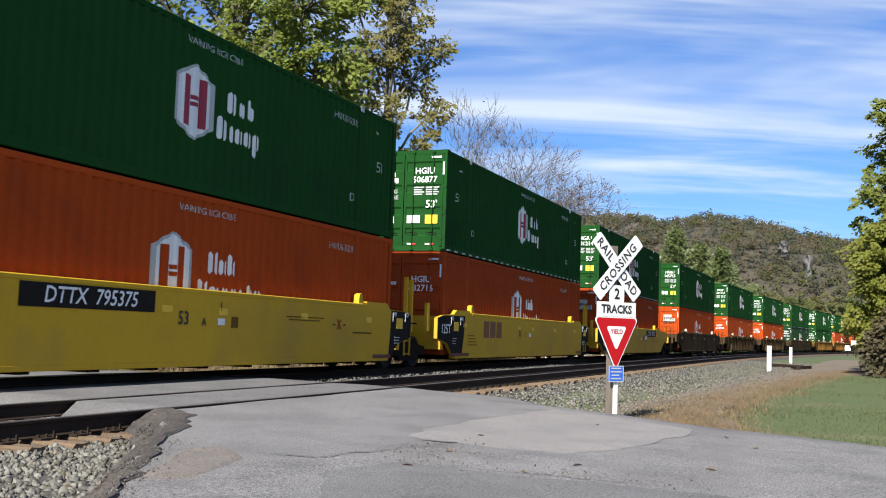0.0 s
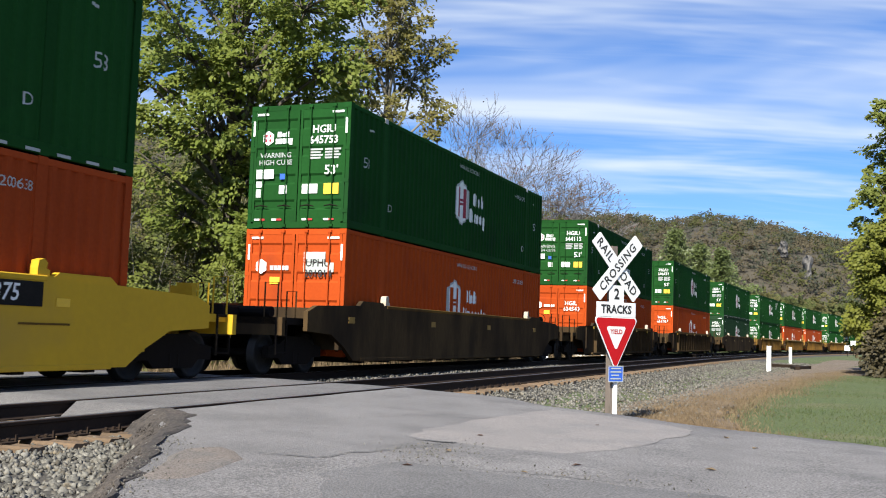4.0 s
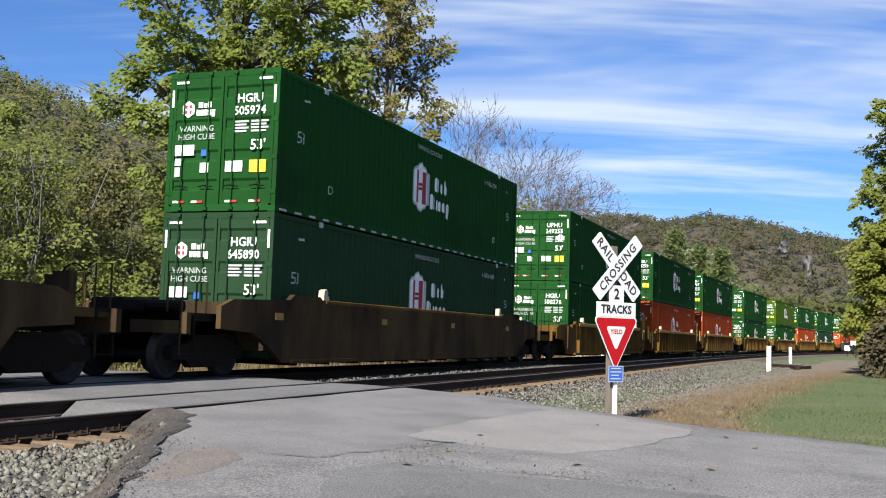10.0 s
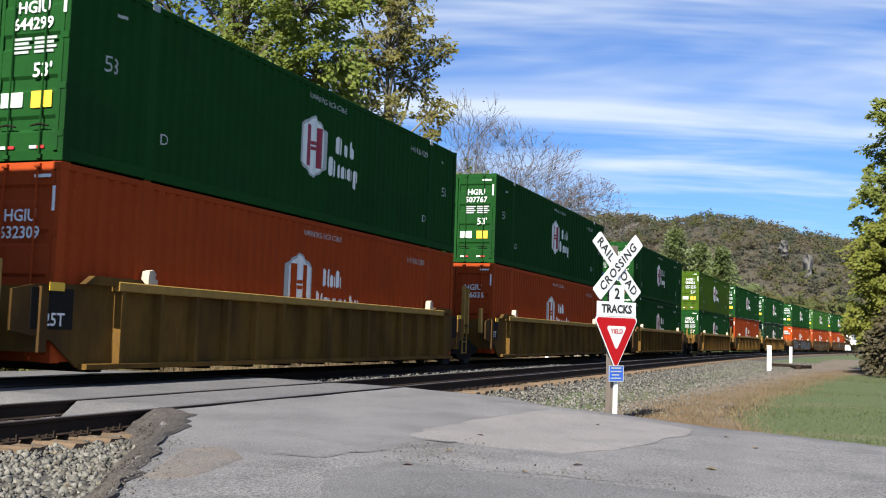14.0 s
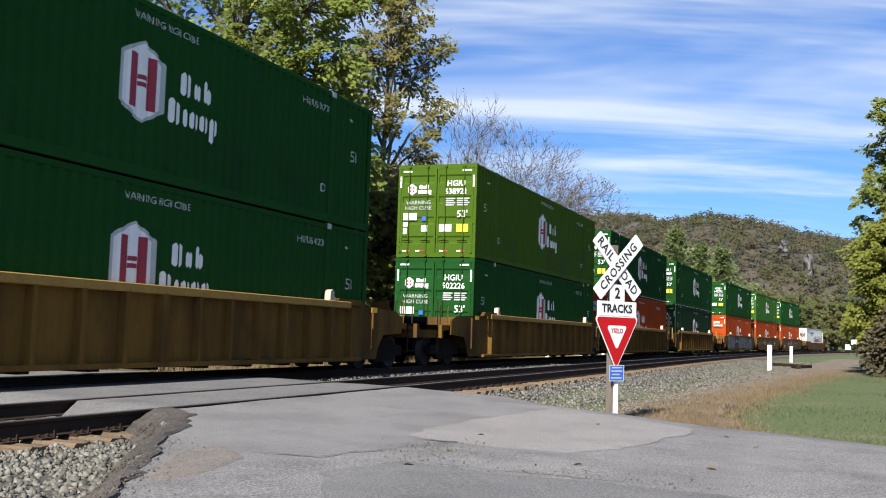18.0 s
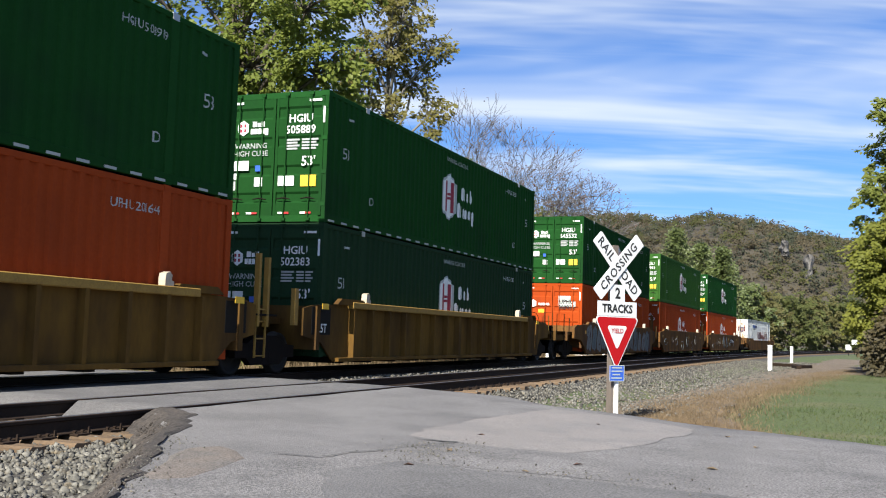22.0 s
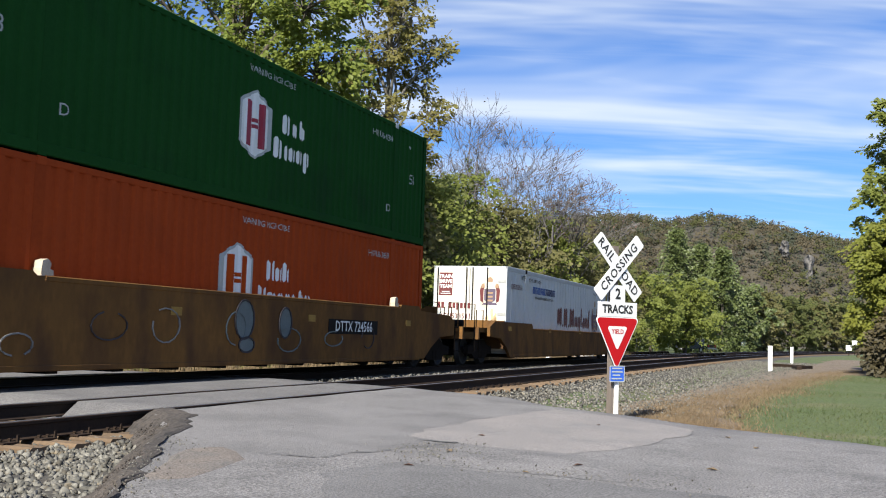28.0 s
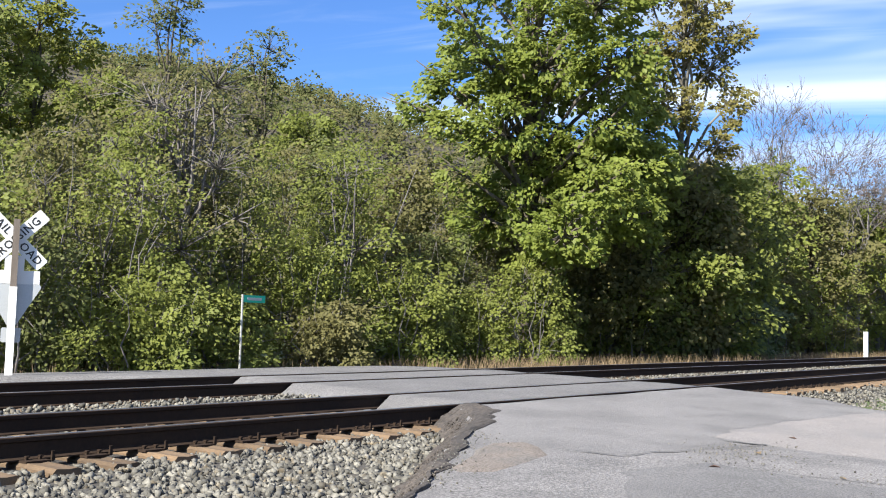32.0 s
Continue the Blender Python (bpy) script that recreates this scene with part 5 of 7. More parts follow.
def make_car(style, lead, trail, idx, s_mid):
    names = {"yellow": "bright yellow smooth-sided well car unit in fresh paint", "plain": "grimy dark brown smooth-sided well car", "brown": "grimy dark brown well car with ribbed sides and yellow patches",
             "ochre": "weathered ochre well car with ribbed sides", "graffiti": "dirty mustard well car unit with spray-painted side", "tail": "dirty mustard well car at the tail of the train"}
    paint = {"yellow": M_YEL, "plain": M_BRN, "brown": M_BRN, "ochre": M_OCH, "graffiti": M_GRAF, "tail": M_GRAF}[style]
    trim = {"yellow": M_YEL, "plain": M_BRN, "brown": M_BRN, "ochre": M_YELD, "graffiti": M_GRAF, "tail": M_GRAF}[style]
    car = thing("well_car", names[style], "freight car", "well cars of the train")
    x0, x1, yo = (-10.1 if lead else -8.95), (10.1 if trail else 8.95), 1.50
    ribbed = style in ("brown", "ochre")
    for sg in (-1, 1):
        a, b = sorted((sg * (yo - (0.13 if ribbed else 0)), sg * (yo - (0.17 if ribbed else 0.10))))
        outline = side_plate(x0, x1, ribbed) if style != "tail" else TAIL_SIDE
        part("side_sill", Geo().prism([(x, 0, z) for x, z in outline], (0, 1, 0), a, b), paint, car)
        a, b = sorted((sg * (yo + 0.012), sg * (yo - 0.17)))
        if style == "tail":
            part("top_chord", Geo().box(-5.25, 6.2, a, b, 1.135, 1.215, 0.015), trim, car)
        else:
            # brown and ochre cars: chord coloured lighter than the side, as its sunlit edge
            part("top_chord", Geo().box(-6.9 if ribbed else -6.1, 6.9 if ribbed else 6.1, a, b, 1.42 if ribbed else 1.48, 1.565, 0.015), M_OCH if style in ("plain", "brown") else trim, car)
        part("bottom_chord", Geo().box(-7.55, 7.55, a, b, 0.245, 0.33, 0.012), paint, car)
        if ribbed:
            for k in range(15):
                x, wide = 0.12 + (k - 7) * 0.985, 1.9 if k == 7 else 1.0
                a, b = sorted((sg * (yo - 0.14), sg * (yo + 0.004)))
                part("side_rib", Geo().prism([(x - 0.07 * wide, a if sg > 0 else b, 0), (x + 0.07 * wide, a if sg > 0 else b, 0), (x + 0.045 * wide, b if sg > 0 else a, 0), (x - 0.045 * wide, b if sg > 0 else a, 0)], (0, 0, 1), 0.33, 1.43), paint, car)
        for x in (-6.05, 6.05):
            a, b = sorted((sg * (yo - 0.02), sg * (yo - 0.16)))
            g = Geo().prism([(x - 0.12, 0, 1.56), (x + 0.12, 0, 1.56), (x + 0.12, 0, 1.64), (x + 0.05, 0, 1.66), (x + 0.07, 0, 1.74), (x, 0, 1.80), (x - 0.10, 0, 1.77), (x - 0.12, 0, 1.66)], (0, 1, 0), a, b)
            if style != "tail":
                part("guide_bracket", g, M_YEL if style == "yellow" else M_PALE, car)
        for x, sx in ((-6.9, -1), (6.9, 1)):
            a, b = sorted((sg * (yo - 0.005), sg * (yo - 0.12)))
            hl, zt = 0.75, 1.62
            if style != "tail":
                part("sloped_guide", Geo().prism([(x - hl, 0, 1.49), (x + hl, 0, 1.49), (x + hl - 0.2, 0, zt), (x - hl + 0.2, 0, zt)], (0, 1, 0), a, b), paint, car)
    for k in range(11):
        x = -7.2 + k * 1.44
        part("floor_beam", Geo().box(x - 0.12, x + 0.12, -1.4, 1.4, 0.20, 0.335), M_RUNGEAR, car)
    for sx, end in ((-1, lead), (1, trail)):
        xe = sx * 8.95
        # bulkhead and platform over the truck
        a, b = sorted((sx * 8.30, sx * 8.45))
        part("end_bulkhead", Geo().box(a, b, -1.42, 1.42, 0.5, 1.42), paint, car)
        a, b = sorted((sx * 8.40, sx * (11.05 if end else 9.60)))
        part("end_platform", Geo().box(a, b, -0.55 if not end else -1.30, 0.55 if not end else 1.30, 1.02, 1.16).box(a, b, -0.30, 0.30, 0.78, 1.02), paint if style != "plain" else M_RUNGEAR, car)
        if end:
            xs = sx * 11.05
            a, b = sorted((xs, xs - sx * 0.12))
            part("end_sill", Geo().box(a, b, -1.45, 1.45, 0.80, 1.16), paint, car)
            a, b = sorted((xs, sx * 11.90))
            part("coupler", Geo().box(a, b, -0.10, 0.10, 0.74, 0.94, 0.03).box(min(sx * 11.6, sx * 11.92), max(sx * 11.6, sx * 11.92), -0.17, 0.17, 0.70, 0.98, 0.05), M_RUNGEAR, car)
            part("air_hose", Geo().tube([(xs, 0.35, 0.85), (xs + sx * 0.35, 0.32, 0.55), (xs + sx * 0.75, 0.2, 0.50)], [0.03, 0.03, 0.03], 6), M_RUNGEAR, car)
            for y in (-1.32, 1.32):
                ladder(car, xs - (0.42 if sx > 0 else 0.0), y, 0.42, 1.16, M_RUNGEAR)
                grab(car, xs - sx * 0.08, y * 0.86, 1.16, 1.85, trim, 0.30)
                grab(car, xs - sx * 0.75, y * 0.92, 1.16, 1.70, trim, 0.22)
            if sx > 0:
                part("brake_stand", Geo().box(xs - 0.26, xs - 0.08, -0.62, -0.30, 1.16, 1.72).box(xs - 0.34, xs - 0.26, -0.70, -0.22, 1.30, 1.66), paint, car)
                g = Geo()
                for k in range(16):
                    t0, t1 = 2 * math.pi * k / 16, 2 * math.pi * (k + 1) / 16
                    g.tube([(xs + 0.03, -0.46 + 0.24 * math.cos(t0), 1.62 + 0.24 * math.sin(t0)), (xs + 0.03, -0.46 + 0.24 * math.cos(t1), 1.62 + 0.24 * math.sin(t1))], [0.014, 0.014], 4)
                part("brake_wheel", g, M_RUNGEAR, car)
            else:
                part("equipment_box", Geo().box(xs + 0.35, xs + 0.95, 0.15, 0.85, 1.16, 1.40, 0.04), M_RUNGEAR, car)
                part("reservoir", Geo().tube([(xs + 1.2, -0.5, 1.28), (xs + 1.2, 0.8, 1.28)], [0.12, 0.12], 10), M_RUNGEAR, car)
        elif sx > 0:
            for y in (-1.25, 1.25):
                part("hand_post", Geo().box(xe + 0.18, xe + 0.26, y - 0.05, y + 0.05, 0.95, 2.36).box(xe + 0.52, xe + 0.60, y - 0.05, y + 0.05, 0.95, 2.30), trim, car)
                ladder(car, xe + 0.2, y, 0.35, 1.3, trim, 0.36)
            part("crossover_plate", Geo().box(xe, xe + 0.9, -1.3, 1.3, 1.16, 1.20), M_RUNGEAR, car)
        else:
            for y in (-1.28, 1.28):
                part("hand_post", Geo().box(xe - 0.30, xe - 0.16, y - 0.05, y + 0.05, 1.0, 1.75), trim, car)
    if lead:
        add_truck(car, -9.75, s_mid)
    add_truck(car, 9.75 if trail else 9.90, s_mid)
    face = -yo - (0.004 if not ribbed else -0.126)

    def flat(nm, mtl, x0_, x1_, z0_, z1_, label="", lift=0.0):
        return part(nm, Geo().box(x0_, x1_, face - 0.006 - lift, face - lift, z0_, z1_), mtl, car, label)

    def words(w_, size, x, z, mtl, shear=0.0, lift=0.012, bold=0.004):
        part("lettering", text_mesh(w_, size, mtl, bold=bold, shear=shear), None, car, m=Matrix.Translation((x, face - lift, z)) @ pose(0, 0, 0, 90, 0, 0))

    if style == "yellow":
        for sx in (-1, 1):
            if (sx < 0 and not lead) or (sx > 0 and not trail):
                a, b = sorted((sx * 8.93, sx * 7.72))
                inner = [(-6.76, 1.46), (-6.84, 0.9), (-7.01, 0.30)] if sx < 0 else [(7.71, 1.46), (7.68, 0.9), (7.60, 0.34)]
                outer = [(sx * 7.70, 0.30), (sx * 8.15, 0.67), (sx * 8.93, 0.81), (sx * 8.93, 1.36), (sx * 8.55, 1.44)]
                part("black_panel", Geo().prism([(x, 0, z) for x, z in (inner + outer)], (0, 1, 0), face - 0.006, face), M_GUNK, car, "black-painted end panel")
                xq = -7.51 if sx < 0 else 8.21
                flat("yellow_square", M_STICK, xq - 0.19, xq + 0.19, 1.02, 1.28, lift=0.008)
                for dx, num in ((-0.42, "53" if sx < 0 else "48"), (0.34, "48" if sx < 0 else "53")):
                    flat("white_tick", M_WHITE, xq + dx, xq + dx + 0.035, 1.20, 1.42, lift=0.008)
                    words(num, 0.15, xq + dx + 0.13, 1.37, M_WHITE, lift=0.016)
                for q in range(3):
                    flat("small_print", M_LOGOG, xq - 0.28, xq + 0.05 - 0.04 * q, 0.80 - 0.07 * q, 0.82 - 0.07 * q, lift=0.008)
                flat("red_patch", M_MAROON, *((-7.9, -6.4) if sx < 0 else (6.7, 7.7)), 0.31, 0.40, "dark red stripe low on the side", lift=0.009)
        if idx == 1:
            words("125T", 0.36, -8.35, 1.06, M_WHITE, lift=0.02)
            for a in (-5.05, -4.42, -3.78):
                flat("word_shapes", M_RUST2, a, a + 0.50, 0.85, 1.36, "brown block of a word mark")
            words("53", 0.32, -1.25, 1.02, M_BLACK)
            words("C", 0.19, -0.55, 0.98, M_BLACK)
            flat("pale_sticker", M_WHITE, -0.15, 0.10, 0.92, 1.04)
            for q in range(4):
                flat("small_print", M_OCH, -6.5, -5.6 - 0.1 * q, 0.62 + 0.09 * q, 0.645 + 0.09 * q)
        if idx in (0, 2):
            bx = -3.12 if idx == 0 else 4.55
            flat("number_board", M_GUNK, bx - 1.48, bx + 1.48, 1.13, 1.47, "black board with white car number")
            words("DTTX  795375", 0.33, bx, 1.30, M_WHITE, shear=0.15, lift=0.014)
            words("53", 0.32, -0.85 if idx == 0 else 0.3, 1.05, M_BLACK)
            words("A" if idx == 0 else "B", 0.19, -0.25 if idx == 0 else 1.0, 1.0, M_BLACK)
            flat("pale_sticker", M_WHITE, 0.18 if idx == 0 else 1.5, 0.40 if idx == 0 else 1.75, 0.96, 1.08)
            flat("stencil", M_OCH, 0.62 if idx == 0 else 2.05, 0.84 if idx == 0 else 2.25, 0.92, 1.12)
            if idx == 2:
                flat("data_panel", M_GUNK, 2.75, 3.25, 0.92, 1.22); flat("pale_sticker", M_WHITE, 2.80, 2.98, 0.96, 1.18, lift=0.008); flat("pale_sticker", M_WHITE, 3.02, 3.20, 0.96, 1.18, lift=0.008)
            flat("tick", M_BLACK, 0.26, 0.29, 1.22, 1.36)
            flat("small_print", M_OCH, 2.6, 4.2, 1.17, 1.19); flat("small_print", M_OCH, 2.7, 4.0, 1.11, 1.13)
            words("X", 0.32, 4.9, 1.05, M_RED)
            for a in (4.62, 5.12):
                flat("dash", M_BLACK, a, a + 0.12, 1.04, 1.07)
            flat("small_print", M_OCH, 5.6, 6.6, 0.88, 0.91)
        for a in (-6.9, -1.45, 0.2, 3.2, 6.3):
            flat("reflector", M_STICK, a, a + 0.28, 1.14, 1.26)
    if style in ("brown", "ochre"):
        rr = random.Random(idx)
        for a in ((-7.6, -4.0, -0.8, 2.4, 5.6) if style == "brown" else (-8.4, 8.0)):
            part("reflector", Geo().box(a, a + 0.30, -yo - 0.012, -yo - 0.004, 1.36, 1.48), M_STICK, car, "yellow reflective patch")
        if not trail and style == "ochre":
            flat("black_panel", M_GUNK, 7.9, 8.6, 0.82, 1.40)
        if not lead and style == "ochre":
            flat("black_panel", M_GUNK, -8.6, -7.75, 0.82, 1.40)
            words("125T", 0.26, -8.2, 0.95, M_WHITE)
    if style in ("graffiti", "tail", "plain"):
        rr = random.Random(70 + idx)
        for a in (-8.2, -3.2, 1.5, 6.6):
            flat("reflector", M_YELD, a, a + 0.30, 1.10, 1.24)
        if style == "graffiti":
            if idx == 14:
                for xa, xb, count in ((-8.0, -4.1, 4), (-1.9, 6.9, 8)):
                    for q in range(count):
                        wd = (xb - xa) / count
                        lx, lz = xa + wd * (q + 0.5), 0.93 - 0.02 * q
                        rise = 1.0 + rr.uniform(-0.12, 0.08)
                        strokes = [[(rr.uniform(-1.0, -0.2) if e % 2 else rr.uniform(0.2, 1.0), 1.0 - 2.0 * e / 4 + rr.uniform(-0.1, 0.1)) for e in range(5)],
                                   [(-0.9 + rr.uniform(0, 0.4), -1.0), (-0.6 + rr.uniform(-0.2, 0.5), rr.uniform(-0.2, 0.5)), (rr.uniform(-0.2, 0.7), 1.0)],
                                   [(rr.uniform(0.0, 0.4), -1.0), (rr.uniform(0.4, 0.9), -0.2), (rr.uniform(0.3, 1.0), 0.9)]]
                        mtl = (M_GRAF1, M_GRAF2, M_GRAF1)[q % 3]
                        for k, line in enumerate(strokes):
                            path = [(lx + a_ * wd * 0.52 + rr.uniform(-0.03, 0.03), lz + b_ * 0.46 * rise + rr.uniform(-0.03, 0.03)) for a_, b_ in line]
                            part("spray_outline", ribbon(path, 0.165, face - 0.004 - 0.004 * k), M_GRAFD, car)
                            part("spray_paint", ribbon(path, 0.132, face - 0.006 - 0.004 * k), mtl, car, "pale spray-paint stroke with a dark outline")
                for a_, b_ in ((-7.9, -7.2), (-4.0, -2.0), (1.9, 2.5), (6.6, 7.5)):
                    flat("spray_cloud", M_GRAFP, a_, b_, 0.42, 1.36, "dull pink spray-painted ground", lift=-0.003)
                words("DTTX  724566", 0.25, -3.0, 0.98, M_WHITE, lift=0.02)
            else:
                for k in range(7):
                    x, z = -6.8 + 1.9 * k + rr.uniform(-0.4, 0.4), rr.uniform(0.6, 1.0)
                    a0, rx, rz, n = rr.uniform(0, 6.28), rr.uniform(0.2, 0.45), rr.uniform(0.15, 0.32), 14
                    pts = [(x + rx * math.cos(a0 + q * 0.42) * (1 + 0.2 * q / n), face - 0.004, z + rz * math.sin(a0 + q * 0.42)) for q in range(n)]
                    part("spray_paint", Geo().tube(pts, [0.016] * n, 4), rr.choice((M_GRAF1, M_GRAF2, M_GRAFD)), car, "faint spray-paint scrawl")
                if idx == 16:
                    for cx_, cz_, rx, rz in ((-0.95, 1.08, 0.32, 0.36), (0.55, 1.05, 0.24, 0.30), (-0.85, 0.62, 0.26, 0.14)):
                        ring = [(cx_ + rx * math.cos(q * math.pi / 8), 0, cz_ + rz * math.sin(q * math.pi / 8)) for q in range(16)]
                        part("spray_paint", Geo().prism(ring, (0, 1, 0), face - 0.004, face), M_GRAF2, car, "grey spray-painted blob with a dark outline")
                        part("spray_outline", Geo().tube([(a_, face - 0.006, c_) for a_, b_, c_ in ring + ring[:1]], [0.022] * 17, 4), M_GRAFD, car)
            if idx == 16:
                flat("number_board", M_GUNK, 2.4, 4.9, 0.86, 1.18, "black board with white car number"); words("DTTX 724566", 0.32, 3.65, 1.02, M_WHITE, lift=0.014)
    return car


M_PALE = mat("pale_casting", (0.50, 0.42, 0.32), (0.38, 0.31, 0.24), 0.7, scale=5)
M_RUST2 = mat("brown_stencil", (0.22, 0.085, 0.03), (0.16, 0.06, 0.025), 0.7, scale=6)
M_GRAF1 = mat("pale_spray_paint", (0.225, 0.220, 0.205), (0.13, 0.13, 0.125), 0.7, scale=4)
M_GRAF2 = mat("teal_spray_paint", (0.13, 0.165, 0.165), (0.10, 0.12, 0.125), 0.7, scale=4)
M_GRAFP = mat("dull_pink_spray_paint", (0.105, 0.052, 0.040), (0.075, 0.040, 0.034), 0.8, spec=0.1, scale=3)
M_GRAFD = mat("dark_spray_outline", (0.03, 0.025, 0.03), None, 0.7)
for i, st in enumerate(STACKS):
    c = make_car(st[5], i in LEADS, i in TRAILS, i, st[0] + CL / 2)
    c.matrix_basis = pose(st[0] + CL / 2, Y_FAR, 0)
    RIDERS.append((c, st[0] + CL / 2, 0.0))


# ---------------------------------------------------------------- crossing signs and posts
def crossing_sign(m, label, front=True):
    """Crossbuck on a post with track plate, yield triangle and small blue plate; its face looks along -y."""
    s = thing("crossing_sign", label, "road sign", "crossing signs", m)
    part("post", Geo().box(-0.05, 0.05, 0.02, 0.12, -0.3, 2.46), M_POST, s, "weathered timber post")
    part("post_sleeve", Geo().box(0.0, 0.06, -0.018, 0.018, -0.3, 0.80) if front else Geo().box(-0.06, 0.06, 0.125, 0.135, -0.3, 1.35), M_WPOST, s, "white reflective strip on the post")
    for k, (ang, txt, y) in enumerate(((45, "CROSSING", -0.045), (-45, "RAIL  ROAD", -0.02))):
        r = pose(0, y, 2.14, 0, -ang, 0)
        e = 0.02
        blade = part("blade", Geo().prism([(-0.61 + e, 0, -0.1143), (0.61 - e, 0, -0.1143), (0.61, 0, -0.1143 + e), (0.61, 0, 0.1143 - e), (0.61 - e, 0, 0.1143), (-0.61 + e, 0, 0.1143), (-0.61, 0, 0.1143 - e), (-0.61, 0, -0.1143 + e)], (0, 1, 0), -0.004, 0.004), M_SIGNW, s, "white crossbuck blade", m=r)
        part("lettering", text_mesh(txt, 0.185, M_BLACK, bold=0.003, spacing=1.12), None, blade, m=Matrix.Translation((0, -0.008, 0)) @ pose(0, 0, 0, 90, 0, 0))
        if not front:
            part("back_lettering", text_mesh("RAIL  ROAD" if ang > 0 else "CROSSING", 0.185, M_BLACK, bold=0.003, spacing=1.12), None, blade, m=Matrix.Translation((0, 0.008, 0)) @ pose(0, 0, 0, 90, 0, 180))
    p2 = part("track_count_plate", Geo().box(-0.15, 0.15, -0.03, -0.024, 1.62, 1.87).box(-0.40, 0.40, -0.03, -0.024, 1.395, 1.62), M_SIGNW, s, "white plate naming two tracks")
    part("lettering", text_mesh("2", 0.22, M_BLACK, bold=0.006), None, p2, m=Matrix.Translation((0, -0.034, 1.735)) @ pose(0, 0, 0, 90, 0, 0))
    part("lettering", text_mesh("TRACKS", 0.168, M_BLACK, bold=0.006), None, p2, m=Matrix.Translation((0, -0.034, 1.508)) @ pose(0, 0, 0, 90, 0, 0))

    def tri(sz, rad, z_top):
        """Rounded triangle, point down; sz: side before rounding."""
        hgt = sz * math.sqrt(3) / 2
        cs = [(-sz / 2, z_top), (sz / 2, z_top), (0, z_top - hgt)]
        c0 = (0, z_top - hgt / 3)
        out = []
        for i, (x, z) in enumerate(cs):
            dx, dz = c0[0] - x, c0[1] - z
            l = math.hypot(dx, dz)
            ox, oz = x + dx / l * rad * 2, z + dz / l * rad * 2
            base = math.atan2(z - oz, x - ox)
            for k in range(7):
                a = base + radians(60) - radians(120) * k / 6
                out.append((ox + rad * math.cos(a), oz + rad * math.sin(a)))
        return out
    zt = 1.405
    y = part("yield_plate", Geo().prism([(x, 0, z) for x, z in tri(0.93, 0.055, zt)], (0, 1, 0), -0.030, -0.024), M_SIGNW, s, "red and white yield triangle") if front else part("yield_plate", Geo().prism([(x, 0, z) for x, z in tri(0.93, 0.055, zt)], (0, 1, 0), -0.030, -0.024), M_ALU, s, "bare metal back of a yield triangle")
    part("red_band", Geo().prism([(x, 0, z) for x, z in tri(0.865, 0.045, zt - 0.022)], (0, 1, 0), -0.034, -0.030), M_SIGNR, y)
    part("white_field", Geo().prism([(x, 0, z) for x, z in tri(0.42, 0.03, zt - 0.145)], (0, 1, 0), -0.038, -0.034), M_SIGNW, y)
    part("lettering", text_mesh("YIELD", 0.095, M_SIGNR, bold=0.002), None, y, m=Matrix.Translation((0, -0.042, zt - 0.225)) @ pose(0, 0, 0, 90, 0, 0))
    b = part("blue_plate", Geo().prism([(-0.13, 0, 0.44), (0.13, 0, 0.44), (0.15, 0, 0.46), (0.15, 0, 0.66), (0.13, 0, 0.68), (-0.13, 0, 0.68), (-0.15, 0, 0.66), (-0.15, 0, 0.46)], (0, 1, 0), -0.045, -0.039), M_SIGNB if front else M_ALU, s, "small blue emergency plate")
    if front:
        g = Geo()
        for k, (a0, a1) in enumerate(((-0.10, 0.10), (-0.11, 0.11), (-0.09, 0.06), (-0.11, 0.10))):
            g.box(a0, a1, -0.049, -0.045, 0.63 - k * 0.05, 0.65 - k * 0.05)
        part("plate_bars", g, M_LOGOG, b)
        part("plate_rim", Geo().box(-0.15, 0.15, -0.048, -0.045, 0.667, 0.68).box(-0.15, 0.15, -0.048, -0.045, 0.44, 0.452).box(-0.15, -0.138, -0.048, -0.045, 0.45, 0.67).box(0.138, 0.15, -0.048, -0.045, 0.45, 0.67), M_LOGOG, b)
    return s


crossing_sign(pose(15.44, 3.185, -0.13, 0, 0, -34), "white crossbuck with yield triangle on a roadside post")
crossing_sign(pose(9.35, 16.0, -0.05, 0, 0, 150), "back of a white crossbuck on a timber post beyond the tracks", front=False)


def marker_post(x, y, h, w=0.19):
    p = thing("marker_post", "white-painted marker post in the ballast", "post", "marker posts", pose(x, y, -0.25))
    r = w / 2
    part("shaft", Geo().box(-r, r, -r, r, -0.3, h), M_WPOST, p)
    part("cap", Geo().box(-r - 0.008, r + 0.008, -r - 0.008, r + 0.008, h, h + 0.03), M_WPOST, p)



marker_post(50.0, 3.2, 1.08)
marker_post(76.0, 3.45, 1.0)
marker_post(53.5, 14.6, 1.3)
marker_post(69.0, 15.0, 1.2)


for x, y, a in ((57.0, 2.35, 8), (58.2, 2.05, -14), (60.5, 2.9, 40)):
    part("timber", Geo().box(-1.25, 1.25, -0.115, 0.115, 0.0, 0.18, 0.012), M_RAIL, thing("discarded_tie", "old dark timber tie lying in the gravel", "railway tie", "discarded ties", pose(x, y, -0.32, 0, 0, a)))


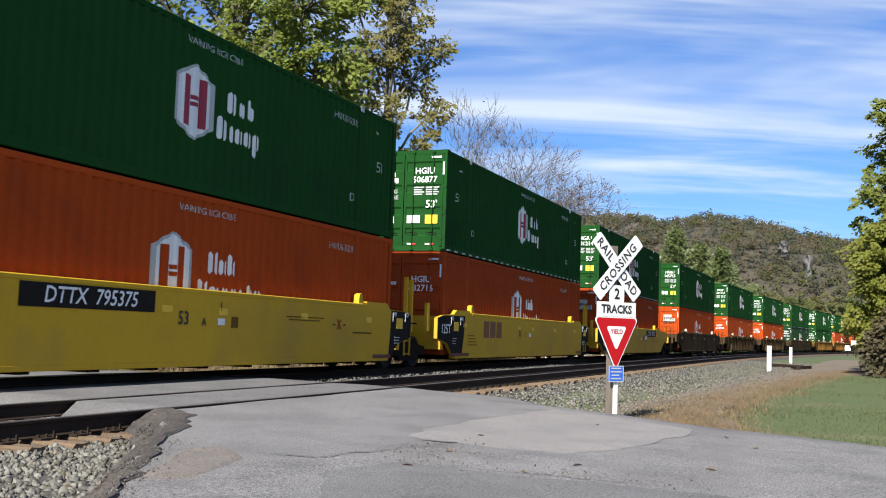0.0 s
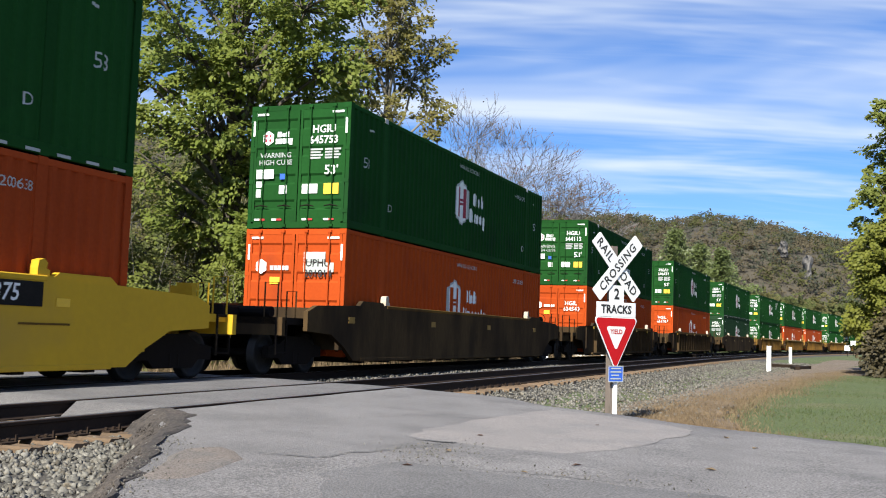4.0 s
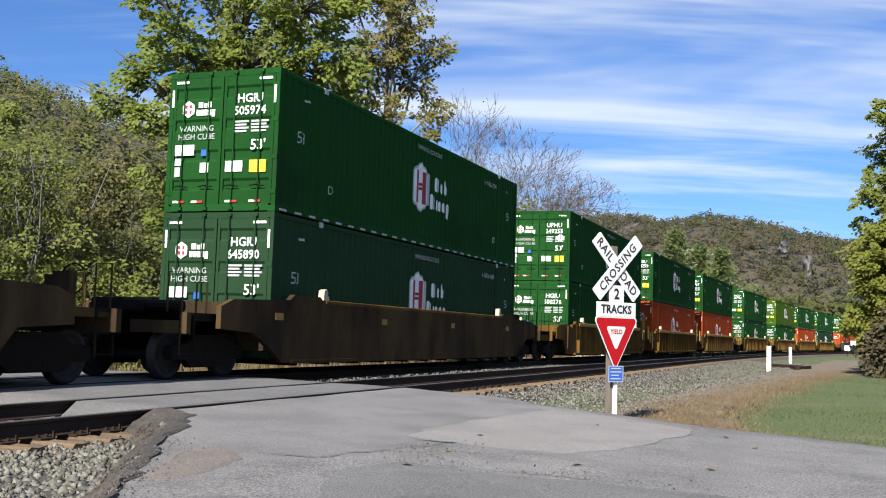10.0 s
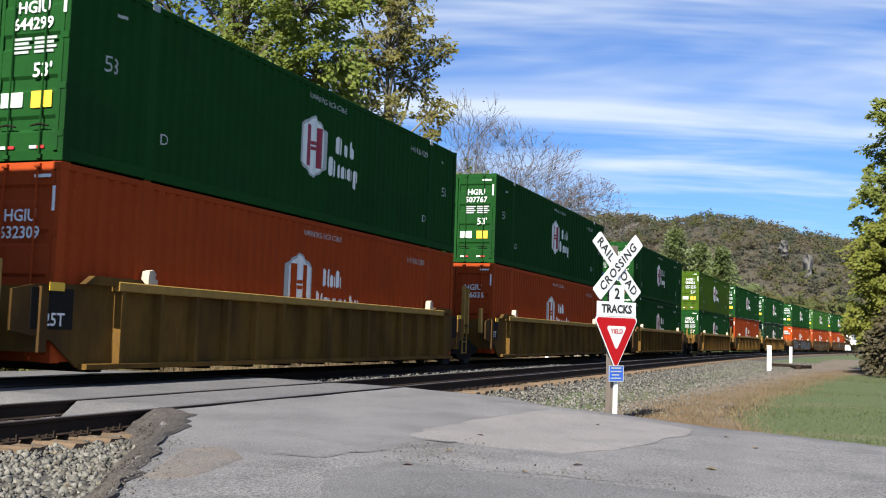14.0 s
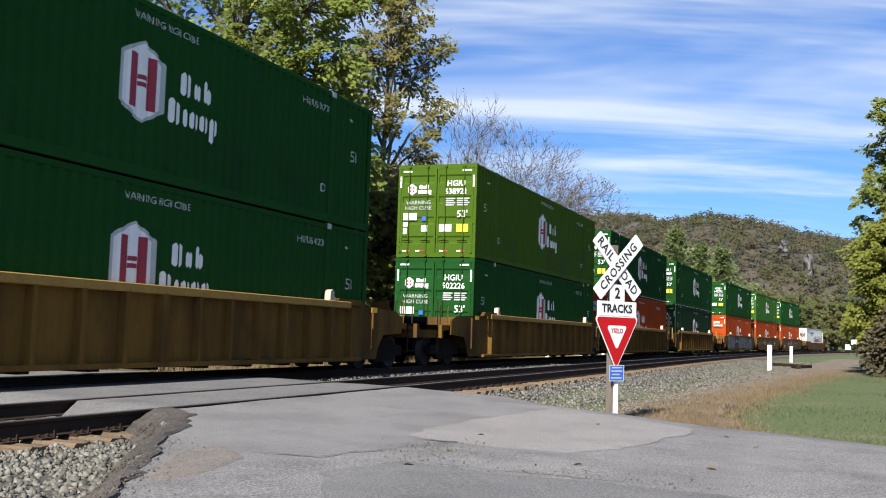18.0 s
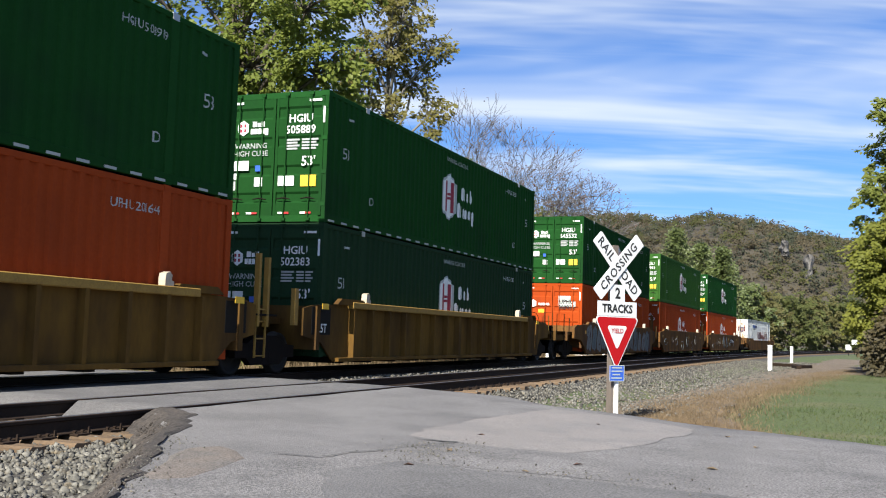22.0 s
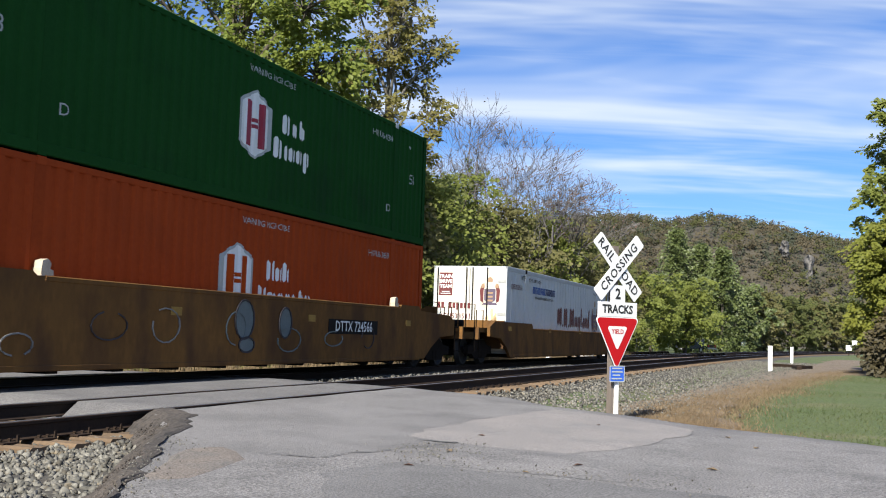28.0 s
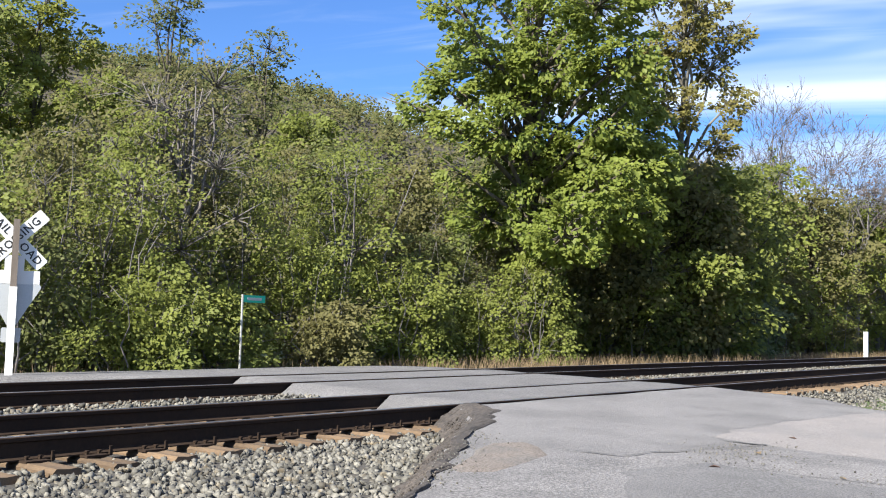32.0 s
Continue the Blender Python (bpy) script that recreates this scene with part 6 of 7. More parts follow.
def bridge_girder(y, x0, x1):
    b = thing("bridge_girder", "low dark steel girder with stiffeners beside the rails", "bridge girder", "bridge girders")
    part("web", Geo().box(x0, x1, y - 0.03, y + 0.03, -0.7, 0.02), M_RUNGEAR, b)
    part("top_flange", Geo().box(x0 - 0.1, x1 + 0.1, y - 0.16, y + 0.16, 0.02, 0.06), M_RUNGEAR, b)
    for k in range(6):
        x = x0 + (x1 - x0) * k / 5
        part("stiffener", Geo().prism([(x - 0.02, y - 0.03, -0.7), (x - 0.02, y - 0.45, -0.7), (x - 0.02, y - 0.16, 0.02), (x - 0.02, y - 0.03, 0.02)], (1, 0, 0), 0, 0.1), M_RUNGEAR, b)


bridge_girder(9.88, 75.0, 93.0)
bridge_girder(14.1, 74.0, 89.7)


def shed(x, y):
    s = thing("shed", "small white weathered shed with a metal roof", "shed", "", pose(x, y, -0.45, 0, 0, -12))
    part("wall", Geo().box(-0.5, 0.5, -0.45, 0.45, 0, 1.42), M_SHED, s)
    part("gable", Geo().prism([(0, -0.45, 1.42), (0, 0.45, 1.42), (0, 0, 1.74)], (1, 0, 0), -0.5, 0.5), M_SHED, s)
    for sg in (-1, 1):
        part("roof_sheet", Geo().prism([(0, sg * 0.55, 1.36), (0, sg * 0.55, 1.40), (0, 0, 1.81), (0, 0, 1.77)][::sg], (1, 0, 0), -0.6, 0.6), M_SHEDROOF, s)
    for k in range(6):
        part("siding_board", Geo().box(-0.52, -0.5, -0.43, 0.43, 0.04 + k * 0.23, 0.25 + k * 0.23), M_SHED, s)
    part("door", Geo().box(-0.54, -0.521, -0.28, 0.28, 0.0, 1.25), M_WPOST, s)


shed(67.0, 15.9)


def parked_car(x, y, rz):
    c = thing("pickup_truck", "black pickup truck parked among the trees", "car", "", pose(x, y, -0.5, 0, 0, rz))
    part("body", Geo().prism([(-2.6, 0, 0.45), (2.6, 0, 0.45), (2.65, 0, 0.85), (2.5, 0, 1.05), (1.2, 0, 1.12), (-2.6, 0, 1.12)], (0, 1, 0), -0.95, 0.95), M_CARBLK, c)
    part("cab", Geo().prism([(-0.9, 0, 1.12), (1.25, 0, 1.12), (0.55, 0, 1.78), (-0.75, 0, 1.80)], (0, 1, 0), -0.82, 0.82), M_CARBLK, c)
    part("windscreen", Geo().prism([(1.20, 0, 1.16), (1.24, 0, 1.18), (0.62, 0, 1.74), (0.58, 0, 1.72)], (0, 1, 0), -0.7, 0.7), M_GLASS, c)
    part("side_window", Geo().box(-0.65, 0.6, -0.835, -0.825, 1.2, 1.68), M_GLASS, c)
    part("bumper", Geo().box(-2.72, -2.6, -0.9, 0.9, 0.5, 0.72), M_STEEL, c)
    for sx in (-1.65, 1.65):
        for sy in (-0.86, 0.86):
            w = part("wheel", Geo().tube([(sx, sy - 0.12, 0.38), (sx, sy + 0.12, 0.38)], [0.38, 0.38], 16), M_TYRE, c)
            part("hub", Geo().tube([(sx, sy - 0.13, 0.38), (sx, sy + 0.13, 0.38)], [0.2, 0.2], 10), M_STEEL, w)
    for sy in (-0.7, 0.7):
        part("tail_light", Geo().box(-2.66, -2.6, sy - 0.1, sy + 0.1, 0.8, 1.08), M_REDST, c)


parked_car(142.0, 18.6, 60)


def street_sign(x, y):
    s = thing("street_sign", "green street-name blade on a thin steel post", "road sign", "", pose(x, y, -0.35))
    part("post", Geo().tube([(0, 0, -0.3), (0, 0, 1.75)], [0.025, 0.025], 8), M_STEEL, s)
    b = part("blade", Geo().box(0.03, 0.66, -0.006, 0.006, 1.58, 1.74), M_SIGNG, s)
    part("name_bar", Geo().box(0.14, 0.55, -0.010, -0.006, 1.63, 1.69), M_LOGOG, b)


street_sign(15.3, 17.1)


def track_sign(x, y, h):
    s = thing("trackside_sign", "small white trackside sign on a post", "sign", "trackside signs", pose(x, y, -0.4))
    part("post", Geo().box(-0.04, 0.04, -0.04, 0.04, -0.3, h), M_RUNGEAR, s)
    part("plate", Geo().box(-0.06, -0.04, -0.35, 0.35, h - 0.7, h), M_WPOST, s)


track_sign(165.0, 14.5, 1.6)
track_sign(150.0, -0.4, 1.5)
track_sign(158.0, -1.2, 2.2)


# ---------------------------------------------------------------- plants
def leaf_cloud(rng, clusters, per, spread, size, droop=0.35, flat=0.6):
    """Leaves, folded along the middle, in sprays round the given centres; flat: how thick a spray is for its width."""
    n = len(clusters) * per
    tilt = np.repeat(rng.normal(0, 0.22, (len(clusters), 2)), per, 0)
    d = rng.normal(0, 1, (n, 3)) * np.array([spread * 1.2, spread * 1.2, spread * flat])
    d[:, 2] += d[:, 0] * tilt[:, 0] + d[:, 1] * tilt[:, 1] - 0.25 * (d[:, 0] ** 2 + d[:, 1] ** 2) / spread * (1 - flat)
    c = np.repeat(clusters, per, 0) + d
    a = rng.normal(size=(n, 3)); a[:, 2] *= 0.55; a[:, 2] -= droop
    a /= np.linalg.norm(a, axis=1, keepdims=True)
    up = rng.normal(0, 0.36, (n, 3)) + np.array([-0.70, -0.30, 0.80])
    b = np.cross(a, up); b /= np.linalg.norm(b, axis=1, keepdims=True) + 1e-9
    nn = np.cross(b, a)
    s = size * rng.uniform(0.6, 1.25, (n, 1))
    v = np.stack([c - a * s * 0.5, c + b * s * 0.40 + nn * s * 0.10, c + a * s * 0.5, c - b * s * 0.40 + nn * s * 0.10], 1)
    f = np.arange(n * 4).reshape(n, 4)
    tri = np.concatenate([f[:, [0, 1, 2]], f[:, [0, 2, 3]]], 0)
    return v.reshape(-1, 3), tri


def spray_cloud(rng, centres, out, per, width, size, droop=0.30):
    """Leaves laid flat in drooping sprays, one round each centre; out: where each spray points."""
    k = len(centres)
    n = k * per
    a = out + rng.normal(0, 0.35, (k, 3))
    a[:, 2] = a[:, 2] * 0.35 - 0.15 + rng.normal(0, 0.15, k)
    a /= np.linalg.norm(a, axis=1, keepdims=True)
    up = np.array([-0.95, -0.30, 0.80]) + rng.normal(0, 0.30, (k, 3)) + 0.25 * out
    b = np.cross(up, a); b /= np.linalg.norm(b, axis=1, keepdims=True)
    c = np.cross(a, b)
    w = width * rng.uniform(0.55, 1.35, (k, 1))
    A, B, C, W, P = (np.repeat(q, per, 0) for q in (a, b, c, w, centres))
    r, th = np.sqrt(rng.random((n, 1))), rng.uniform(0, 2 * math.pi, (n, 1))
    u, v = r * np.cos(th), r * np.sin(th)
    p = P + A * u * W * 0.55 + B * v * W * 0.40 + C * (W * (rng.normal(0, 0.07, (n, 1)) - droop * 0.5 * r * r))
    l = A * (0.7 + 0.3 * u) + B * v * 0.9 + rng.normal(0, 0.30, (n, 3)); l[:, 2] -= 0.22
    l /= np.linalg.norm(l, axis=1, keepdims=True)
    m = C + rng.normal(0, 0.30, (n, 3))
    q = np.cross(l, m); q /= np.linalg.norm(q, axis=1, keepdims=True) + 1e-9
    nn = np.cross(q, l)
    s = size * rng.uniform(0.6, 1.25, (n, 1))
    vs = np.stack([p - l * s * 0.5, p + q * s * 0.33 + nn * s * 0.06, p + l * s * 0.5, p - q * s * 0.33 + nn * s * 0.06], 1)
    f = np.arange(n * 4).reshape(n, 4)
    return vs.reshape(-1, 3), np.concatenate([f[:, [0, 1, 2]], f[:, [0, 2, 3]]], 0)


def lobe_points(rng, lobes, n):
    """Cluster centres in a union of uneven lobes, mostly near their skins."""
    lob = np.array(lobes, float)
    w = (lob[:, 3] * lob[:, 4] * lob[:, 5]) ** 0.72
    idx = rng.choice(len(lob), n, p=w / w.sum())
    d = rng.normal(size=(n, 3)); d /= np.linalg.norm(d, axis=1, keepdims=True)
    r = rng.uniform(0.12, 1.0, (n, 1)) ** 0.33
    return lob[idx, :3] + d * r * lob[idx, 3:6] * rng.uniform(0.85, 1.12, (n, 1)), idx


def make_tree(name, label, x, y, z, lobes, leaf, clusters, per, size, trunk, bark, seed, spread=0.33, group="", category="tree", twigs=60, stems=1, lean=(0, 0)):
    """A tree or bush: stems, limbs to each lobe, twigs, and a crown of single leaves. lobes: (dx, dy, z, rx, ry, rz)."""
    rng = np.random.default_rng(seed)
    rr = random.Random(seed)
    t = thing(name, label, category, group, pose(x, y, z))
    top = max(l[2] for l in lobes)
    for k in range(stems):
        ox, oy = (rr.uniform(-0.5, 0.5), rr.uniform(-0.5, 0.5)) if stems > 1 else (0, 0)
        pts, rad, m = [], [], 7
        for i in range(m):
            q = i / (m - 1)
            pts.append((ox * (1 + 2.0 * q) + lean[0] * q + rr.uniform(-0.12, 0.12) * q * 2, oy * (1 + 2.0 * q) + lean[1] * q + rr.uniform(-0.12, 0.12) * q * 2, -0.3 + (top * 0.97 + 0.3) * q))
            rad.append(trunk * (1 - 0.85 * q) * (1.35 if i == 0 else 1) / (1 if stems == 1 else 1.6))
        if stems > 1:
            part("stem", Geo().tube(pts, rad, 6), bark, t, smooth=True)
        else:
            part("trunk", Geo().tube(pts, rad, 8), bark, t, smooth=True)
    limbs = Geo()
    for dx, dy, lz, rx, ry, rz in lobes:
        q = max(0.12, min(0.85, (lz - rz * 0.6) / max(top, 0.1) * 0.75))
        a = Vector((lean[0] * q, lean[1] * q, top * q))
        b = Vector((dx, dy, lz))
        mid = a.lerp(b, 0.5) + Vector((rr.uniform(-0.3, 0.3), rr.uniform(-0.3, 0.3), rr.uniform(0.0, 0.5)))
        r0 = trunk * 0.42
        limbs.tube([a, mid, b, b + (b - mid) * 0.5], [r0, r0 * 0.65, r0 * 0.35, r0 * 0.12], 6)
    pts, idx = lobe_points(rng, lobes, clusters)
    for k in rng.choice(clusters, min(twigs, clusters), replace=False):
        l = lobes[idx[k]]
        a = Vector((l[0] * 0.9, l[1] * 0.9, l[2] - l[5] * 0.2))
        b = Vector(pts[k])
        mid = a.lerp(b, 0.55) + Vector((rr.uniform(-0.2, 0.2), rr.uniform(-0.2, 0.2), rr.uniform(-0.1, 0.3)))
        r0 = max(0.012, trunk * 0.13)
        limbs.tube([a, mid, b], [r0, r0 * 0.6, r0 * 0.2], 4)
    part("bough", limbs, bark, t, smooth=True)
    if per:
        mid = np.array(lobes, float)[idx, :3]
        out = (pts - mid) * 0.5 + pts * np.array([0.25, 0.25, 0.0])
        out /= np.linalg.norm(out, axis=1, keepdims=True) + 1e-6
        v, f = spray_cloud(rng, pts, out, per, spread * 2.6, size)
        crown = new("crown", quads("crown", v, f, LEAF[leaf]))
        crown.parent = t
    return t


def crown_lobes(rr, h, r, base, n, squash=1.0):
    """Random lobes that fill a crown of height h, radius r, from base up."""
    out = []
    for k in range(n):
        q = (k + rr.random()) / n
        z = base + (h - base) * q
        wide = r * (0.35 + 0.75 * math.sin(math.pi * min(0.93, 0.15 + 0.85 * q)))
        a = k * 2.4 + rr.uniform(-0.5, 0.5)
        d = wide * rr.uniform(0.25, 0.75)
        s = r * rr.uniform(0.30, 0.46)
        out.append((d * math.cos(a), d * math.sin(a), z, s * 1.15, s * 1.15, s * 0.75 * squash))
    out.append((0, 0, h - r * 0.25, r * 0.4, r * 0.4, r * 0.32))
    return out


def polar(az, dist):
    """A place at a bearing (degrees from the track's heading, towards the far side) and a distance from the road corner."""
    return dist * math.cos(radians(az)), dist * math.sin(radians(az))


def tree_at(az, dist, h, r, base, leaf, seed, label, n=14, clusters=420, per=34, size=0.2, trunk=0.2, bark=None, spread=0.34, name="tree", **kw):
    x, y = polar(az, dist)
    rr = random.Random(seed)
    return make_tree(name, label, x, y, -0.6, crown_lobes(rr, h, r, base, n), leaf, clusters, per, size, trunk, bark or M_BARK, seed, spread, **kw)


def lobes_facing(az, rows, rr, deep):
    """Lobes given as (metres to the right as seen from the road, height, size), each at a chance depth."""
    ca, sa = math.cos(radians(az)), math.sin(radians(az))
    out = []
    for lat, z, r in rows:
        d = rr.uniform(-deep, deep)
        out.append((lat * sa + d * ca, -lat * ca + d * sa, z, r, r, r * 0.78))
    return out


BROAD = [(1.2, 4.7, 1.5), (3.5, 5.4, 1.2), (0.1, 3.9, 0.9), (-1.7, 5.3, 1.3), (4.0, 7.4, 1.2), (1.2, 7.5, 1.9), (-1.0, 8.2, 1.5), (-4.3, 9.2, 0.55), (-3.4, 10.2, 0.8), (-1.7, 10.6, 1.5),
         (-2.6, 12.0, 1.2), (0.4, 10.6, 1.8), (2.8, 10.2, 1.6), (4.0, 9.2, 1.1), (0.0, 12.5, 1.8), (2.2, 12.4, 1.9), (-0.6, 14.5, 1.7), (2.0, 14.6, 1.7), (0.8, 16.2, 1.6), (-2.2, 13.8, 1.2), (3.4, 13.8, 1.4), (2.4, 6.2, 1.3), (-0.4, 6.3, 1.3), (-2.9, 8.2, 0.7),
         (-2.4, 6.6, 0.9), (2.6, 8.6, 1.2)]
x, y = polar(32.6, 36.5)
make_tree("tree", "tall broadleaf tree with a bright green crown", x, y, -0.6, lobes_facing(32.6, BROAD + BROAD[:14], random.Random(11), 2.6), "bright", 1500, 38, 0.20, 0.27, M_BARK, 11, 0.34, twigs=420, stems=4)
SPARSE = [(2.0, 13.7, 0.8), (1.1, 12.5, 1.0), (2.0, 11.1, 0.8), (1.4, 9.0, 0.8), (0.0, 10.4, 1.2), (0.0, 13.7, 1.4), (0.5, 14.8, 1.2), (-1.2, 12.8, 1.4), (1.9, 9.9, 0.6), (0.0, 16.3, 1.5), (1.3, 17.0, 1.2), (-1.6, 16.0, 1.4), (0.3, 18.4, 1.2), (-2.0, 9.2, 1.0), (0.5, 8.0, 0.8)]
x, y = polar(24.5, 44.0)
make_tree("tree", "tall tree with thinning olive-brown leaves", x, y, -0.6, lobes_facing(24.5, SPARSE, random.Random(12), 1.6), "autumn", 760, 24, 0.18, 0.20, M_PALEBARK, 12, 0.28, twigs=420)


def bare_tree(az, dist, h, seed, label, stems=3, last_leaves=60):
    """A leafless tree: forking upright boughs down to fine twigs."""
    rr = random.Random(seed)
    x, y = polar(az, dist)
    t = thing("bare_tree", label, "tree", "bare trees", pose(x, y, -0.6))
    tips = []

    def grow(g, p, d, length, r, depth):
        mid = p + d * length * 0.5 + Vector((rr.uniform(-1, 1), rr.uniform(-1, 1), 0)) * length * 0.06
        end = p + d * length
        g.tube([p, mid, end], [r, r * 0.85, r * 0.66], 6 if depth < 2 else 4 if depth < 4 else 3)
        if depth == 7:
            tips.append(end)
            return
        for k in range(2 if rr.random() < 0.72 else 3):
            nd = (d + Vector((rr.gauss(0, 0.42), rr.gauss(0, 0.42), rr.gauss(0.06, 0.18)))).normalized()
            grow(g, end, nd, length * (rr.uniform(0.60, 0.82) if depth < 4 else rr.uniform(0.70, 0.95)), max(0.014, r * rr.uniform(0.52, 0.72)), depth + 1)

    for k in range(stems):
        g = Geo()
        a = 2 * math.pi * k / stems + rr.uniform(-0.4, 0.4)
        grow(g, Vector((0.3 * math.cos(a), 0.3 * math.sin(a), -0.3)), Vector((0.13 * math.cos(a), 0.13 * math.sin(a), 1)).normalized(), h * rr.uniform(0.30, 0.36), 0.15, 0)
        part("stem", g, M_TWIG, t, smooth=True)
    rng = np.random.default_rng(seed)
    pick = np.array([tuple(tips[i]) for i in rng.choice(len(tips), min(last_leaves, len(tips)), replace=False)])
    v, f = leaf_cloud(rng, pick, 3, 0.2, 0.15)
    new("crown", quads("crown", v, f, LEAF["russet"])).parent = t


bare_tree(19.9, 75.0, 15.2, 13, "bare grey tree with a few last leaves")
bare_tree(18.4, 74.0, 14.4, 14, "bare grey tree with a few last leaves")
bare_tree(16.1, 72.0, 11.2, 24, "thin bare tree with sparse russet leaves", last_leaves=220)
bare_tree(14.5, 76.0, 11.0, 25, "thin bare tree with sparse russet leaves", last_leaves=260)
bare_tree(21.6, 80.0, 12.5, 26, "bare grey tree with a few last leaves")
tree_at(59.2, 40.0, 12.6, 2.6, 3.0, "yellow", 15, "slender tree rising over the thicket", n=16, clusters=300, per=40, size=0.18, trunk=0.16, twigs=150)
tree_at(52.6, 42.0, 14.2, 2.6, 4.0, "dull", 16, "feathery grey-green tree over the thicket", n=16, clusters=240, per=26, size=0.16, trunk=0.15, twigs=200)
tree_at(47.6, 43.0, 12.6, 2.4, 5.0, "dull", 17, "slender thin-leaved tree over the thicket", n=16, clusters=200, per=24, size=0.16, trunk=0.13, twigs=200)
tree_at(62.0, 38.0, 12.6, 3.0, 3.0, "olive", 18, "leafy tree behind the far crossing sign", n=18, clusters=380, per=36, size=0.18, trunk=0.18, twigs=100)
tree_at(56.0, 37.0, 9.6, 2.4, 2.0, "olive", 27, "slim leafy tree in the thicket", n=14, clusters=260, per=34, size=0.16, trunk=0.12, twigs=120)
tree_at(45.5, 38.0, 8.8, 2.2, 1.5, "olive", 28, "slim leafy tree in the thicket", n=14, clusters=260, per=34, size=0.16, trunk=0.12, twigs=120)
tree_at(40.0, 38.0, 7.2, 2.2, 1.5, "brown", 29, "slim leafy tree in the thicket", n=14, clusters=240, per=34, size=0.16, trunk=0.12, twigs=120)
tree_at(51.5, 27.5, 7.6, 3.3, 1.2, "brown", 19, "wide grey-branched shrub, half bare", n=24, clusters=420, per=14, size=0.11, trunk=0.14, bark=M_TWIG, twigs=420, name="half_bare_shrub", category="bush", stems=9)
tree_at(43.0, 30.5, 6.2, 2.4, 1.0, "olive", 20, "grey-branched shrub with sparse olive leaves", n=14, clusters=320, per=18, size=0.13, trunk=0.10, bark=M_TWIG, twigs=300, name="half_bare_shrub", category="bush", stems=6)
# thickets behind the far track
rv = random.Random(77)
kinds = ["olive", "dull", "olive", "brown", "dull", "olive", "olive", "brown"]
for k in range(70):
    az = 10.5 + k * 0.78 + rv.uniform(-0.6, 0.6)
    back = (k * 0.382 % 1.0) * 8.5
    tall = k % 5 in (1, 3)
    dist = (18.0 + back) / math.sin(radians(max(az, 11.5)))
    hgt = (2.0 + 0.50 * back + rv.uniform(-0.6, 0.9)) * min(1.5, 0.72 + dist / 110) * (1.45 if tall else 1.0)
    # bearings in shadow beside the big tree: duller leaf colours imitate it
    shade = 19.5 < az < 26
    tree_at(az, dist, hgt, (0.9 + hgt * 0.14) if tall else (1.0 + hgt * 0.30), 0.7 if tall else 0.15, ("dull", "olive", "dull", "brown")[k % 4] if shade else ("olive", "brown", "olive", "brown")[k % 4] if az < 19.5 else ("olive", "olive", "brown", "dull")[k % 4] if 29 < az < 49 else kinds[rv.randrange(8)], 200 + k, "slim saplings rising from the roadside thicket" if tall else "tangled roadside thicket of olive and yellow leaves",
            n=11, clusters=150 if tall else 200, per=24 if tall else 32, size=0.085 + dist * 0.0011, trunk=0.045, bark=M_TWIG, spread=0.34 if tall else 0.30, name="thicket", group="thickets behind the tracks", category="bush", twigs=90 if tall else 50, stems=4 if tall else 7)
for k, (az, dist, h, r, leaf) in enumerate(((26.4, 40.5, 7.4, 2.9, "olive"), (24.4, 41.5, 7.6, 2.8, "brown"), (22.7, 43, 7.6, 2.6, "olive"), (28.3, 40, 5.6, 2.4, "brown"), (24.2, 54, 9.4, 3.2, "olive"), (22.4, 57, 9.4, 3.4, "dull"), (20.5, 62, 10.2, 4.4, "olive"), (17.9, 66, 9.8, 3.8, "brown"), (15.9, 74, 9.8, 3.8, "olive"), (14.2, 84, 10.4, 4.4, "brown"), (12.9, 98, 10.4, 4.5, "dull"), (11.4, 108, 8.6, 4.5, "olive"), (9.8, 126, 8.6, 4.6, "olive"), (8.0, 132, 8.2, 4.6, "olive"),
                                            (5.2, 168, 10.0, 5.5, "dark"), (4.0, 176, 9.0, 5.5, "brown"), (2.7, 185, 8.6, 6.0, "dull"), (1.5, 198, 9.0, 6.0, "brown"), (0.4, 208, 9.4, 6.5, "dull"), (-0.9, 218, 9.6, 6.5, "dull"))):
    tree_at(az, dist, h, r, 0.8, leaf, 300 + k, "leafy tree at the edge of the valley wood", n=16, clusters=380, per=24, size=0.17 + dist * 0.0015, trunk=0.2, spread=0.5, group="trees along the line", twigs=30)


def conifer(az, dist, h, r, seed):
    """A dark evergreen: whorls of drooping boughs round a straight trunk."""
    rng = np.random.default_rng(seed)
    x, y = polar(az, dist)
    t = thing("conifer", "tall dark evergreen tree with layered boughs", "tree", "evergreens", pose(x, y, -0.6))
    part("trunk", Geo().tube([(0, 0, -0.3), (0.05, 0, h * 0.5), (0, 0, h)], [0.28, 0.18, 0.03], 8), M_BARK, t, smooth=True)
    cs, outs = [], []
    z, k = 1.6, 0
    while z < h:
        q = 1 - z / h
        reach = r * q ** 0.75 * (0.8 + 0.4 * rng.random())
        for j in range(7):
            a = k * 0.9 + 2 * math.pi * j / 7 + rng.normal(0, 0.2)
            for e in (0.35, 0.65, 0.95):
                d = reach * e * (0.8 + 0.4 * rng.random())
                cs.append((d * math.cos(a), d * math.sin(a), z - d * 0.18 + rng.normal(0, 0.15)))
                outs.append((math.cos(a), math.sin(a), -0.1))
        z += 0.75 + 0.5 * q
        k += 1
    v, f = spray_cloud(rng, np.array(cs), np.array(outs), 30, 2.2, 0.42, droop=0.5)
    new("crown", quads("crown", v, f, LEAF["dark"])).parent = t


conifer(8.5, 165, 18.8, 6.4, 501)
conifer(7.2, 168, 16.8, 6.2, 502)
conifer(6.1, 163, 15.4, 6.0, 503)
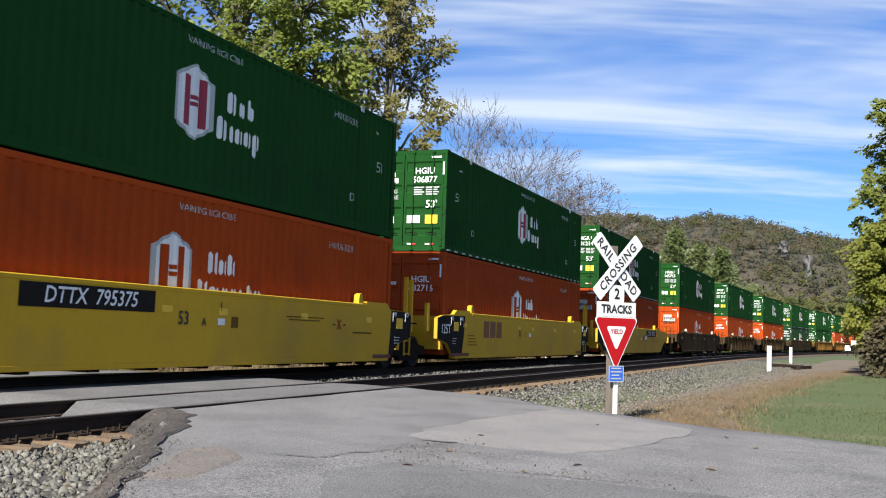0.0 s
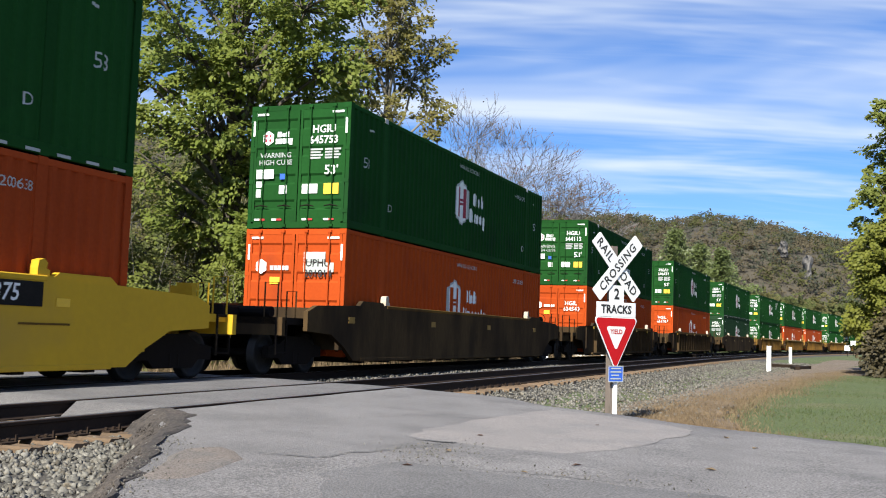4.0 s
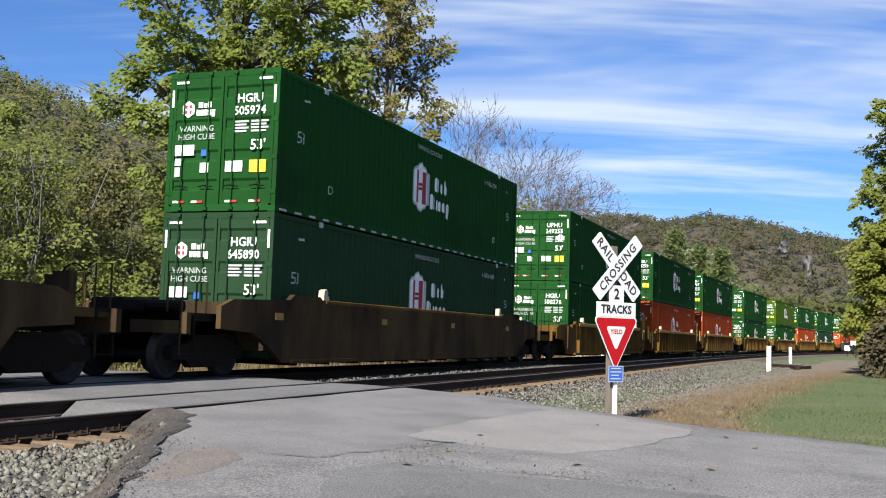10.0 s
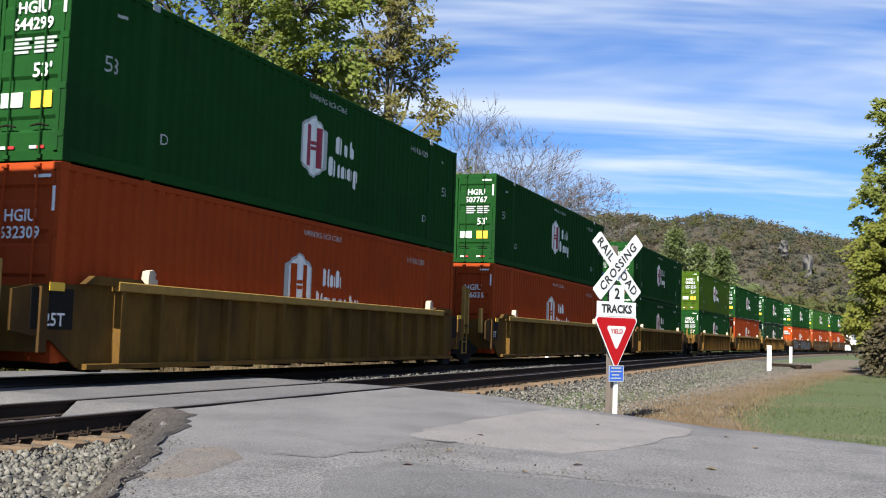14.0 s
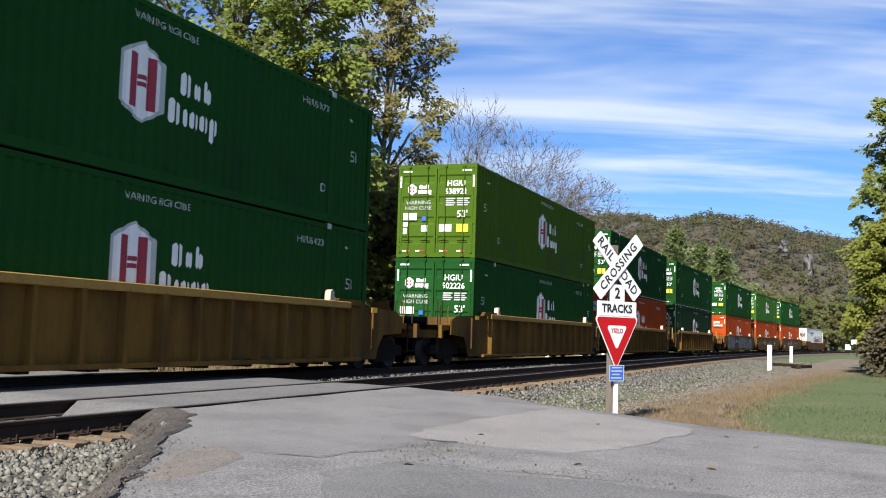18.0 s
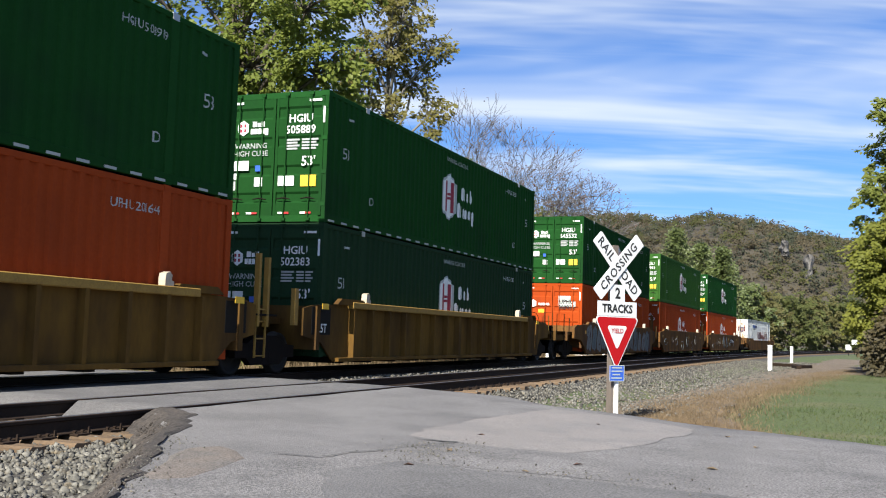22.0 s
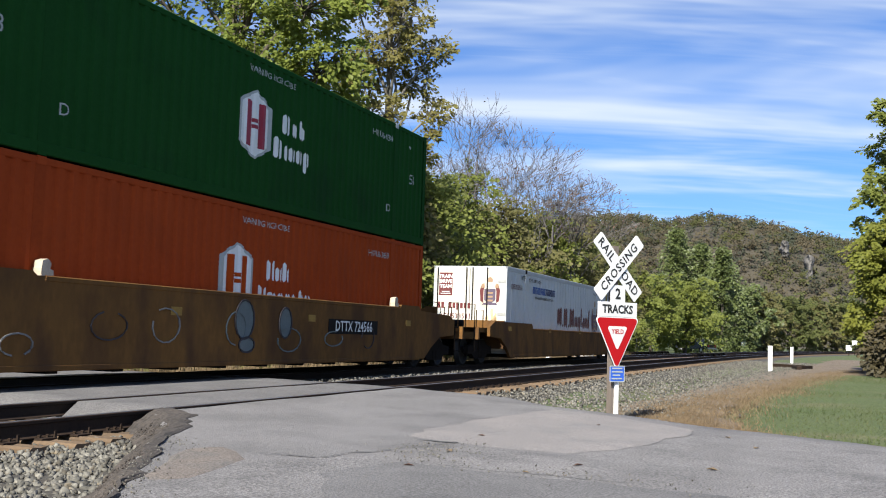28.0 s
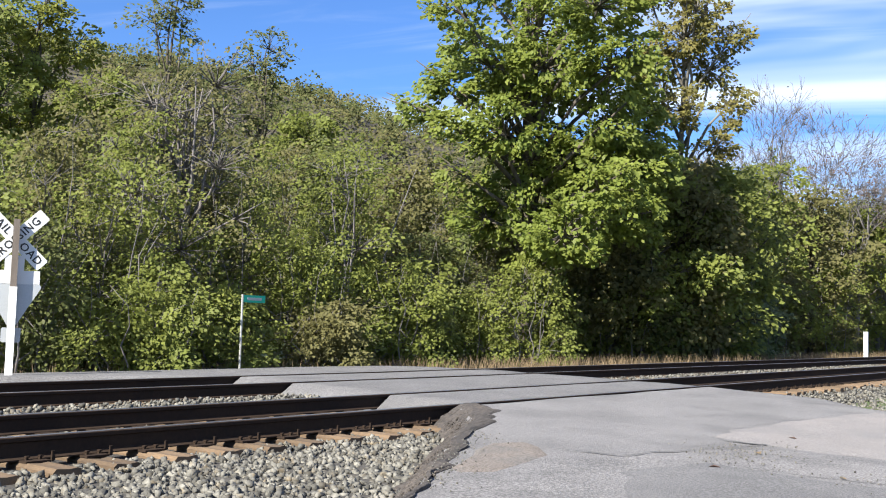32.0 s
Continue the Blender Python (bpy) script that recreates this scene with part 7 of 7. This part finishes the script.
tree_at(-3.85, 56.0, 14.6, 3.2, 1.2, "olive", 401, "tall tree with dense dull green leaves", n=40, clusters=1300, per=44, size=0.22, trunk=0.25, twigs=60, spread=0.32)
tree_at(-2.85, 51.0, 7.0, 2.6, 1.8, "yellow", 402, "broad yellow-green tree over the verge", n=34, clusters=950, per=46, size=0.19, trunk=0.14, twigs=40, spread=0.30)
tree_at(-4.7, 61.0, 15.4, 2.8, 2.0, "dull", 404, "tall tree with dense dull green leaves", n=26, clusters=800, per=40, size=0.24, trunk=0.25, twigs=40)
tree_at(-6.2, 58.0, 15.0, 4.5, 1.0, "olive", 403, "tall tree at the edge of the lawn", n=16, clusters=420, per=30, size=0.28, trunk=0.25, twigs=40)
# brush in near-black brown, the shadow below the right-hand trees painted in
for k, (az, dist, h, r, leaf) in enumerate(((-2.0, 49.5, 2.2, 1.0, "shaded"), (-2.8, 48.5, 2.7, 1.5, "shaded"), (-3.8, 48.5, 3.0, 2.0, "shaded"), (-5.0, 49.5, 3.2, 2.2, "shaded"), (-1.9, 58.0, 2.8, 1.2, "shaded"))):
    tree_at(az, dist, h, r, 0.1, leaf, 420 + k, "low brush coloured dark for the shade under the trees", n=12, clusters=170, per=22, size=0.2, trunk=0.05, name="brush", category="bush", group="low brush", twigs=40, stems=4)
# dark leaf colour here stands in for shade right of the big tree
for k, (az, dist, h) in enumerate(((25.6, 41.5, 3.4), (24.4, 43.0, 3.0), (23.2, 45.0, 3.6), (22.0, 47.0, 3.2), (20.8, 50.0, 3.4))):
    tree_at(az, dist, h, h * 0.5, 0.1, "dark", 440 + k, "low brush coloured dark for the shade under the trees", n=12, clusters=220, per=24, size=0.2, trunk=0.05, name="brush", category="bush", group="low brush", twigs=60, stems=5)


# ---------------------------------------------------------------- wooded hills
def hill(name, label, az0, az1, dist, depth, ridge, seed, trees, tree_size, leaves, leaf_size):
    """A hill from bearing az0 to az1: its foot at dist, its ridge depth metres behind; ridge: list of (bearing, height)."""
    g = Geo()
    nu, nv = 40, 16
    az = [p[0] for p in ridge]
    hs = [p[1] for p in ridge]

    def at(u, v):
        a = az0 + (az1 - az0) * u
        d = dist + depth * v
        x, y = polar(a, d)
        top = float(np.interp(a, az, hs))
        z = top * (math.sin(min(v, 1.0) * math.pi / 2) ** 1.15 if v < 1 else 1 - (v - 1) * 1.2) + 3 * noise.noise(Vector((x * 0.012, y * 0.012, seed))) * min(1, v * 2) * top / 60
        return x, y, z - 1.0
    for j in range(nv + 1):
        for i in range(nu + 1):
            g.v.append(at(i / nu, 1.35 * j / nv))
    n = nu + 1
    g.f = [(j * n + i, j * n + i + 1, (j + 1) * n + i + 1, (j + 1) * n + i) for j in range(nv) for i in range(nu)]
    tagged(part(name, g, M_FOREST, smooth=True), label, "hill", kind="structure")
    rng = np.random.default_rng(seed)
    for q, (leaf, share) in enumerate(leaves):
        m = int(trees * share)
        cs = np.array([at(rng.random(), 0.02 + 1.05 * rng.random() ** 0.85) for _ in range(m)])
        size = tree_size * rng.uniform(0.55, 1.25, (m, 1))
        d = rng.normal(size=(m * 9, 3)); d /= np.linalg.norm(d, axis=1, keepdims=True)
        d[:, 2] = np.abs(d[:, 2]) * 0.85 + 0.15
        pts = np.repeat(cs, 9, 0) + d * rng.uniform(0.55, 1.0, (m * 9, 1)) * np.repeat(size, 9, 0) * np.array([0.36, 0.36, 0.62])
        v, f = leaf_cloud(rng, pts, 7, tree_size * 0.075, tree_size * leaf_size)
        tagged(new("hillside_trees", quads("hillside_trees", v, f, LEAF[leaf])), "autumn woodland covering the hillside", "woodland", kind="stuff")


hill("hill_far", "distant wooded ridge under the sky", -14, 17, 420, 260, [(-14, 54), (-2, 59), (0.4, 62.5), (2.6, 68), (4, 73.5), (6.7, 77), (9.4, 71), (10.5, 74), (13, 76), (15, 74), (17, 71)], 21, 2500, 10.0, (("hill_brown", 0.45), ("hill_olive", 0.25), ("hill_dark", 0.30)), 0.105)
hill("hill_left", "wooded hillside close behind the tracks", 13.5, 80, 85, 115, [(13.5, 15), (17, 19), (22, 25.5), (30, 31), (38, 35.5), (41, 37.5), (43.5, 40.5), (50, 43), (60, 46), (80, 50)], 22, 2400, 6.0, (("dull", 0.35), ("hill_olive", 0.30), ("brown", 0.35)), 0.085)
hill("hill_right", "wooded hills beyond the lawn", -75, -12, 240, 180, [(-75, 45), (-40, 50), (-12, 48)], 23, 200, 10.0, (("hill_olive", 1.0),), 0.12)


def cliff(az, dist, z, w, h, seed):
    """A bare rock face among the trees of the far hill."""
    x, y = polar(az, dist)
    c = thing("cliff", "pale bare rock face on the wooded ridge", "cliff", "rock faces", pose(x, y, z, 0, 0, az - 90))
    g = Geo()
    nu, nv = 14, 14
    for j in range(nv + 1):
        for i in range(nu + 1):
            u, v = i / nu - 0.5, j / nv - 0.5
            taper = 1 - 0.55 * abs(v) - 0.3 * noise.noise(Vector((v * 3, seed, 0)))
            d = 3.5 * noise.noise(Vector((u * 4, v * 4, seed))) + 1.6 * noise.noise(Vector((u * 11, v * 11, seed + 3)))
            g.v.append((u * w * taper + 2 * noise.noise(Vector((u * 3, v * 3, seed + 9))), d + v * h * 0.55 + 10 * (abs(u) * 2) ** 3, v * h))
    n = nu + 1
    g.f = [(j * n + i, j * n + i + 1, (j + 1) * n + i + 1, (j + 1) * n + i) for j in range(nv) for i in range(nu)]
    part("rock_face", g, M_ROCK, c)


cliff(1.75, 505, 34, 4.6, 17, 1.3)
cliff(3.0, 525, 47, 4.0, 8, 2.9)


# ---------------------------------------------------------------- road wear and verge
slab("road_layer", [(5.47, 4.21), (6.53, 4.62), (7.38, 4.53), (7.74, 4.05), (8.38, 3.84), (9.14, 3.78), (9.56, 3.54), (9.63, 2.99), (9.62, 2.44), (11.0, 2.01), (13.4, 1.55), (13.6, 0.6), (12.7, -0.42), (8.9, -0.6), (4.6, -0.4), (3.2, 2.5)],
     road_z, M_ROUGH, "rough open-textured asphalt layer", h=0.007)
slab("road_layer", [(8.28, 3.58), (8.2, 3.11), (8.14, 2.62), (8.17, 2.07), (8.26, 1.55), (8.29, 1.08), (8.22, 0.57), (4.8, 0.4), (3.8, 2.0), (7.1, 3.8)],
     road_z, M_DARKA, "darker asphalt layer in the foreground", h=0.014)
slab("road_patch", [(10.07, 4.21), (11.54, 4.35), (13.15, 4.26), (15.1, 4.0), (14.7, 3.02), (13.7, 1.75), (11.12, 2.03), (9.75, 2.46), (9.76, 3.04), (9.88, 3.66)],
     road_z, M_PATCH, "pale pinkish worn patch in the asphalt", h=0.012)
slab("road_patch", [(6.02, 4.43), (6.82, 4.91), (7.49, 5.15), (7.81, 4.96), (7.41, 4.49), (6.79, 4.3), (6.27, 4.25)], road_z, M_PATCH2, "sandy pinkish patch near the asphalt edge", h=0.015)
eg = Geo()
NE, PROFILE = 130, ((-0.54, -0.25), (-0.42, -0.17), (-0.30, -0.115), (-0.20, -0.075), (-0.10, -0.035), (0.0, 0.004), (0.18, 0.024), (0.36, 0.026), (0.54, 0.026), (0.72, 0.024), (0.88, 0.018), (1.0, 0.004), (1.05, -0.02))
for i in range(NE):
    y = 3.2 + 3.9 * i / (NE - 1)
    a = float(np.interp(y, (3.0, 4.2, 5.2, 6.15, 7.1), (2.3, 5.3, 6.9, 8.6, 9.75)))
    a += wob(a, y, 1.3, 0.12) + wob(a, y, 5.0, 0.048)
    w = float(np.interp(y, (3.2, 4.4, 5.4, 6.3, 7.1), (0.08, 0.14, 0.30, 0.50, 0.42))) + wob(y, 2.0, 2.2, 0.2) + wob(y, 5.0, 6.0, 0.16)
    for k, (q, dz) in enumerate(PROFILE):
        x = a + (q if q < 0 else q * max(w, 0.03)) + (wob(y, k, 4.0, 0.06) if k else 0)
        rough = (0.035 if q < 0 else 0.012) if 0 < k < 10 else 0.006
        eg.v.append((x, y, road_z(x, y) + dz + wob(x, y, 7.0, rough) + wob(x, y, 19.0, rough * 0.6)))
n = len(PROFILE)
eg.f = [(i * n + k, i * n + k + 1, (i + 1) * n + k + 1, (i + 1) * n + k) for i in range(NE - 1) for k in range(n - 1)]
tagged(part("road_edge", eg, M_EDGE), "dark crumbling edge of the asphalt", "road edge", kind="structure")


def crack(points, w, seed):
    """A jagged filled crack along points on the road."""
    rr = random.Random(seed)
    pts = []
    for (x0, y0), (x1, y1) in zip(points, points[1:]):
        k = max(2, int(math.hypot(x1 - x0, y1 - y0) / 0.12))
        for j in range(k):
            pts.append((x0 + (x1 - x0) * j / k + rr.uniform(-0.035, 0.035), y0 + (y1 - y0) * j / k + rr.uniform(-0.035, 0.035)))
    g = Geo()
    for i, (x, y) in enumerate(pts):
        q = max(0.15, math.sin(math.pi * (i + 0.5) / len(pts))) * w * rr.uniform(0.4, 1.2)
        z = road_z(x, y) + 0.009
        g.v += [(x - q, y - q * 0.3, z), (x + q, y + q * 0.3, z)]
    g.f = [(2 * i, 2 * i + 1, 2 * i + 3, 2 * i + 2) for i in range(len(pts) - 1)]
    tagged(part("road_crack", g, M_CRACK), "dark jagged crack in the asphalt", "road crack", "road cracks", kind="structure")


crack([(10.05, 4.2), (9.8, 4.0), (9.85, 3.6), (9.3, 3.81)], 0.030, 1)
crack([(9.29, 3.81), (8.82, 3.87), (8.45, 3.98), (7.83, 4.1), (7.75, 4.48), (7.61, 4.83)], 0.024, 2)
crack([(10.07, 4.21), (11.54, 4.38), (13.15, 4.29), (15.0, 4.03)], 0.014, 4)
crack([(9.9, 6.2), (11.0, 5.4), (12.4, 5.0), (13.0, 4.5)], 0.010, 6)
crack([(8.28, 3.58), (8.2, 3.11), (8.14, 2.62), (8.17, 2.07), (8.26, 1.55), (8.29, 1.08)], 0.012, 7)


def chips(rng, n):
    """Loose chips along the seams of the road."""
    a = rng.random(n)
    x = np.where(a < 0.35, rng.normal(9.0, 0.35, n), np.where(a < 0.6, rng.normal(8.35, 0.25, n), rng.uniform(5.3, 8.0, n)))
    y = np.where(a < 0.35, rng.normal(3.55, 0.22, n), np.where(a < 0.6, rng.uniform(0.6, 3.5, n), 0))
    edge = np.interp(x, (5.3, 6.6, 7.6, 9.4), (4.2, 5.0, 5.45, 6.8))
    y = np.where(a < 0.6, y, edge - np.abs(rng.normal(0, 0.2, n)))
    z = np.interp(y, (-0.5, 1.4, 3.0, 4.2, 5.2, 6.15, 7.1), (-0.218, -0.19, -0.15, -0.125, -0.087, -0.05, -0.014)) + 0.02
    return np.stack([x, y, z], 1)


def rubble(rng, n):
    """Broken lumps along the crumbling edge."""
    y = rng.uniform(3.6, 7.0, n)
    q = rng.uniform(-0.55, 0.12, n)
    x = np.interp(y, (3.0, 4.2, 5.2, 6.15, 7.1), (2.3, 5.3, 6.9, 8.6, 9.75)) + q
    z = np.interp(y, (3.0, 4.2, 5.2, 6.15, 7.1), (-0.15, -0.125, -0.087, -0.05, -0.014)) + np.interp(q, (-0.54, -0.3, 0, 0.1), (-0.24, -0.11, 0.0, 0.008))
    return np.stack([x, y, z], 1)


ob = new("asphalt_crumbs", quads("asphalt_crumbs", *make_stones(1300, rubble, 0.008, 0.028, 18), M_EDGE))
tagged(ob, "broken dark crumbs along the asphalt edge", "gravel", kind="stuff")
ob = new("stone_chips", quads("stone_chips", *make_stones(700, chips, 0.006, 0.018, 17), M_STONE))
tagged(ob, "loose pale stone chips on the asphalt", "gravel", kind="stuff")
for x, y in ((9.80, 7.13), (10.32, 8.64)):
    jp = thing("flangeway_end", "pale steel end plate of the crossing's flangeway", "end plate", "flangeway ends", pose(x, y, 0))
    part("plate", Geo().prism([(-0.02, 0, -0.17), (0.02, 0, -0.17), (0.04, 0, -0.03), (-0.03, 0, -0.03)], (0, 1, 0), -0.02, 0.02), M_STEEL, jp)
    part("bolt", Geo().tube([(0.0, -0.045, -0.06), (0.0, -0.03, -0.06)], [0.02, 0.02], 6), M_RUNGEAR, jp)


def blades(name, label, material, n, place, hmin, hmax, width, seed, lean=0.5):
    rng = np.random.default_rng(seed)
    c = place(rng, n)
    n = len(c)
    a = rng.uniform(0, 2 * math.pi, n)
    side = np.stack([np.cos(a), np.sin(a), np.zeros(n)], 1) * width
    h = rng.uniform(hmin, hmax, (n, 1))
    tip = c + np.concatenate([rng.normal(0, lean, (n, 2)) * h, h], 1)
    v = np.stack([c - side, c + side, tip], 1).reshape(-1, 3)
    ob = new(name, quads(name, v, np.arange(3 * n).reshape(n, 3), material))
    tagged(ob, label, "grass", kind="stuff")


LAWN_X, LAWN_Y = (13, 14.4, 17, 18.7, 24, 30.6, 38, 46.5, 50, 56, 120), (0.0, 0.8, 1.2, 1.75, 2.0, 1.65, 1.15, 0.3, -1.7, -8, -14)


def lawn_place(rng, n):
    x = 13 + 60 * rng.random(n) ** 1.3
    y = rng.uniform(-14, 3.4, n)
    lim = np.interp(x, LAWN_X, LAWN_Y) + rng.normal(0, 0.25, n)
    keep = (y < lim) & (x > np.interp(y, (-14, -6, -0.5, 1.4, 3.2), (10.8, 12.4, 13.8, 14.6, 15.3)))
    x, y = x[keep], y[keep]
    return np.stack([x, y, np.full(len(x), -0.35) + 0.05 * np.clip((3 - y) / 10, 0, 1)], 1)


def verge_place(rng, n):
    x = 15.0 + 45 * rng.random(n) ** 2.5
    mid = np.interp(x, (15, 17.6, 20, 24, 30, 38, 47, 60), (2.2, 2.6, 2.7, 2.5, 2.1, 1.5, 0.8, -1.0))
    y = mid + rng.normal(0, 0.5, n)
    keep = x > np.interp(y, (-0.5, 1.4, 3.2, 4.2), (13.8, 14.6, 15.4, 16.0))
    x, y = x[keep], y[keep]
    return np.stack([x, y, np.full(len(x), -0.36)], 1)


def edge_place(rng, n):
    y = rng.uniform(-8, 3.2, n)
    x = np.interp(y, (-14, -6, -0.5, 1.4, 3.2), (10.5, 12.2, 13.6, 14.4, 15.2)) + np.abs(rng.normal(0, 0.22, n)) + 0.05
    return np.stack([x, y, np.full(n, -0.33)], 1)


def far_place(rng, n):
    x = rng.uniform(2, 75, n)
    y = rng.uniform(14.2, 19.5, n)
    bend = np.where(x > CURVE_AT, -(x - CURVE_AT) ** 2 * CURVE / 2, 0)
    keep = (x > 19.5) | (y > 17.5)
    x, y, bend = x[keep], y[keep], bend[keep]
    return np.stack([x, y + bend, -0.36 - 0.25 * np.clip((y - 14.5) / 6, 0, 1)], 1)


blades("lawn_grass", "short green and yellowing lawn grass", M_GRASS, 110000, lawn_place, 0.02, 0.06, 0.006, 31)
blades("verge_grass", "dry straw-coloured grass along the verge", M_STRAW, 60000, verge_place, 0.04, 0.14, 0.007, 32)
blades("edge_grass", "dry grass creeping over the asphalt edge", M_STRAW, 9000, edge_place, 0.03, 0.09, 0.007, 33)
blades("far_grass", "tall dry grass at the foot of the thicket", M_STRAW, 16000, far_place, 0.15, 0.55, 0.014, 34, 0.3)
vg = Geo()
for i in range(90):
    x = 14.6 + i * 1.0
    bend = (x - CURVE_AT) ** 2 * CURVE / 2 if x > CURVE_AT else 0.0
    lo, hi = float(np.interp(x, LAWN_X, LAWN_Y)) + 0.1, float(np.interp(x, (14.6, 18, 24, 64), (3.3, 4.1, 3.9, 3.6))) - bend
    for k in range(9):
        y = lo + (hi - lo) * k / 8 + wob(x, k, 0.8, 0.35) + wob(x, k, 3.0, 0.2)
        vg.v.append((x, y, -0.335 + (0.03 if 0 < k < 8 else -0.06) + wob(x, y, 0.8, 0.02)))
vg.f = [(i * 9 + k, (i + 1) * 9 + k, (i + 1) * 9 + k + 1, i * 9 + k + 1) for i in range(89) for k in range(8)]
tagged(part("verge", vg, M_DIRT, smooth=True), "bare brown soil between ballast and lawn", "ground", kind="structure")
for k, (x, y) in enumerate(((8.95, 2.15), (9.1, 3.4), (11.9, 0.9), (10.6, 3.6), (8.2, 2.4), (12.9, 1.3), (7.9, 3.3), (14.0, 0.2), (9.6, 1.1), (13.1, 2.9), (11.0, -0.4))):
    rr = random.Random(k)
    fl = thing("fallen_leaf", "dry fallen leaf lying on the asphalt", "leaf", "fallen leaves", pose(x, y, road_z(x, y) + 0.012, 0, 0, rr.uniform(0, 360)))
    s_ = rr.uniform(0.03, 0.06)
    part("blade", Geo().add([(-s_, 0, 0), (0, -s_ * 0.6, s_ * 0.35), (s_, 0, 0.004), (0, s_ * 0.6, s_ * 0.3)], [(0, 1, 2), (0, 2, 3)]), M_STRAW if k % 3 else LEAF["russet"], fl)


# ---------------------------------------------------------------- what moves
def travelled(t):
    """Metres that the train has gone after t seconds."""
    return 12.468 * t - 0.003 * t * t - float(np.interp(t, (0, 27, 28, 29, 30, 31, 32), (0, 0, 0.12, 0.70, 0.85, 1.15, 1.5)))


def motions():
    for ob, s, z in RIDERS:
        rows = []
        for k in range(33):
            x, y, th = on_track(s - travelled(k), Y_FAR)
            rows.append((k, pose(x, y, z, 0, 0, math.degrees(th))))
        walk(ob, rows)
    # wheels turn with the train, a little over 50 degrees from one key to the next
    last = frame(32.0) - 1
    for ws, x in SPINNERS:
        walk(ws, [(k / FPS, pose(x, 0, WHEEL_R, 0, -math.degrees(travelled(k / FPS) / WHEEL_R), 0)) for k in range(last + 1)])


motions()
